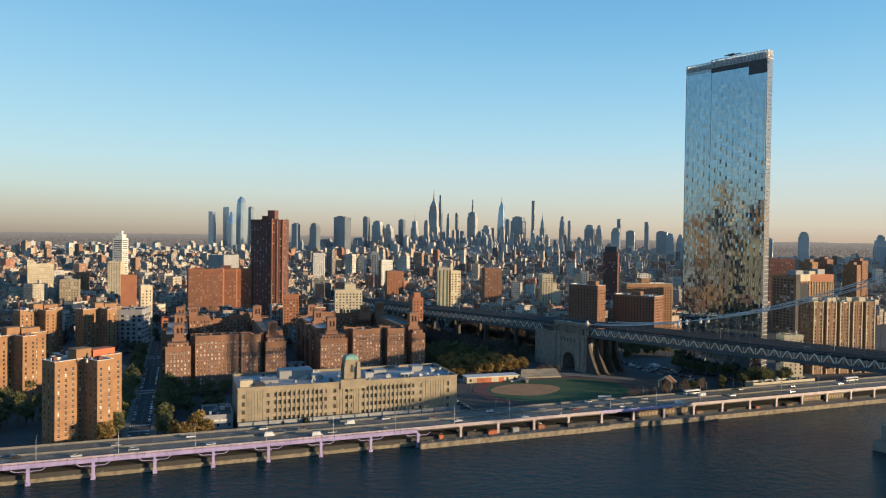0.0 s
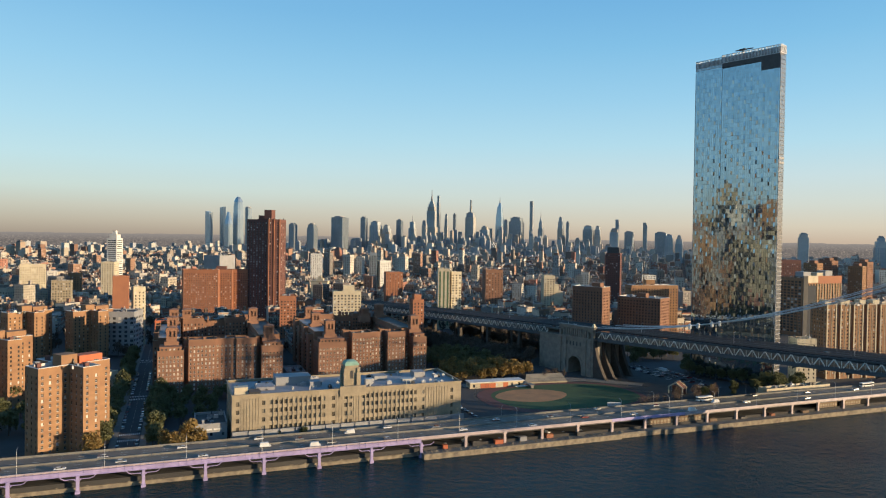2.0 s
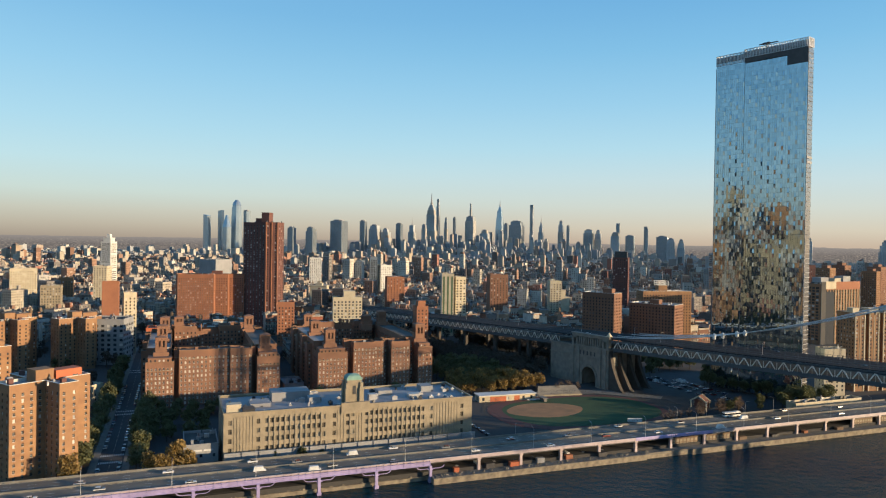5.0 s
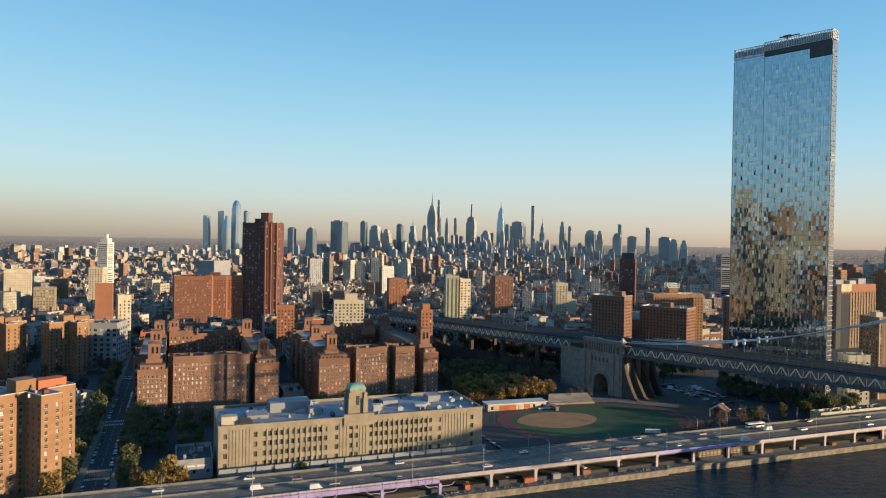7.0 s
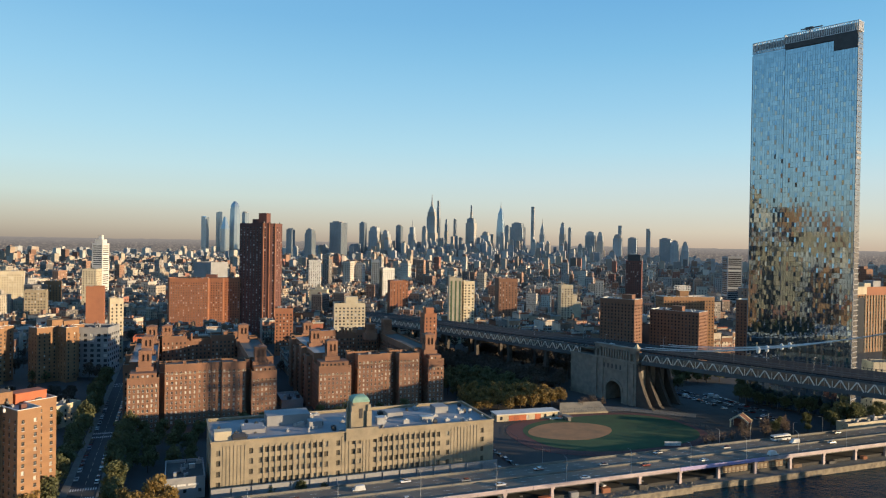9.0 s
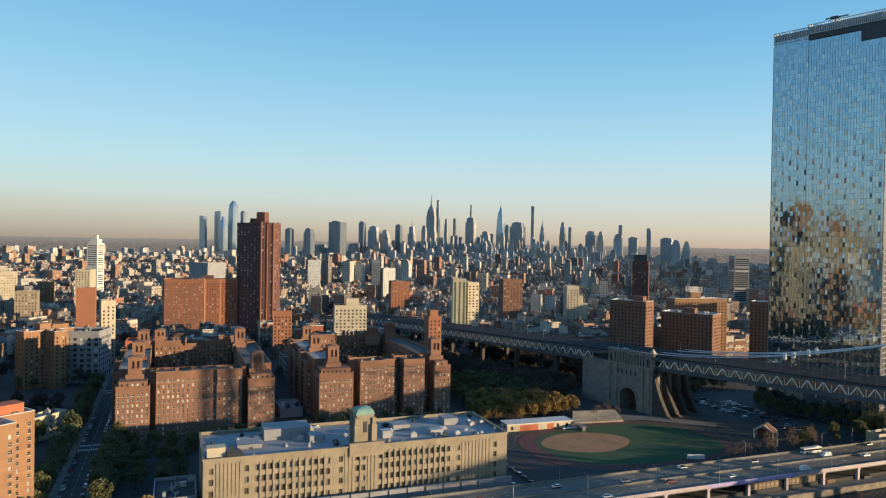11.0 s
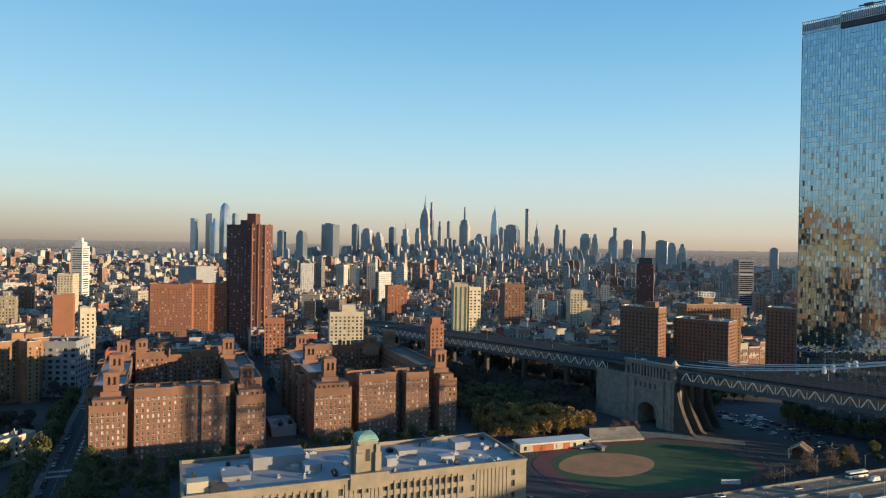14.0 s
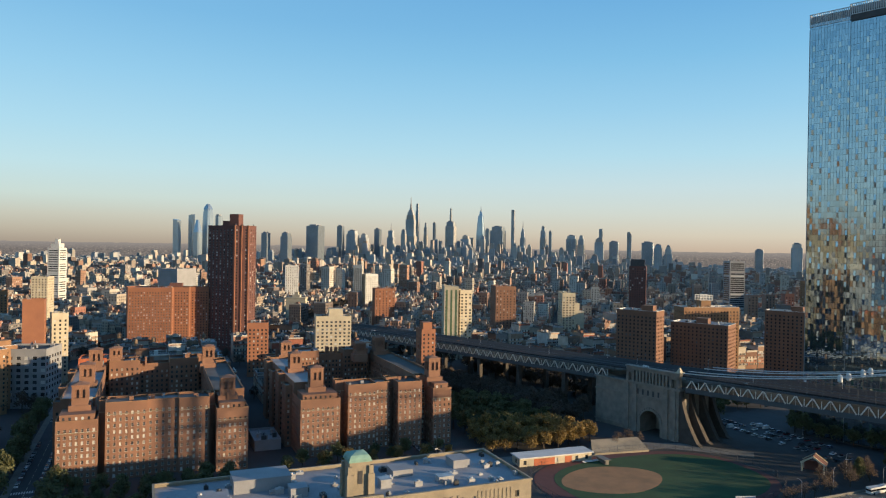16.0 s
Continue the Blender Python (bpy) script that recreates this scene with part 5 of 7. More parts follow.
copy_thing(bus0, GRID @ pose(478, 382.6, DECK_Z + 0.015, 0, 0, 180))

# parked cars and stacked boxes below the deck
for i in range(10):
    copy_thing(van0 if i % 5 == 2 else car0, GRID @ pose(132 + i * 10.4 + rng.uniform(-1, 1), 366 + rng.uniform(-0.4, 0.4), 2.58, 0, 0, 90 if i % 3 else 78))


def crate(u, v, w, d, h, mt, label):
    root = thing("storage_box", GRID @ pose(u, v, 2.56), label, "storage box", "storage boxes below the highway")
    b = MB()
    b.box(-w / 2, -d / 2, 0.1, w / 2, d / 2, h)
    for k in range(int(w / 0.8)):
        b.box(-w / 2 + 0.3 + k * 0.8, -d / 2 - 0.06, 0.2, -w / 2 + 0.5 + k * 0.8, -d / 2, h - 0.1)
    part("body", b, mt, root)
    l = MB()
    l.box(-w / 2 - 0.05, -d / 2 - 0.1, h, w / 2 + 0.05, d / 2 + 0.05, h + 0.12)
    part("lid", l, mt, root)


for i, (u, mt) in enumerate(((140, TERRACOTTA), (158, METAL_DARK), (171, TERRACOTTA), (186, GREY_WALL), (203, BRICK_RED), (222, METAL_DARK), (318, WOOD_TANK), (341, METAL_DARK), (365, BRICK_RED), (392, WOOD_TANK))):
    crate(u, 359.6 + rng.uniform(0, 2), rng.uniform(2.4, 6), 2.2, rng.uniform(1.4, 2.6), mt, "ribbed steel storage box below the highway")

# the street that runs inland, with its parked cars and crossings
def inland_street():
    st = MB()
    st.box(-21.8, 388, STREET, -10.4, 900, STREET + 0.06)
    tagged(part("road", st, ASPHALT), "dark asphalt street running inland", "road", kind="structure").matrix_basis = GRID
    for ua, ub in ((-25, -21.8), (-10.4, -7.2)):
        kb = MB()
        kb.box(ua, 388, STREET, ub, 900, STREET + 0.2)
        tagged(part("pavement", kb, PAVING), "concrete pavement beside the street", "pavement", kind="structure").matrix_basis = GRID
    for k, v in enumerate((420, 432, 518, 526, 660, 668)):
        cw = MB()
        for i in range(11):
            cw.box(-21.5 + i * 1.0, v, STREET + 0.06, -21.05 + i * 1.0, v + 3, STREET + 0.075)
        tagged(part("road_marking", cw, WHITE_PAINT), "white zebra crossing stripes", "crossing", kind="structure").matrix_basis = GRID
    ln = MB()
    for i in range(50):
        ln.box(-16.2, 395 + i * 9, STREET + 0.06, -16.05, 400 + i * 9, STREET + 0.075)
    tagged(part("road_marking", ln, YELLOW_LINE), "dashed centre line", "marking", kind="structure").matrix_basis = GRID
    for i in range(34):
        v = 396 + i * 6.4
        if 416 < v < 437 or 514 < v < 532:
            continue
        for u in (-20.6, -11.6):
            if rng.random() < 0.85:
                copy_thing(car0, GRID @ pose(u, v, STREET + 0.07, 0, 0, 90))
    cr = MB()
    cr.box(-180, 388.5, STREET, 420, 398, STREET + 0.05)
    tagged(part("road", cr, ASPHALT), "asphalt street behind the highway", "road", kind="structure").matrix_basis = GRID
    sd = MB()
    sd.box(168, 398.2, STREET, 180, 640, STREET + 0.05)
    tagged(part("road", sd, ASPHALT), "asphalt side street beside a warehouse", "road", kind="structure").matrix_basis = GRID
    for i in range(24):
        for u in (169.4, 178.6):
            if rng.random() < 0.85:
                copy_thing(car0, GRID @ pose(u, 402 + i * 6.3, STREET + 0.06, 0, 0, 90))


inland_street()


# ---------- ball field ----------
def oval(cu, cv, ru, rv, n=48, a0=0, power=2.6):
    pts = []
    for i in range(n):
        a = 2 * math.pi * i / n
        c, s = math.cos(a), math.sin(a)
        k = (abs(c) ** power + abs(s) ** power) ** (-1 / power)
        pts.append((cu + ru * c * k, cv + rv * s * k))
    return pts


def flat(name, label, cat, poly, z, mt):
    b = MB()
    b.prism(poly, z - 0.3, z)
    ob = tagged(part(name, b, mt), label, cat, kind="structure")
    ob.matrix_basis = GRID
    return ob


flat("running_track", "red running track round a ball field", "track", oval(260, 444, 60, 42), STREET + 0.10, TRACK)
flat("field", "green turf ball field", "field", oval(263, 444, 53, 36), STREET + 0.14, GRASS)
flat("infield", "sandy brown baseball infield", "infield", oval(240, 452, 27, 19, power=1.75), STREET + 0.18, DIRT)
flat("pavement", "pale paved plaza beside the ball field", "pavement", [(205, 488), (300, 486), (312, 476), (335, 455), (342, 462), (316, 490), (296, 500), (205, 502)], STREET + 0.09, PAVING)
flat("pavement", "grey paved skate park under the bridge", "pavement", [(332, 399), (430, 399), (430, 540), (345, 520)], STREET + 0.08, ASPHALT)
flat("car_park", "dark asphalt car park below the bridge", "car park", [(346, 535), (412, 540), (412, 486), (399, 476), (400, 428), (352, 440)], STREET + 0.11, ASPHALT)
for u in (371, 381, 391):
    for i in range(19):
        v = 434 + i * 4.9
        if rng.random() < 0.76 and not (u > 385 and v < 452):
            copy_thing(van0 if rng.random() < 0.08 else car0, GRID @ pose(u + rng.uniform(-0.4, 0.4), v, STREET + 0.12, 0, 0, 8))


def fence(pts, label, h=3.0, mt=METAL_DARK):
    root = thing("fence", GRID @ pose(0, 0, STREET), label, "fence")
    for a, b in zip(pts, pts[1:]):
        ln = math.hypot(b[0] - a[0], b[1] - a[1])
        n = max(1, int(ln / 4))
        for i in range(n):
            x, y = a[0] + (b[0] - a[0]) * i / n, a[1] + (b[1] - a[1]) * i / n
            p = MB()
            p.cyl(x, y, 0, h, 0.07, 6)
            part("post", p, mt, root)
        rl = MB()
        for z in (0.3, h * 0.5, h - 0.05):
            rl.beam((*a, z), (*b, z), 0.07)
        part("rail", rl, mt, root)


fence(oval(260, 444, 62, 44, 20) + [oval(260, 444, 62, 44, 20)[0]], "dark chain-link fence round a ball field", 3.5)


def field_house():
    root = thing("field_house", GRID @ pose(207, 484, STREET, 0, 0, -3), "low red and cream field house with a flat roof", "building")
    wb, pn = MB(), MB()
    for a, b in (((0, 0), (42, 0)), ((42, 0), (42, 9)), ((42, 9), (0, 9)), ((0, 9), (0, 0))):
        ln = abs(b[0] - a[0]) + abs(b[1] - a[1])
        for h in wb.wall(a, b, 0, 4.2, spread(ln, 5.5, 3.0), [0.8], 1.8, 2.2, 0.25):
            pn.pane(h, 1.8, 2.2)
    part("wall", wb, CREAM, root)
    tagged(part("window_panes", pn, GLASS, root), kind="stuff")
    for x0, x1 in ((8, 20), (26, 30)):
        d = MB()
        d.box(x0, -0.12, 0, x1, 0.05, 3.4)
        part("red_panel", d, TERRACOTTA, root)
    rf = MB()
    rf.box(-0.6, -1.2, 4.2, 42.6, 9.6, 4.7)
    part("roof", rf, WHITE_WALL, root)
    dug = MB()
    dug.box(44, -10, 0, 46, -2, 2.4)
    dug.box(43, -10.4, 2.4, 47, -1.6, 2.7)
    part("dugout", dug, PAVING, root)
    st = thing("bleachers", GRID @ pose(254, 488, STREET, 0, 0, -8), "sloping beige concrete bank beside a ball field", "stand")
    s = MB()
    s.prism(rect(0, 0, 34, 0.6), 0, 1.2, True, rect(2, 0, 34, 0.6))
    s.mesh_faces([(0, 0.6, 0.3), (34, 0.6, 1.2), (34, 12, 5.0), (5, 12, 5.0), (34, 12, 0), (5, 12, 0), (0, 0.6, 0), (34, 0.6, 0)],
                 [(0, 1, 2, 3), (2, 4, 5, 3), (3, 5, 6, 0), (1, 7, 4, 2)])
    part("slope", s, LIMESTONE, st)
    b = thing("bench", GRID @ pose(246, 478, STREET + 0.18), "long white bench at the field's edge", "bench")
    k = MB()
    k.box(-5, -0.4, 0.4, 5, 0.4, 0.55)
    k.box(-5, 0.35, 0.55, 5, 0.45, 1.1)
    part("seat", k, WHITE_PAINT, b)
    for x in (-4.5, 0, 4.5):
        l = MB()
        l.box(x - 0.1, -0.35, 0, x + 0.1, 0.4, 0.4)
        part("leg", l, METAL_DARK, b)
    sb = thing("scoreboard", GRID @ pose(276, 405, STREET, 0, 0, 160), "small pale scoreboard on two posts", "scoreboard")
    f = MB()
    f.box(-4.5, -0.2, 1.2, 4.5, 0.2, 3.4)
    part("panel", f, WHITE_PAINT, sb)
    for x in (-3.5, 3.5):
        l = MB()
        l.cyl(x, 0, 0, 1.3, 0.12, 8)
        part("post", l, METAL_DARK, sb)


field_house()


def arched_shelter():
    root = thing("shelter", GRID @ pose(341, 424, STREET, 0, 0, -60), "small gabled brick-edged shelter with an open front", "shelter")
    fr = MB()
    for y in (0.0, 7.0):
        fr.beam((-5, y, 0.5), (-5, y, 5.0), 0.7)
        fr.beam((5, y, 0.5), (5, y, 5.0), 0.7)
        fr.beam((-5.6, y, 4.8), (0, y, 8.6), 0.8)
        fr.beam((5.6, y, 4.8), (0, y, 8.6), 0.8)
    part("frame", fr, CREAM, root)
    rf = MB()
    for s in (-1, 1):
        rf.face((s * 5.6, -0.3, 4.9), (s * 5.6, 7.4, 4.9), (0, 7.4, 8.8), (0, -0.3, 8.8))
        rf.face((s * 5.6, -0.3, 4.6), (s * 5.6, 7.4, 4.6), (0, 7.4, 8.5), (0, -0.3, 8.5))
    part("roof", rf, BRICK_DARK, root)
    bk = MB()
    bk.box(-5, 6.4, -0.2, 5, 7, 5)
    part("back_wall", bk, BRICK_DARK, root)
    # pale service building right of it, by the highway
    tall("service_shed", "long low cream shed beside the highway", "shed", *at_uv(425, 394), TURN, 60, 8, 5.5, CREAM, step=6, first=2)


arched_shelter()


# ---------- suspension bridge ----------
BD = Vector((math.cos(radians(-53)), math.sin(radians(-53)), 0))
BN = Vector((-BD.y, BD.x, 0))
BP = Vector((103.6, 580.0, 0))


def bridge_z(s):
    return 40.7 + 0.032 * s + 0.00001 * s * s


def bpt(s, n, z):
    p = BP + BD * s + BN * n
    return (p.x, p.y, z)


BWID = 34.0


def bridge():
    root = thing("suspension_bridge", pose(0, 0, 0), "blue-grey steel truss suspension bridge with pale diagonals and white cables", "bridge")
    th = 7.4
    for n in (0.0, BWID):
        for s0, s1 in ((-420, -45), (6, 330)):
            step = 8.4
            k = int((s1 - s0) / step)
            ch = MB()
            ch.beam(bpt(s0, n, bridge_z(s0)), bpt(s1, n, bridge_z(s1)), 0.8, 0.9)
            part("top_chord", ch, BRIDGE_STEEL, root)
            ch = MB()
            ch.beam(bpt(s0, n, bridge_z(s0) - th + 1.0), bpt(s1, n, bridge_z(s1) - th + 1.0), 0.9, 2.6)
            part("bottom_chord", ch, BRIDGE_STEEL, root)
            if n > 0:
                continue
            for i in range(k):
                a = s0 + step * (i + 0.5)
                za = bridge_z(a)
                for e in (-1, 1):
                    dg = MB()
                    dg.beam(bpt(a + e * 3.3, -0.45, za - 5.1), bpt(a + e * 0.25, -0.45, za - 0.6), 0.4, 0.55)
                    part("diagonal", dg, BRIDGE_LIGHT, root, "pale grey truss diagonal")
                ps = MB()
                ps.beam(bpt(a, -0.42, za - 5.1), bpt(a, -0.42, za - 0.4), 0.22)
                part("upright", ps, METAL_PALE, root)
                b = a + step / 2
                ps = MB()
                ps.beam(bpt(b, -0.42, bridge_z(b) - 5.2), bpt(b, -0.42, bridge_z(b) - 1.2), 0.3)
                part("upright", ps, BRIDGE_LIGHT, root)
    for s0, s1 in ((-420, 330),):
        for za, zb, na, nb, nm, mt in ((-7.6, -6.6, 0.5, BWID - 0.5, "lower_deck", BRIDGE_STEEL), (-0.5, 0.3, 0.5, BWID - 0.5, "upper_deck", ROADWAY)):
            dk = MB()
            pts = [bpt(s0, na, bridge_z(s0) + za), bpt(s1, na, bridge_z(s1) + za), bpt(s1, nb, bridge_z(s1) + za), bpt(s0, nb, bridge_z(s0) + za)]
            up = [(p[0], p[1], p[2] + zb - za) for p in pts]
            dk.mesh_faces(pts + up, [(0, 1, 5, 4), (1, 2, 6, 5), (2, 3, 7, 6), (3, 0, 4, 7), (4, 5, 6, 7), (3, 2, 1, 0)])
            part(nm, dk, mt, root)
    rl = MB()
    for n in (0.3, 8.5, 25.5, BWID - 0.3):
        rl.beam(bpt(-420, n, bridge_z(-420) + 1.6), bpt(330, n, bridge_z(330) + 1.6), 0.2)
        for i in range(190):
            s = -420 + i * 3.95
            rl.beam(bpt(s, n, bridge_z(s)), bpt(s, n, bridge_z(s) + 1.6), 0.12)
    tagged(part("railing", rl, BRIDGE_STEEL, root), kind="stuff")
    # cross beams under the deck
    for i in range(48):
        s = -415 + i * 15.6
        if -46 < s < 4:
            continue
        cb = MB()
        cb.beam(bpt(s, 0, bridge_z(s) - 8.1), bpt(s, BWID, bridge_z(s) - 8.1), 0.6, 1.1)
        part("cross_beam", cb, BRIDGE_STEEL, root)
    # piers of the approach
    for s in (-90, -135, -180, -225, -270, -320, -370):
        for n in (3, 31):
            p = MB()
            x, y, _ = bpt(s, n, 0)
            p.cyl(x, y, STREET - 1, bridge_z(s) - 8.5, 2.4, 4, 2.0, radians(-8))
            p.cyl(x, y, bridge_z(s) - 9.6, bridge_z(s) - 8.4, 2.6, 4, 2.6, radians(-8))
            part("approach_pier", p, STONE_SHADED, root)
    # cables and hangers
    def cable_z(s):
        return 43.8 + 0.05 * s + 0.00083 * s * s

    for n in (-0.6, 8.8, 25.2, BWID + 0.6):
        c = MB()
        ring, pts = 8, []
        for i in range(34):
            s = 2 + i * 7.09
            z = max(cable_z(s), bridge_z(s) + 1.2)
            for k in range(ring):
                t = 2 * math.pi * k / ring
                pts.append(bpt(s, n + 0.27 * math.cos(t), z + 0.27 * math.sin(t)))
        c.mesh_faces(pts, [(i * ring + k, i * ring + (k + 1) % ring, (i + 1) * ring + (k + 1) % ring, (i + 1) * ring + k) for i in range(33) for k in range(ring)])
        part("main_cable", c, CABLE, root, "thick white-wrapped cable")
        for i in range(28):
            s = 20 + i * 7.8
            hg = MB()
            for k in (-0.25, 0.25):
                hg.beam(bpt(s + k, n, bridge_z(s)), bpt(s + k, n, cable_z(s)), 0.06)
            part("hanger", hg, BRIDGE_STEEL, root)
        w = MB()
        x, y, z = bpt(90, n, cable_z(90))
        w.cyl(x, y, z - 2.4, z - 1.8, 0.5, 10, 1.1)
        w.cyl(x, y, z - 1.8, z + 0.8, 1.1, 10, 1.1)
        w.cyl(x, y, z + 0.8, z + 1.6, 1.1, 10, 0.5)
        part("cable_wrap", w, WHITE_PAINT, root, "white tarpaulin wrapped round the cable")
    # river pier and steel tower
    pm = MB()
    x0 = 236
    corners = [bpt(x0 - 11, -12, 0), bpt(x0 + 11, -12, 0), bpt(x0 + 9, BWID + 8, 0), bpt(x0 - 9, BWID + 8, 0)]
    pm.prism([(c[0], c[1]) for c in corners], -4, 5)
    corners = [bpt(x0 - 8, -9, 0), bpt(x0 + 8, -9, 0), bpt(x0 + 7, BWID + 6, 0), bpt(x0 - 7, BWID + 6, 0)]
    pm.prism([(c[0], c[1]) for c in corners], 5, 14)
    part("river_pier", pm, STONE_GREY, root, "dark granite pier in the river")
    for n in (-0.6, 8.8, 25.2, BWID + 0.6):
        tw = MB()
        tw.beam(bpt(x0, n, 14), bpt(x0, n, 100), 3.4, 2.4)
        part("tower_leg", tw, BRIDGE_STEEL, root)
    for z in (26, 58, 76, 96):
        tc = MB()
        tc.beam(bpt(x0, -3, z), bpt(x0, BWID + 3, z), 2.4, 2.6)
        part("tower_crossbeam", tc, BRIDGE_STEEL, root)
    for za, zb in ((58, 76), (76, 96), (28, 56)):
        for na, nb in ((-0.6, 8.8), (8.8, 25.2), (25.2, BWID + 0.6)):
            for k in (0, 1):
                tb = MB()
                tb.beam(bpt(x0, na if k else nb, za), bpt(x0, nb if k else na, zb), 0.8, 0.8)
                part("tower_brace", tb, BRIDGE_STEEL, root)


bridge()


def anchorage():
    m = Matrix.Translation(BP + Vector((0, 0, STREET))) @ Matrix.Rotation(radians(-53), 4, "Z")
    root = thing("bridge_anchorage", m, "massive grey granite bridge anchorage with a round-arched passage and colonnade", "anchorage")
    S0, S1, N0, N1, H = -58.0, 3.0, -2.2, BWID + 2.2, 30.0
    # front wall with an arched opening
    ac, ar, spring = -16.5, 7.0, 7.5
    w = MB()
    w.box(S0, N0, 0, ac - ar, N0 + 3, H)
    w.box(ac + ar, N0, 0, S1, N0 + 3, H)
    n = 14
    arc = [(ac + ar * math.cos(math.pi - math.pi * i / n), spring + ar * math.sin(math.pi * i / n)) for i in range(n + 1)]
    for (xa, za), (xb, zb) in zip(arc, arc[1:]):
        w.face((xa, N0, za), (xb, N0, zb), (xb, N0, H), (xa, N0, H))
        w.face((xa, N0, za), (xa, N0 + 16, za), (xb, N0 + 16, zb), (xb, N0, zb))
    for sx in (-1, 1):
        x = ac + sx * ar
        w.face((x, N0, 0), (x, N0 + 16, 0), (x, N0 + 16, spring), (x, N0, spring))
    for box in ((S0, N0 + 16.01, 0, S1, N1, H), (S0, N0 + 3.01, 0, ac - ar - 1, N0 + 16, H), (ac + ar + 1, N0 + 3.01, 0, S1, N0 + 16, H)):
        core = MB()
        core.box(*box)
        part("wall_core", core, STONE_GREY, root)
    part("wall", w, STONE_GREY, root)
    vs = MB()
    for i in range(n):
        a = math.pi * (i + 0.5) / n
        x, z = ac + (ar + 0.8) * math.cos(a), spring + (ar + 0.8) * math.sin(a)
        d = Vector((math.cos(a), 0, math.sin(a)))
        vs.beam((x - d.x * 0.9, N0 - 0.15, z - d.z * 0.9), (x + d.x * 0.9, N0 - 0.15, z + d.z * 0.9), 0.8, 1.5)
    part("arch_ring", vs, STONE_GREY, root)
    # horizontal courses, pilasters, window niches
    for z, k in ((21.5, 0.5), (29.2, 0.9), (2.0, 0.5)):
        c = MB()
        for xa, xb in ((S0 - k, ac - ar - 1.8), (ac + ar + 1.8, S1 + k)) if z < 16 else ((S0 - k, S1 + k),):
            c.box(xa, N0 - k, z, xb, N0, z + 0.8)
        part("string_course", c, STONE_GREY, root)
    for x in (-33.5, -27.5, -5.5, -0.3):
        p = MB()
        p.box(x - 1.6, N0 - 0.9, 0, x + 1.6, N0, 29)
        part("pilaster", p, STONE_GREY, root)
    for i in range(6):
        x = -25.5 + i * 3.7
        q = MB()
        q.box(x - 0.6, N0 - 0.08, 23.2, x + 0.6, N0 + 0.04, 26.4)
        part("niche", q, METAL_DARK, root)
    # colonnade on top
    top = H + 0.6
    cb = MB()
    cb.box(-34, N0 - 0.6, H, S1 + 1, N0 + 3, top)
    cb.box(-34, N0 - 0.4, H + 7.4, S1 + 0.6, N0 + 3, H + 9.0)
    cb.box(-34.5, N0 - 0.9, H + 9.0, S1 + 1.0, N0 + 3.3, H + 9.8)
    part("entablature", cb, STONE_GREY, root)
    for i in range(10):
        x = -26.5 + i * 2.35
        c = MB()
        c.box(x - 0.55, N0 - 0.2, top, x + 0.55, N0 + 1.0, H + 7.4)
        part("column", c, STONE_GREY, root)
    for xa, xb in ((-34, -28.4), (-3.4, S1)):
        b = MB()
        b.box(xa, N0 - 0.3, top, xa + 1.6, N0 + 2.8, H + 7.4)
        b.box(xb - 1.6, N0 - 0.3, top, xb, N0 + 2.8, H + 7.4)
        b.box(xa, N0 + 2.0, top, xb, N0 + 2.9, H + 7.4)
        b.box(xa, N0 - 0.3, H + 5.6, xb, N0 + 2.8, H + 7.4)
        part("end_pavilion", b, STONE_GREY, root)
    fin = MB()
    fin.prism(rect(S1 - 2.4, N0 - 0.8, S1 + 1.6, N0 + 3.2), H + 9.8, H + 10.4)
    fin.prism(rect(S1 - 1.8, N0 - 0.2, S1 + 1.0, N0 + 2.6), H + 10.4, H + 13.0, True, rect(S1 - 0.6, N0 + 1.0, S1 - 0.2, N0 + 1.4))
    part("finial", fin, CREAM, root)
    # curved buttresses towards the river
    for n0 in (N0 + 0.5, N0 + 10.5, N0 + 21, N0 + 31):
        b = MB()
        prof = [(S1, H - 1)]
        for i in range(13):
            t = i / 12
            prof.append((S1 + 1.2 + 10.5 * t ** 1.7, (H - 1) * (1 - t) + 1.5 * t))
        prof += [(S1 + 14.5, 0), (S1, 0)]
        pa = [(x, n0, z) for x, z in prof]
        pb = [(x, n0 + 3.0, z) for x, z in prof]
        k = len(prof)
        b.mesh_faces(pa + pb, [(i, n_, k + n_, k + i) for i, n_ in ((j, (j + 1) % k) for j in range(k))] + [tuple(range(k - 1, -1, -1)), tuple(range(k, 2 * k))])
        part("buttress", b, STONE_SHADED, root, "curved granite buttress with shade in its colour")


anchorage()



def bridge_lamp(s, n):
    x, y, z = bpt(s, n, bridge_z(s) + 0.3)
    root = thing("street_lamp", pose(x, y, z, 0, 0, -53), "thin pale lamp post on the bridge deck", "street lamp", "bridge lamps")
    p = MB()
    p.cyl(0, 0, 0, 8.5, 0.12, 6, 0.08)
    part("pole", p, METAL_PALE, root)
    h = MB()
    h.beam((0, 0, 8.4), (0, 1.6, 8.7), 0.09)
    h.box(-0.15, 1.4, 8.55, 0.15, 2.0, 8.75)
    part("lamp_head", h, METAL_PALE, root)


for i in range(14):
    bridge_lamp(-300 + i * 38, 8.0 if i % 2 else 26.0)


# traffic on the bridge
for i in range(9):
    s = -330 + i * 62 + rng.uniform(-15, 15)
    n = (4.2, 29.5, 12.0)[i % 3]
    x, y, z = bpt(s, n, bridge_z(s) + 0.32)
    copy_thing(van0 if i % 4 == 1 else car0, pose(x, y, z, 0, 0, -53 if n > 14 else 127))

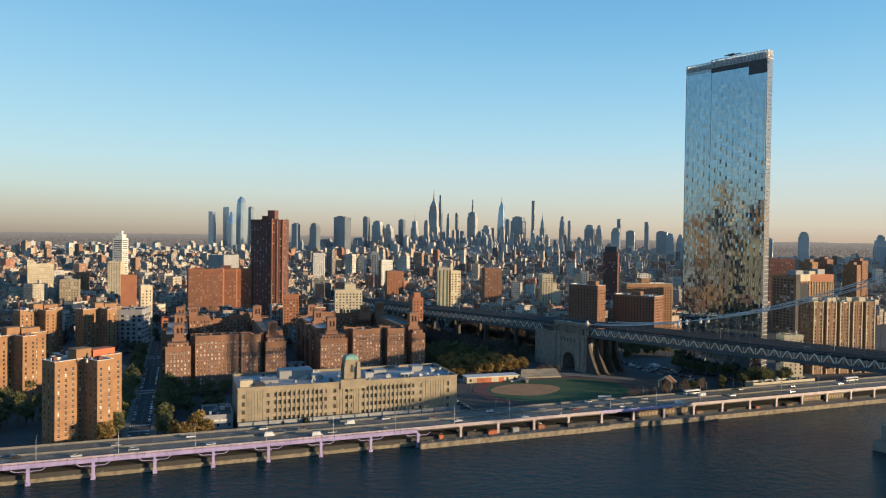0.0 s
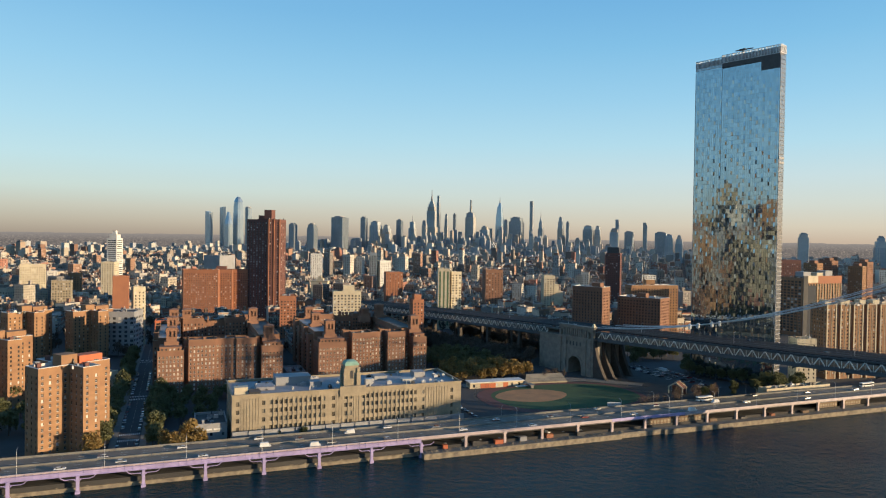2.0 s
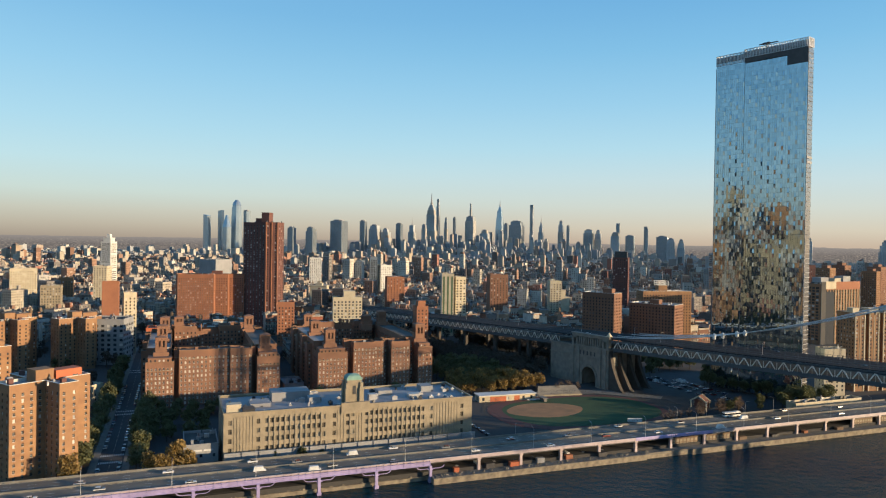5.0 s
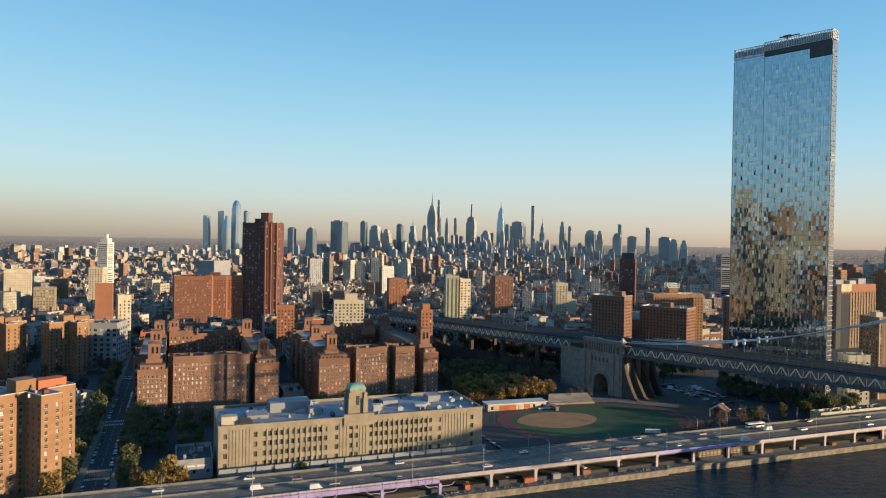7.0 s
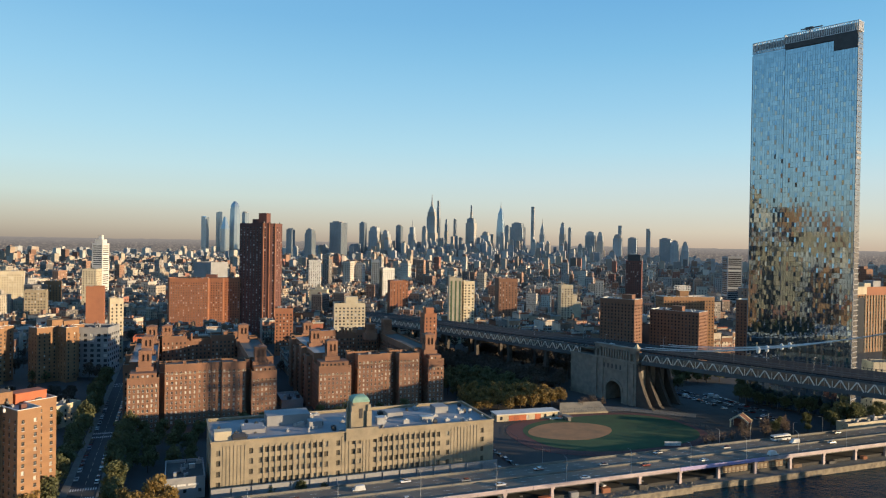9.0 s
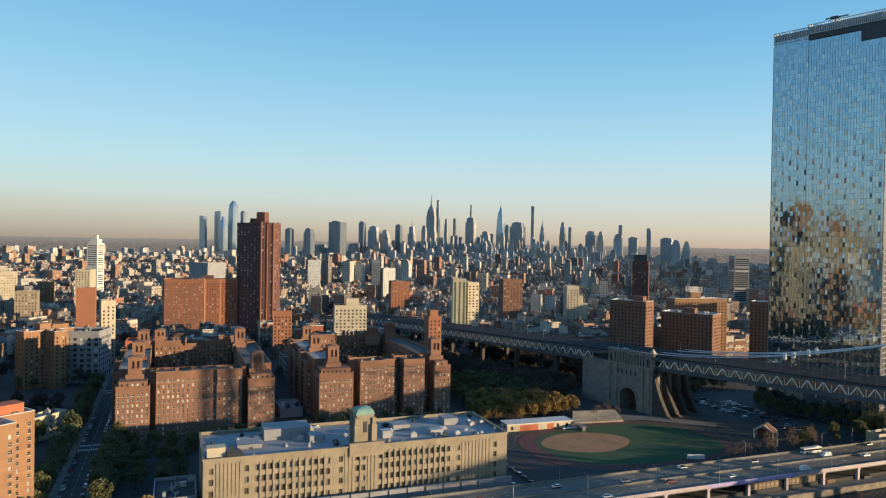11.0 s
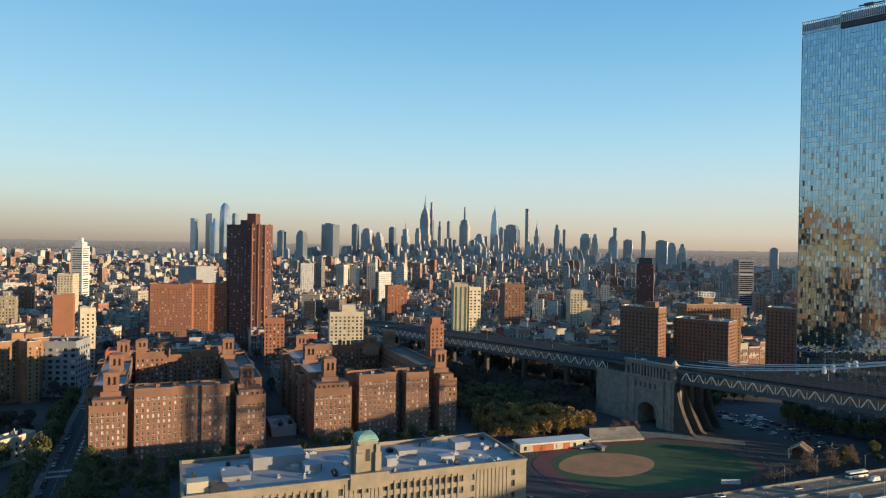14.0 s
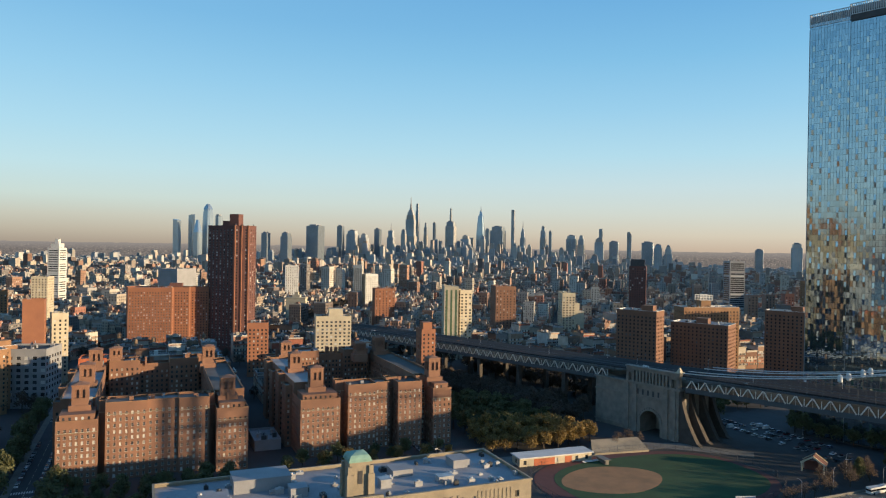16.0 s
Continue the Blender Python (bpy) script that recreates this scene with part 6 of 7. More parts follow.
# ---------- trees ----------
def tree_mesh(seed, leaf, h, spread_r, dense, thin=False):
    r = random.Random(seed)
    tr = MB()
    tr.cyl(0, 0, -0.3, h * 0.4, 0.32, 7, 0.2)
    tips = []
    for i in range(7):
        a = i * 2.4 + r.uniform(-0.4, 0.4)
        z0 = h * r.uniform(0.25, 0.42)
        z1 = h * r.uniform(0.55, 0.9)
        k = spread_r * r.uniform(0.35, 0.75)
        tip = (k * math.cos(a), k * math.sin(a), z1)
        tr.beam((0, 0, z0), (tip[0] * 0.5, tip[1] * 0.5, (z0 + z1) / 2), 0.2)
        tr.beam((tip[0] * 0.5, tip[1] * 0.5, (z0 + z1) / 2), tip, 0.12)
        tips.append(tip)
    tips.append((0, 0, h * 0.92))
    cr = MB()
    clumps = [(*[0.62 * spread_r * q for q in (math.cos(i * 2.4), math.sin(i * 2.4))], h * r.uniform(0.38, 0.7), r.uniform(0.36, 0.52) * spread_r) for i in range(8)]
    clumps += [(x, y, z, 0.38 * spread_r) for x, y, z in tips]
    clumps += [(0, 0, h * 0.55, 0.6 * spread_r), (0, 0, h * 0.8, 0.45 * spread_r)]
    for i in range(dense):
        x, y, z, rad = clumps[r.randrange(len(clumps))]
        d = Vector((r.gauss(0, 1), r.gauss(0, 1), r.gauss(0, 0.85)))
        d = d.normalized() * rad * r.random() ** (0.4 if not thin else 0.7)
        c = Vector((x, y, z)) + d
        c.z = max(h * 0.16, c.z)
        s = r.uniform(0.3, 0.72) * (0.4 if thin else 1.0)
        n1 = Vector((r.gauss(0, 1), r.gauss(0, 1), r.gauss(0, 1) + 0.3)).normalized()
        a1 = n1.orthogonal().normalized() * s
        b1 = n1.cross(a1)
        cr.face(*[tuple(c + p) for p in (-a1, b1 * 0.8, a1, -b1 * 0.7)])
    return tr.data("trunk", [BARK]), cr.data("crown", [leaf])


def make_tree(meshes, name, label, m, group):
    root = thing(name, m, label, "tree", group)
    part("trunk", meshes[0], None, root)
    part("crown", meshes[1], None, root)
    return root


GREEN_T = [make_tree(tree_mesh(k, LEAF_GREEN, 11.5 + k, 4.8, 1100), "tree", "dark green leafy street tree", GRID @ pose(-120 - 9 * k, 470, STREET), "street trees") for k in range(3)]
GOLD_T = [make_tree(tree_mesh(20 + k, LEAF_GOLD, 11 + k, 4.4, 900), "tree", "golden autumn tree in a park", GRID @ pose(225 + 9 * k, 505, STREET), "autumn trees") for k in range(3)]
BARE_T = [make_tree(tree_mesh(40 + k, LEAF_BARE, 8 + k, 3.2, 420, True), "tree", "small half-bare brown tree", GRID @ pose(280 + 7 * k, 500, STREET), "half-bare trees") for k in range(2)]


def grove(name, label, kinds, spots, lo=0.85, hi=1.25):
    """Many trees joined into one stretch of woodland."""
    tr, cr = MB(), MB()
    for u, v in spots:
        t = kinds[rng.randrange(len(kinds))]
        s = rng.uniform(lo, hi)
        m = GRID @ pose(u + rng.uniform(-2, 2), v + rng.uniform(-2, 2), STREET, 0, 0, rng.uniform(0, 360)) @ Matrix.Diagonal((s, s, s, 1))
        for child, mb in zip(t.children, (tr, cr)):
            me = child.data
            mb.mesh_faces([tuple(m @ p.co) for p in me.vertices], [tuple(f.vertices) for f in me.polygons])
    root = thing(name, pose(0, 0, 0), label, "trees")
    root["kind"] = "stuff"
    tagged(part("trunks", tr, BARK, root), kind="stuff")
    tagged(part("crowns", cr, kinds[0].children[1].data.materials[0], root), kind="stuff")


def plant(kinds, spots, zs=STREET, lo=0.8, hi=1.2):
    for u, v in spots:
        s = rng.uniform(lo, hi)
        t = kinds[rng.randrange(len(kinds))]
        c = copy_thing(t, GRID @ pose(u + rng.uniform(-1.5, 1.5), v + rng.uniform(-1.5, 1.5), zs, 0, 0, rng.uniform(0, 360)))
        c.scale = (s, s, s * rng.uniform(0.9, 1.1))


plant(GOLD_T, [(205 + 8 * i, 511 + 9 * j) for i in range(9) for j in range(4) if not (i > 7 and j > 1)])
plant(GREEN_T, [(206 + 10 * i, 552 + 12 * j) for i in range(7) for j in range(6) if i < 6.5 - j * 0.4])
plant(BARE_T, [(275 + 6 * i, 497 + 2 * (i % 2)) for i in range(4)] + [(326 + 5 * i, 404 + 5 * (i % 3)) for i in range(9)] + [(292 + 7 * i, 399) for i in range(5)])
plant(GREEN_T, [(-4 + 9 * i, 498 + 8 * j) for i in range(9) for j in range(3)] + [(1 + 9 * i, 448 + 9 * j) for i in range(4) for j in range(5)], STREET, 0.55, 0.85)
plant(GREEN_T, [(-27, 405 + 11 * i) for i in range(26)] + [(-4, 402 + 10 * i) for i in range(13)])
plant(GREEN_T, [(-44 - 11 * i, 436 + 13 * j) for i in range(8) for j in range(9) if rng.random() < 0.6])
plant(GOLD_T, [(-31, 394), (-33, 402), (6, 392), (13, 394), (2, 396), (20, 392)])
plant(GREEN_T, [(96 + 9 * i, 515 + 7 * (i % 2)) for i in range(10)], STREET, 0.5, 0.8)
plant(GOLD_T, [(112 + 14 * i, 514) for i in range(6)], STREET, 0.5, 0.8)
plant(GREEN_T, [(60 + 11 * i, 397) for i in range(3)], STREET, 0.4, 0.55)
plant(GREEN_T, [(352 + 8 * i, 408 + 6 * (i % 3)) for i in range(7)], STREET, 0.4, 0.7)
plant(GREEN_T, [(404 + 11 * i, 545 + 12 * j) for i in range(4) for j in range(3)] + [(396 + 3.4 * i, 474 - 8 * i) for i in range(8)] + [(399 + 8 * i, 486 + 3.4 * i) for i in range(5)] + [(400 + 9 * i, 410 + 4 * (i % 2)) for i in range(6)])
plant(GREEN_T, [(352 + 10 * i, 530 + 9 * (i % 3)) for i in range(5)] + [(440 + 9 * i, 500 + 8 * (i % 3)) for i in range(3)])
along = []
for i in range(22):
    for j in range(4):
        s_, n_ = -62 - 8.5 * i, -7 - 9.5 * j
        x, y, _ = bpt(s_, n_, 0)
        u_, v_ = x * CG + y * SG, -x * SG + y * CG
        if (u_ > 200 or v_ > 668) and not (v_ > 690 and n_ < -30):
            along.append((u_, v_))
for i in range(22):
    for j in range(5):
        x, y, _ = bpt(-62 - 8.5 * i, BWID + 7 + 9 * j, 0)
        along.append((x * CG + y * SG, -x * SG + y * CG))
grove("woodland", "dark green trees along the bridge approach", GREEN_T, along)


grove("estate_trees", "dark green trees on the lawns between housing towers", GREEN_T, [(-130 - 13 * i, 440 + 15 * j) for i in range(8) for j in range(14)] + [(-44 - 12 * i, 556 + 14 * j) for i in range(7) for j in range(6)], 0.6, 1.0)

small = [make_tree(tree_mesh(60 + k, LEAF_GREEN, 9 + k, 3.6, 260), "tree", "small olive street tree between houses", GRID @ pose(-70 - 9 * k, 690, STREET), "street trees") for k in range(2)]
trng = random.Random(23)
grove("street_trees", "olive trees in the streets and yards between the houses", small,
      [(trng.uniform(-120, 460), trng.uniform(670, 900)) for _ in range(150)] + [(-34 - 2 * (k % 2), 690 + 8 * k) for k in range(24)], 0.8, 1.5)


park = []
for i in range(46):
    for k in range(4):
        y = 1190 + 9 * i
        x = -230 + 11 * k + (y - 1200) * 0.125
        park.append((x * CG + y * SG, -x * SG + y * CG))
grove("park_trees", "olive green trees of a narrow city park", small, park, 1.1, 1.7)


# ---------- tenement blocks ----------
def water_tank(root, x, y, z):
    t = MB()
    t.cyl(x, y, z + 3.0, z + 6.2, 1.7, 10)
    t.cyl(x, y, z + 6.2, z + 7.5, 1.8, 10, 0.1)
    tank = part("water_tank", t, WOOD_TANK, root, "wooden roof water tank")
    l = MB()
    for sx in (-1, 1):
        for sy in (-1, 1):
            l.box(x + sx * 1.1 - 0.12, y + sy * 1.1 - 0.12, z, x + sx * 1.1 + 0.12, y + sy * 1.1 + 0.12, z + 3)
    l.box(x - 1.4, y - 1.4, z + 2.8, x + 1.4, y + 1.4, z + 3.0)
    part("tank_stand", l, METAL_DARK, tank)


def tenement(seed):
    r = random.Random(seed)
    w, d, h = r.uniform(8, 16), r.uniform(17, 23), r.choice((14, 16.5, 17, 19.5, 20, 22.5))
    root = thing("tenement", pose(0, 5000, 0), "old walk-up tenement with rows of sash windows and a flat roof", "tenement", "tenement houses")
    wb, pn = MB(), MB()
    p = rect(-w / 2, 0, w / 2, d)
    rows = [3.8 + 3.05 * k for k in range(int((h - 4.5) / 3.05))]
    for i in range(4):
        a, b = p[i], p[(i + 1) % 4]
        ln = math.hypot(b[0] - a[0], b[1] - a[1])
        cols = spread(ln, 2.4, 1.4) if i in (0, 2) else (spread(ln, 4.5, 3) if i == 1 else [])
        for hole in wb.wall(a, b, 0, h + 0.9, cols, rows, 1.0, 1.75, 0.18):
            pn.pane(hole, 1.0, 1.75)
    part("wall", wb, TENEMENT, root)
    tagged(part("window_panes", pn, GLASS, root), kind="stuff")
    rf = MB()
    rf.face((-w / 2 + 0.2, 0.2, h), (w / 2 - 0.2, 0.2, h), (w / 2 - 0.2, d - 0.2, h), (-w / 2 + 0.2, d - 0.2, h))
    for q in ((-w / 2, 0, -w / 2 + 0.3, d), (w / 2 - 0.3, 0, w / 2, d), (-w / 2, 0, w / 2, 0.3), (-w / 2, d - 0.3, w / 2, d)):
        rf.box(q[0], q[1], h - 0.1, q[2], q[3], h + 0.95)
    for _ in range(6):
        cx, cy = r.uniform(-w / 2 + 0.8, w / 2 - 0.8), r.uniform(1, d - 1)
        rf.box(cx - 0.4, cy - 0.4, h, cx + 0.4, cy + 0.4, h + r.uniform(0.8, 2.4))
    part("roof", rf, ROOF_DARK, root)
    c = MB()
    c.box(-w / 2 - 0.2, -0.6, h + 0.2, w / 2 + 0.2, 0.1, h + 1.2)
    c.box(-w / 2 - 0.1, -0.35, h - 0.4, w / 2 + 0.1, 0.05, h + 0.2)
    part("cornice", c, TENEMENT, root)
    b = MB()
    x = r.uniform(-w / 4, w / 4)
    b.box(x - 1.4, d * 0.4, h, x + 1.4, d * 0.4 + 3.5, h + 2.7)
    part("roof_bulkhead", b, TENEMENT, root)
    if seed % 3 == 0:
        water_tank(root, -w / 4, d * 0.7, h)
    return root, w, d


KINDS = [tenement(k) for k in range(10)]

# things that keep the filling houses off: circles of x, y, radius
KEEP = [(-258, 896, 45), (-320, 885, 50), (-331, 690, 22), (-316, 712, 18), (-637, 1295, 30), (-511, 1025, 30), (-381, 1090, 40), (-163, 1288, 20), (-142, 1300, 26), (-105, 1092, 26),
        (-16, 866, 26), (43, 996, 26), (128, 1032, 24), (-125, 777, 26), (-47, 700, 16), (223, 1116, 26), (467, 1352, 32), (-300, 642, 30), (-274, 684, 28), (-186, 764, 20), (-314, 1512, 28),
        (125, 768, 36), (175, 770, 42), (190, 806, 46), (275, 790, 40), (312, 598, 45), (430, 865, 58), (262, 536, 22), (453, 1016, 34), (606, 1163, 45), (215, 590, 52), (-250, 1228, 26), (-236, 1180, 24), (-224, 1135, 22), (-214, 1095, 18), (-500, 878, 18), (-556, 1003, 16), (-690, 1120, 28)]


def is_free(x, y, rad):
    for a, b, k in KEEP:
        if (x - a) ** 2 + (y - b) ** 2 < (k + rad) ** 2:
            return False
    u, v = x * CG + y * SG, -x * SG + y * CG
    if v < 668:
        return False
    if 1180 < y < 1610 and abs(x + 212 - (y - 1200) * 0.125) < 20 + rad:
        return False
    if -30 - rad < u < -6 + rad and v < 905:
        return False
    if -240 < u < -30 and v < 770:
        return False
    # the bridge and the open ground beside it
    s = (x - BP.x) * BD.x + (y - BP.y) * BD.y
    n = (x - BP.x) * BN.x + (y - BP.y) * BN.y
    if -430 < s < 400 and -14 - rad < n < BWID + (52 if s > -250 else 8) + rad:
        return False
    if s > -150 and n < 0 or s > -60:
        return n > 120 and s < 60 or n > 260
    return True


def in_view(x, y, margin=0.06):
    dx, dy = x + 10, y - 40
    return dy > 0 and abs(dx / dy) < math.tan(radians(32.5)) + margin


# ---------- named skyline ----------
def octagon(w, d, chamfer):
    a, b, c = w / 2, d / 2, min(w, d) * chamfer
    return [(-a + c, -b), (a - c, -b), (a, -b + c), (a, b - c), (a - c, b), (-a + c, b), (-a, b - c), (-a, -b + c)]


def needle(label, x, y, w, z, mt, tiers=(), spire=0.0, d=None, chamfer=0.02, lean=0.0, turn=-18, plant=True, relief=None):
    """A skyscraper: tiers (share of the width at the foot and at the top, share of the height), plant on the roof, a spire;
    lean: how far one edge of the top is cut down, as a share of the height."""
    root = thing("skyscraper", pose(x, y, STREET, 0, 0, turn), label, "skyscraper", "distant skyscrapers")
    b = MB()
    d = d or w
    tiers = tiers or ((1.0, 1.0, 1.0),)
    z0 = 0.0
    for lo, hi, top in tiers:
        b.prism(octagon(w * lo, d * lo, chamfer), z0, z * top, True, octagon(w * hi, d * hi, chamfer))
        z0 = z * top
    if lean:
        b.v = [(p[0], p[1], p[2] - z * lean * (p[0] / w + 0.5)) if p[2] > z * 0.995 else p for p in b.v]
    part("shaft", b, mt, root)
    end = tiers[-1][1]
    if plant and not lean and not spire and end > 0.3:
        k = MB()
        k.box(-w * end * 0.32, -d * end * 0.3, z, w * end * 0.2, d * end * 0.34, z + 7)
        k.box(w * end * 0.05, -d * end * 0.2, z, w * end * 0.38, d * end * 0.1, z + 4)
        part("plant_room", k, GREY_WALL, root)
    if spire:
        s = MB()
        s.cyl(0, 0, z, z + spire * 0.35, w * 0.1, 8, w * 0.06)
        s.cyl(0, 0, z + spire * 0.35, z + spire, w * 0.045, 6, w * 0.012)
        part("spire", s, GREY_WALL, root)
    # upright piers on the broad faces
    pr = MB()
    lo, hi, top = tiers[0]
    if lo == hi and chamfer < 0.1:
        n = max(3, int(w * lo / 7))
        for i in range(n):
            t = -w * lo / 2 + w * lo * (i + 0.5) / n
            pr.box(t - 1.1, -d * lo / 2 - 0.5, 0, t + 1.1, -d * lo / 2 + 0.2, z * top)
        n = max(3, int(d * lo / 7))
        for i in range(n):
            t = -d * lo / 2 + d * lo * (i + 0.5) / n
            for e in (-1, 1):
                pr.box(e * w * lo / 2 - 0.5, t - 1.1, 0, e * w * lo / 2 + 0.5, t + 1.1, z * top)
        tagged(part("wall_relief", pr, relief or mt, root), kind="stuff")
    return root


def step(*pairs):
    return tuple((a, a, b) for a, b in pairs)


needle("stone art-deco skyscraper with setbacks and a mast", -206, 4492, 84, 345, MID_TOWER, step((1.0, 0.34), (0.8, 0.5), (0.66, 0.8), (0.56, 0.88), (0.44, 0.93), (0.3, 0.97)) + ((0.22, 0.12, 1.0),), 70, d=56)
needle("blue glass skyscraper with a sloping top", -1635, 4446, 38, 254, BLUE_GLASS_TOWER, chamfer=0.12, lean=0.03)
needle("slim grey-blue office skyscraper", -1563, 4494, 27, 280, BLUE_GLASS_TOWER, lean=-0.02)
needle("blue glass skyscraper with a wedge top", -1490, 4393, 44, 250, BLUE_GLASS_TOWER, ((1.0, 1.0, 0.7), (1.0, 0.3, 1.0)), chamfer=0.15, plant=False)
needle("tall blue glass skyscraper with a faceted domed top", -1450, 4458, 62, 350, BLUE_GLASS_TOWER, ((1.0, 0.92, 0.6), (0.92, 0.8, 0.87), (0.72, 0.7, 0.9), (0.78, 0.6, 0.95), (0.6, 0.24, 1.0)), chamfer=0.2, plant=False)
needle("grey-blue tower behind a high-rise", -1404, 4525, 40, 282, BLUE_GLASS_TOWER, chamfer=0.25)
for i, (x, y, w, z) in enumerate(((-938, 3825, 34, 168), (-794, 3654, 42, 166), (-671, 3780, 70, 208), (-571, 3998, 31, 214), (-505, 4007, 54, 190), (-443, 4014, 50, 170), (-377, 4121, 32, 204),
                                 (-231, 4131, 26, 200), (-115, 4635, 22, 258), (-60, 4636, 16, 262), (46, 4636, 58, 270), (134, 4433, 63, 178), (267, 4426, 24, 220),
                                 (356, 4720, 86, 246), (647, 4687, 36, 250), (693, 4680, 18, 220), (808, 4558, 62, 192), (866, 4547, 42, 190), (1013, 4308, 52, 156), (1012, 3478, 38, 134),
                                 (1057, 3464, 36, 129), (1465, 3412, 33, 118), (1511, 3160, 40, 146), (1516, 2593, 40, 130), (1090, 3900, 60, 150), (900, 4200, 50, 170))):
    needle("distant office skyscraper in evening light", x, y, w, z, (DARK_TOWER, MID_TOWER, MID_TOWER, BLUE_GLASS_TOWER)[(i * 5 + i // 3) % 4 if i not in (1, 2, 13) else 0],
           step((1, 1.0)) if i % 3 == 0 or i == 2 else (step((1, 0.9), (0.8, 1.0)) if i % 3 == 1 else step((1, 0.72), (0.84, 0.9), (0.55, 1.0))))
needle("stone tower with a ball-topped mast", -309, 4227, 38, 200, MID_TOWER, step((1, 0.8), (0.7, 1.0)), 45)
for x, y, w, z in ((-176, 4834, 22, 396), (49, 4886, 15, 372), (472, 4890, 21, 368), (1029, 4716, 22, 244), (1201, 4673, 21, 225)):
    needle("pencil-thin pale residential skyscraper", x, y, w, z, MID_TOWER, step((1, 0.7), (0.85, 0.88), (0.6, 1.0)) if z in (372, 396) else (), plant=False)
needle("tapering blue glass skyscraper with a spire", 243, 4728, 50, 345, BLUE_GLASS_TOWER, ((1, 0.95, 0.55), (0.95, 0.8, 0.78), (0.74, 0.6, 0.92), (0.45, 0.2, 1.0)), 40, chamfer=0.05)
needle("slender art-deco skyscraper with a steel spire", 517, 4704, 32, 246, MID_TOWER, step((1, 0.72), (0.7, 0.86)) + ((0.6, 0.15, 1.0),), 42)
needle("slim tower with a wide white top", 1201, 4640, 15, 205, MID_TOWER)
# sunlit towers further along the shore, which the glass tower mirrors
for i in range(44):
    a = radians(186 + 26 * (i + rng.uniform(-0.4, 0.4)) / 44)
    k = 690 + 190 * (i % 3) / 2 + rng.uniform(-30, 30)
    x, y = 200 + k * math.cos(a), 570 + k * math.sin(a)
    if -x * SG + y * CG < 400:
        continue
    tallest = 12 < i < 24 and i % 3 == 2
    needle("downtown tower of stone and brick in low sunlight", x, y, rng.uniform(28, 44), rng.uniform(170, 225) if tallest else rng.uniform(75, 120) + 25 * (i % 3),
           (LIMESTONE, GREY_WALL, MID_TOWER, BRICK, GREY_WALL, LIMESTONE, BRICK_PROJECT)[i * 3 % 7], step((1, 0.75), (0.78, 1.0)), turn=22, relief=GLASS_DARK)

# ---------- filling houses, near ones as things, the far city joined ----------
near, far_boxes = [], []
frng = random.Random(11)


def fill(v0, v1, cu, cv, street_u, street_v, gap, turn=TURN):
    cg, sg = math.cos(radians(turn)), math.sin(radians(turn))
    u_span = int(v1 * 1.25)
    v = v0
    row = 0
    while v < v1:
        u = -u_span
        col = 0
        while u < u_span:
            a, b = u + cu / 2, v + cv / 2
            x, y = a * cg - b * sg, a * sg + b * cg
            if in_view(x, y) and frng.random() > gap:
                yield u, v, x, y
            u += cu
            col += 1
            if col % street_u == 0:
                u += 14
        v += cv
        row += 1
        if row % street_v == 0:
            v += 15


for u, v, x, y in fill(668, 885, 14.5, 22.5, 6, 2, 0.06):
    if is_free(x, y, 9):
        near.append((math.hypot(x, y - 100), x, y, TURN))
for u, v, x, y in fill(640, 1750, 15, 23, 6, 2, 0.06, -12):
    if is_free(x, y, 9) and -x * SG + y * CG > 905 and y < 1600:
        near.append((math.hypot(x, y - 100), x, y, -12))
near.sort()
used = set()
for i, (_, x, y, turn) in enumerate(near):
    if i < 240:
        root, w, d = KINDS[frng.randrange(len(KINDS))]
        m = pose(x, y, STREET, 0, 0, turn + frng.choice((0, 0, 180, 0)))
        off = m @ Matrix.Translation((0, -11, 0))
        if root.name not in used:
            used.add(root.name)
            root.matrix_basis = off
        else:
            c = copy_thing(root, off)
            c.scale = (13.6 / w, 1, frng.uniform(0.85, 1.15))
for root, w, d in KINDS:
    if root.name in used:
        root.scale = (13.6 / w, 1, 1)


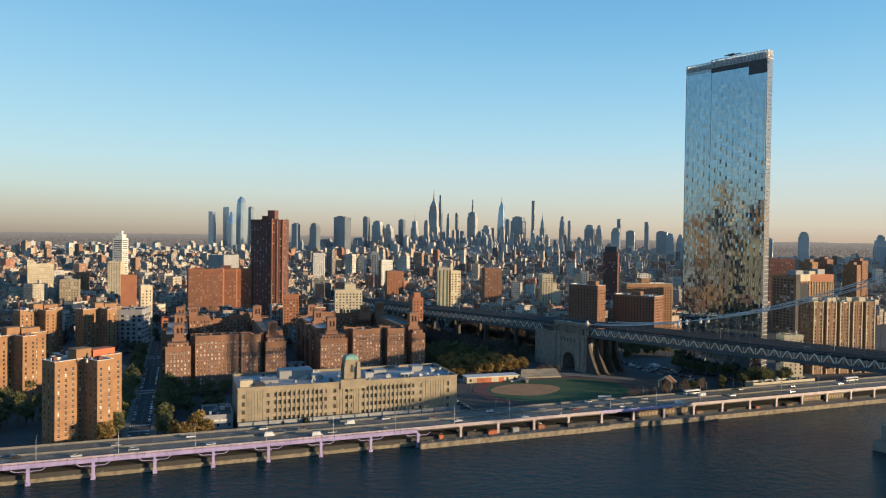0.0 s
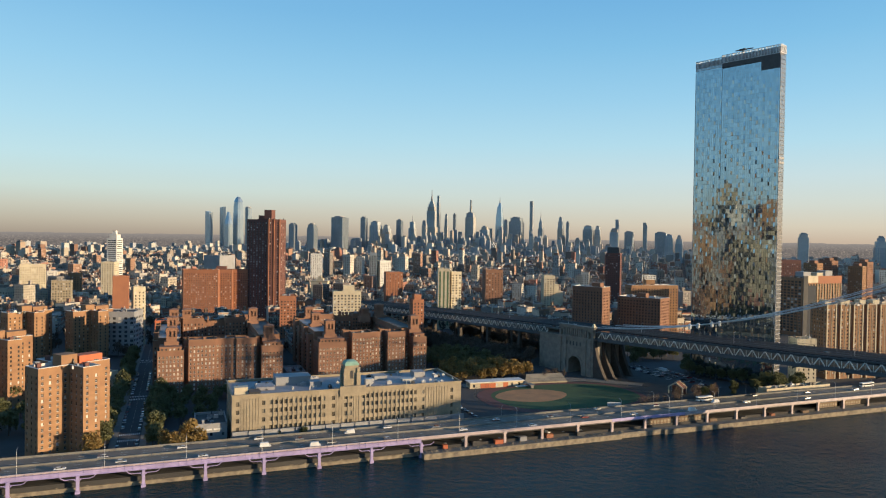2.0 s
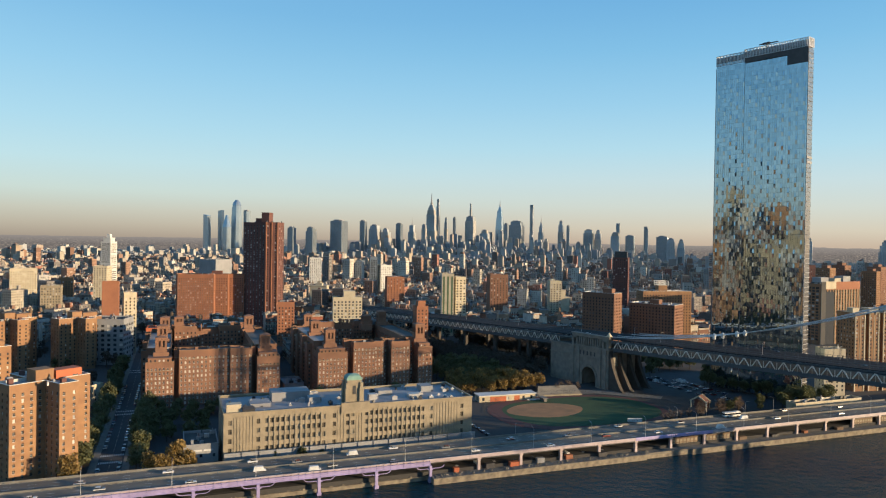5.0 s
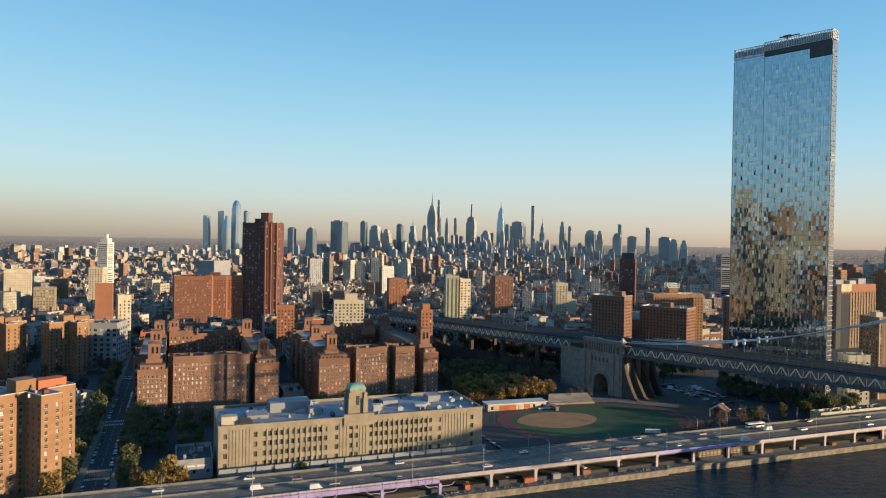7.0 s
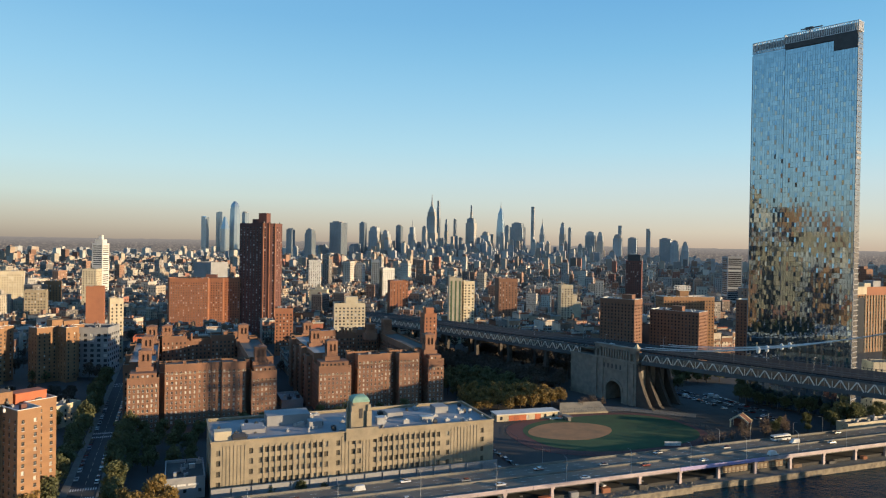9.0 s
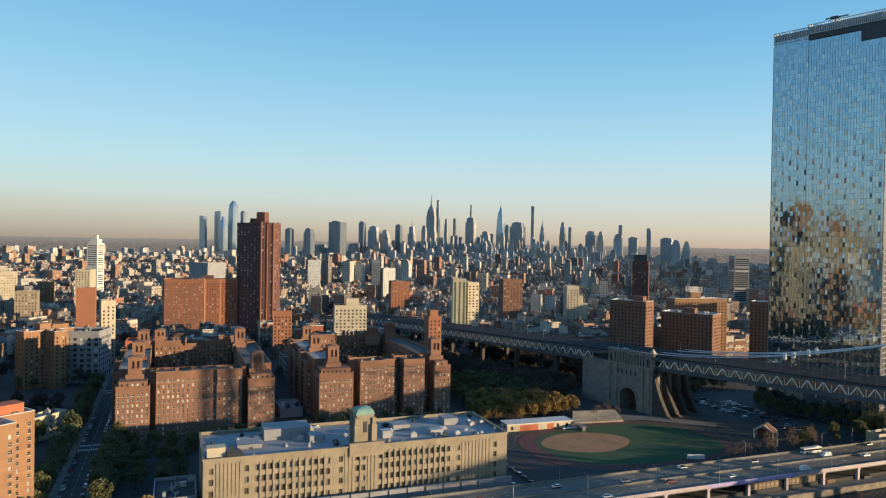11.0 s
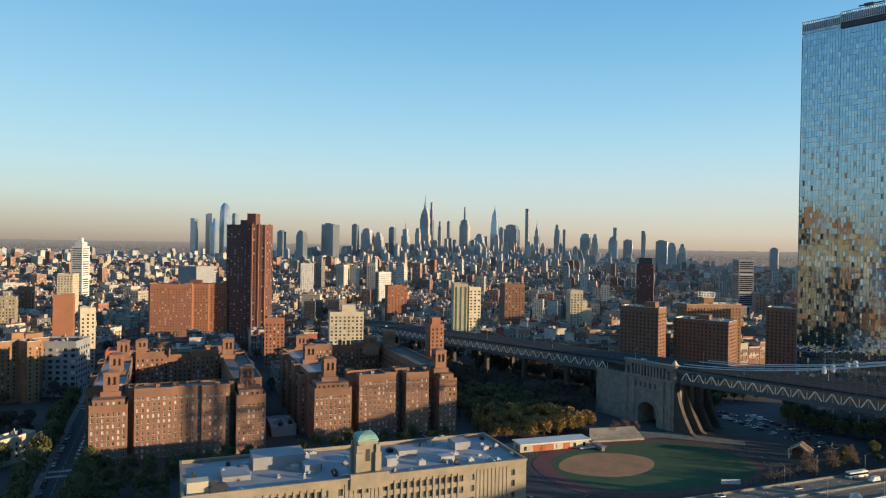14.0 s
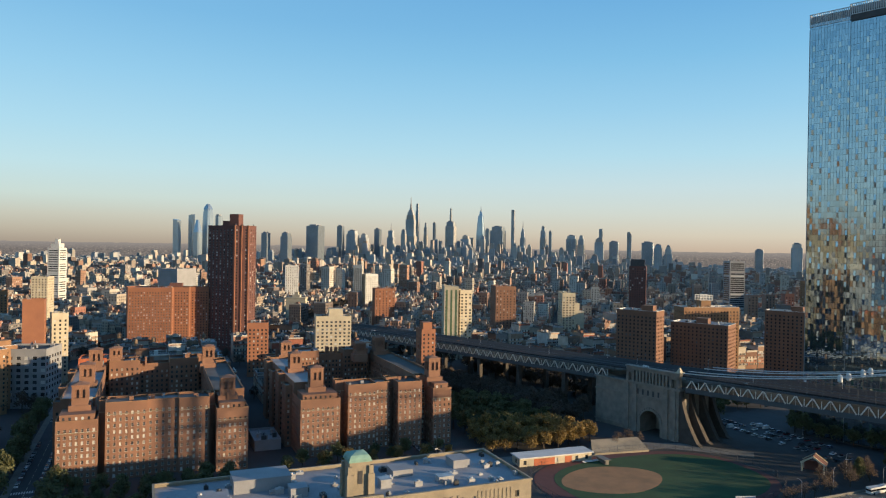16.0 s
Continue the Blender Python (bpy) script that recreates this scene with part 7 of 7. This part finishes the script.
def city_box(wall, roof, panes, x, y, w, d, h, turn, detail):
    c, s = math.cos(turn), math.sin(turn)

    def g(px, py, pz):
        return (x + px * c - py * s, y + px * s + py * c, STREET + pz)

    def block(x0, y0, z0, x1, y1, z1):
        p = [g(a, b, z) for z in (z0, z1) for a, b in ((x0, y0), (x1, y0), (x1, y1), (x0, y1))]
        wall.mesh_faces(p, [(0, 1, 5, 4), (1, 2, 6, 5), (2, 3, 7, 6), (3, 0, 4, 7)])
        roof.mesh_faces(p[4:], [(0, 1, 2, 3)])

    block(-w / 2, -d / 2, 0, w / 2, d / 2, h)
    if h > 60 and frng.random() < 0.45:
        block(-w * 0.38, -d * 0.38, h, w * 0.38, d * 0.38, h * 1.1)
        block(-w * 0.2, -d * 0.2, h * 1.1, w * 0.15, d * 0.2, h * 1.14)
    else:
        bx, by = frng.uniform(-w / 3, w / 4), frng.uniform(-d / 3, d / 4)
        k = frng.uniform(2, 4.5)
        block(bx, by, h, bx + k, by + k * 1.2, h + frng.uniform(2.5, 5))
        if detail:
            for _ in range(4 if detail > 1 else 2):
                bx, by, k = frng.uniform(-w * 0.45, w * 0.35), frng.uniform(-d * 0.45, d * 0.4), frng.uniform(0.5, 1.5)
                block(bx, by, h, bx + k, by + k * frng.uniform(0.7, 2.2), h + frng.uniform(0.8, 2.6))
            block(-w / 2, -d / 2, h, w / 2, -d / 2 + 0.5, h + 1.0)
            if frng.random() < 0.12:
                tx, ty = frng.uniform(-w / 4, w / 4), frng.uniform(-d / 4, d / 4)
                for lx in (-1, 1):
                    for ly in (-1, 1):
                        block(tx + lx - 0.15, ty + ly - 0.15, h, tx + lx + 0.15, ty + ly + 0.15, h + 3)
                ring = [g(tx + 1.6 * math.cos(0.785 * a), ty + 1.6 * math.sin(0.785 * a), h + 3) for a in range(8)]
                wall.mesh_faces(ring + [(p[0], p[1], p[2] + 3.4) for p in ring] + [g(tx, ty, h + 7.6)],
                                [(a, (a + 1) % 8, 8 + (a + 1) % 8, 8 + a) for a in range(8)] + [(8 + a, 8 + (a + 1) % 8, 16) for a in range(8)])
    if detail:
        for side in (0, 1):
            ln = w if side == 0 else d
            n = max(2, int(ln / (2.6 if detail > 1 else 4)))
            fl = int((h - 3) / (3.1 if detail > 1 else 4))
            hw, hh = (0.5, 0.85) if detail > 1 else (0.8, 1.0)
            for i in range(n):
                t = -ln / 2 + ln * (i + 0.5) / n
                for f in range(fl):
                    zc = 4.2 + (3.1 if detail > 1 else 4) * f
                    if side == 0:
                        panes.face(g(t - hw, -d / 2 - 0.06, zc - hh), g(t + hw, -d / 2 - 0.06, zc - hh), g(t + hw, -d / 2 - 0.06, zc + hh), g(t - hw, -d / 2 - 0.06, zc + hh))
                    else:
                        panes.face(g(w / 2 + 0.06, t - hw, zc - hh), g(w / 2 + 0.06, t + hw, zc - hh), g(w / 2 + 0.06, t + hw, zc + hh), g(w / 2 + 0.06, t - hw, zc + hh))


TR = radians(TURN)
wall, roof, panes, midtown = MB(), MB(), MB(), MB()
for i, (k, x, y, turn) in enumerate(near):
    if i >= 240:
        q = frng.random()
        h = frng.uniform(11, 21) if q < 0.92 else (frng.uniform(21, 32) if q < 0.985 else frng.uniform(32, 50))
        lots = (13.8,) if q > 0.86 else frng.choice(((6.9, 6.9), (8.3, 5.5), (13.8,), (5.2, 8.6), (4.6, 4.6, 4.6)))
        c, sn, at = math.cos(radians(turn)), math.sin(radians(turn)), -6.9
        for w in lots:
            dx, dy = at + w / 2, frng.uniform(-1.5, 1.5)
            at += w
            city_box(wall, roof, panes, x + dx * c - dy * sn, y + dx * sn + dy * c, w, frng.uniform(15, 20) if q < 0.9 else 24, max(9, h + frng.choice((-3, 0, 0, 3, 4.5))), radians(turn), 2 if k < 1100 else 1)
for u, v, x, y in fill(1300, 2950, 19, 22, 5, 2, 0.08, -17):
    if is_free(x, y, 12) and y >= 1600 and y < 2750:
        q = frng.random()
        side = x / y
        tallness = 1.0 if side > -0.25 else 0.75
        h = (frng.uniform(12, 25) if q < 0.88 else (frng.uniform(25, 42) if q < 0.975 else frng.uniform(42, 72))) * tallness
        city_box(wall, roof, panes, x, y, frng.uniform(11, 19), frng.uniform(14, 22), h, radians(-17), 1 if y < 2300 else 0)
for u, v, x, y in fill(2300, 5600, 29, 32, 4, 2, 0.1, -17):
    if y < 2750 or math.hypot(x, y) > 4700:
        continue
    side = x / y
    q = frng.random()
    core = max(0.0, 1 - abs(side - 0.02) / 0.32) * min(1.0, max(0.0, (y - 3500) / 500))
    h = frng.uniform(13, 30) + core * (frng.uniform(8, 60) if q < 0.8 else frng.uniform(55, 120)) + (frng.uniform(14, 38) if q > 0.94 else 0)
    if side > 0.34:
        h *= 0.6
    city_box(wall if y < 3300 else midtown, roof, panes, x, y, frng.uniform(14, 30), frng.uniform(15, 30), h, radians(-17), 0)
office, office_roof = MB(), MB()
for i in range(420):
    x, y = frng.uniform(-1300, -430), frng.uniform(-100, 620)
    v = -x * SG + y * CG
    if v > 395 and not in_view(x, y, 0.12):
        city_box(office, office_roof, panes, x, y, frng.uniform(13, 26), frng.uniform(13, 26), frng.uniform(16, 62), TR, 1)
tagged(part("midtown_blocks", midtown, SKYLINE_WALL), "grey and cream high-rise blocks of the distant centre", "city", kind="stuff")
tagged(part("distant_houses", wall, FAR_WALL), "dense mass of brick and stone houses reaching to the horizon", "city", kind="stuff")
tagged(part("distant_offices", office, FAR_WALL), "grey office blocks further along the shore", "offices", kind="stuff")
tagged(part("office_roofs", office_roof, ROOF_DARK), "flat roofs of the office blocks", "roofs", kind="stuff")
tagged(part("distant_roofs", roof, ROOF_DARK), "flat grey and dark roofs of the distant city", "roofs", kind="stuff")
tagged(part("distant_windows", panes, GLASS), "windows of the distant houses", "windows", kind="stuff")
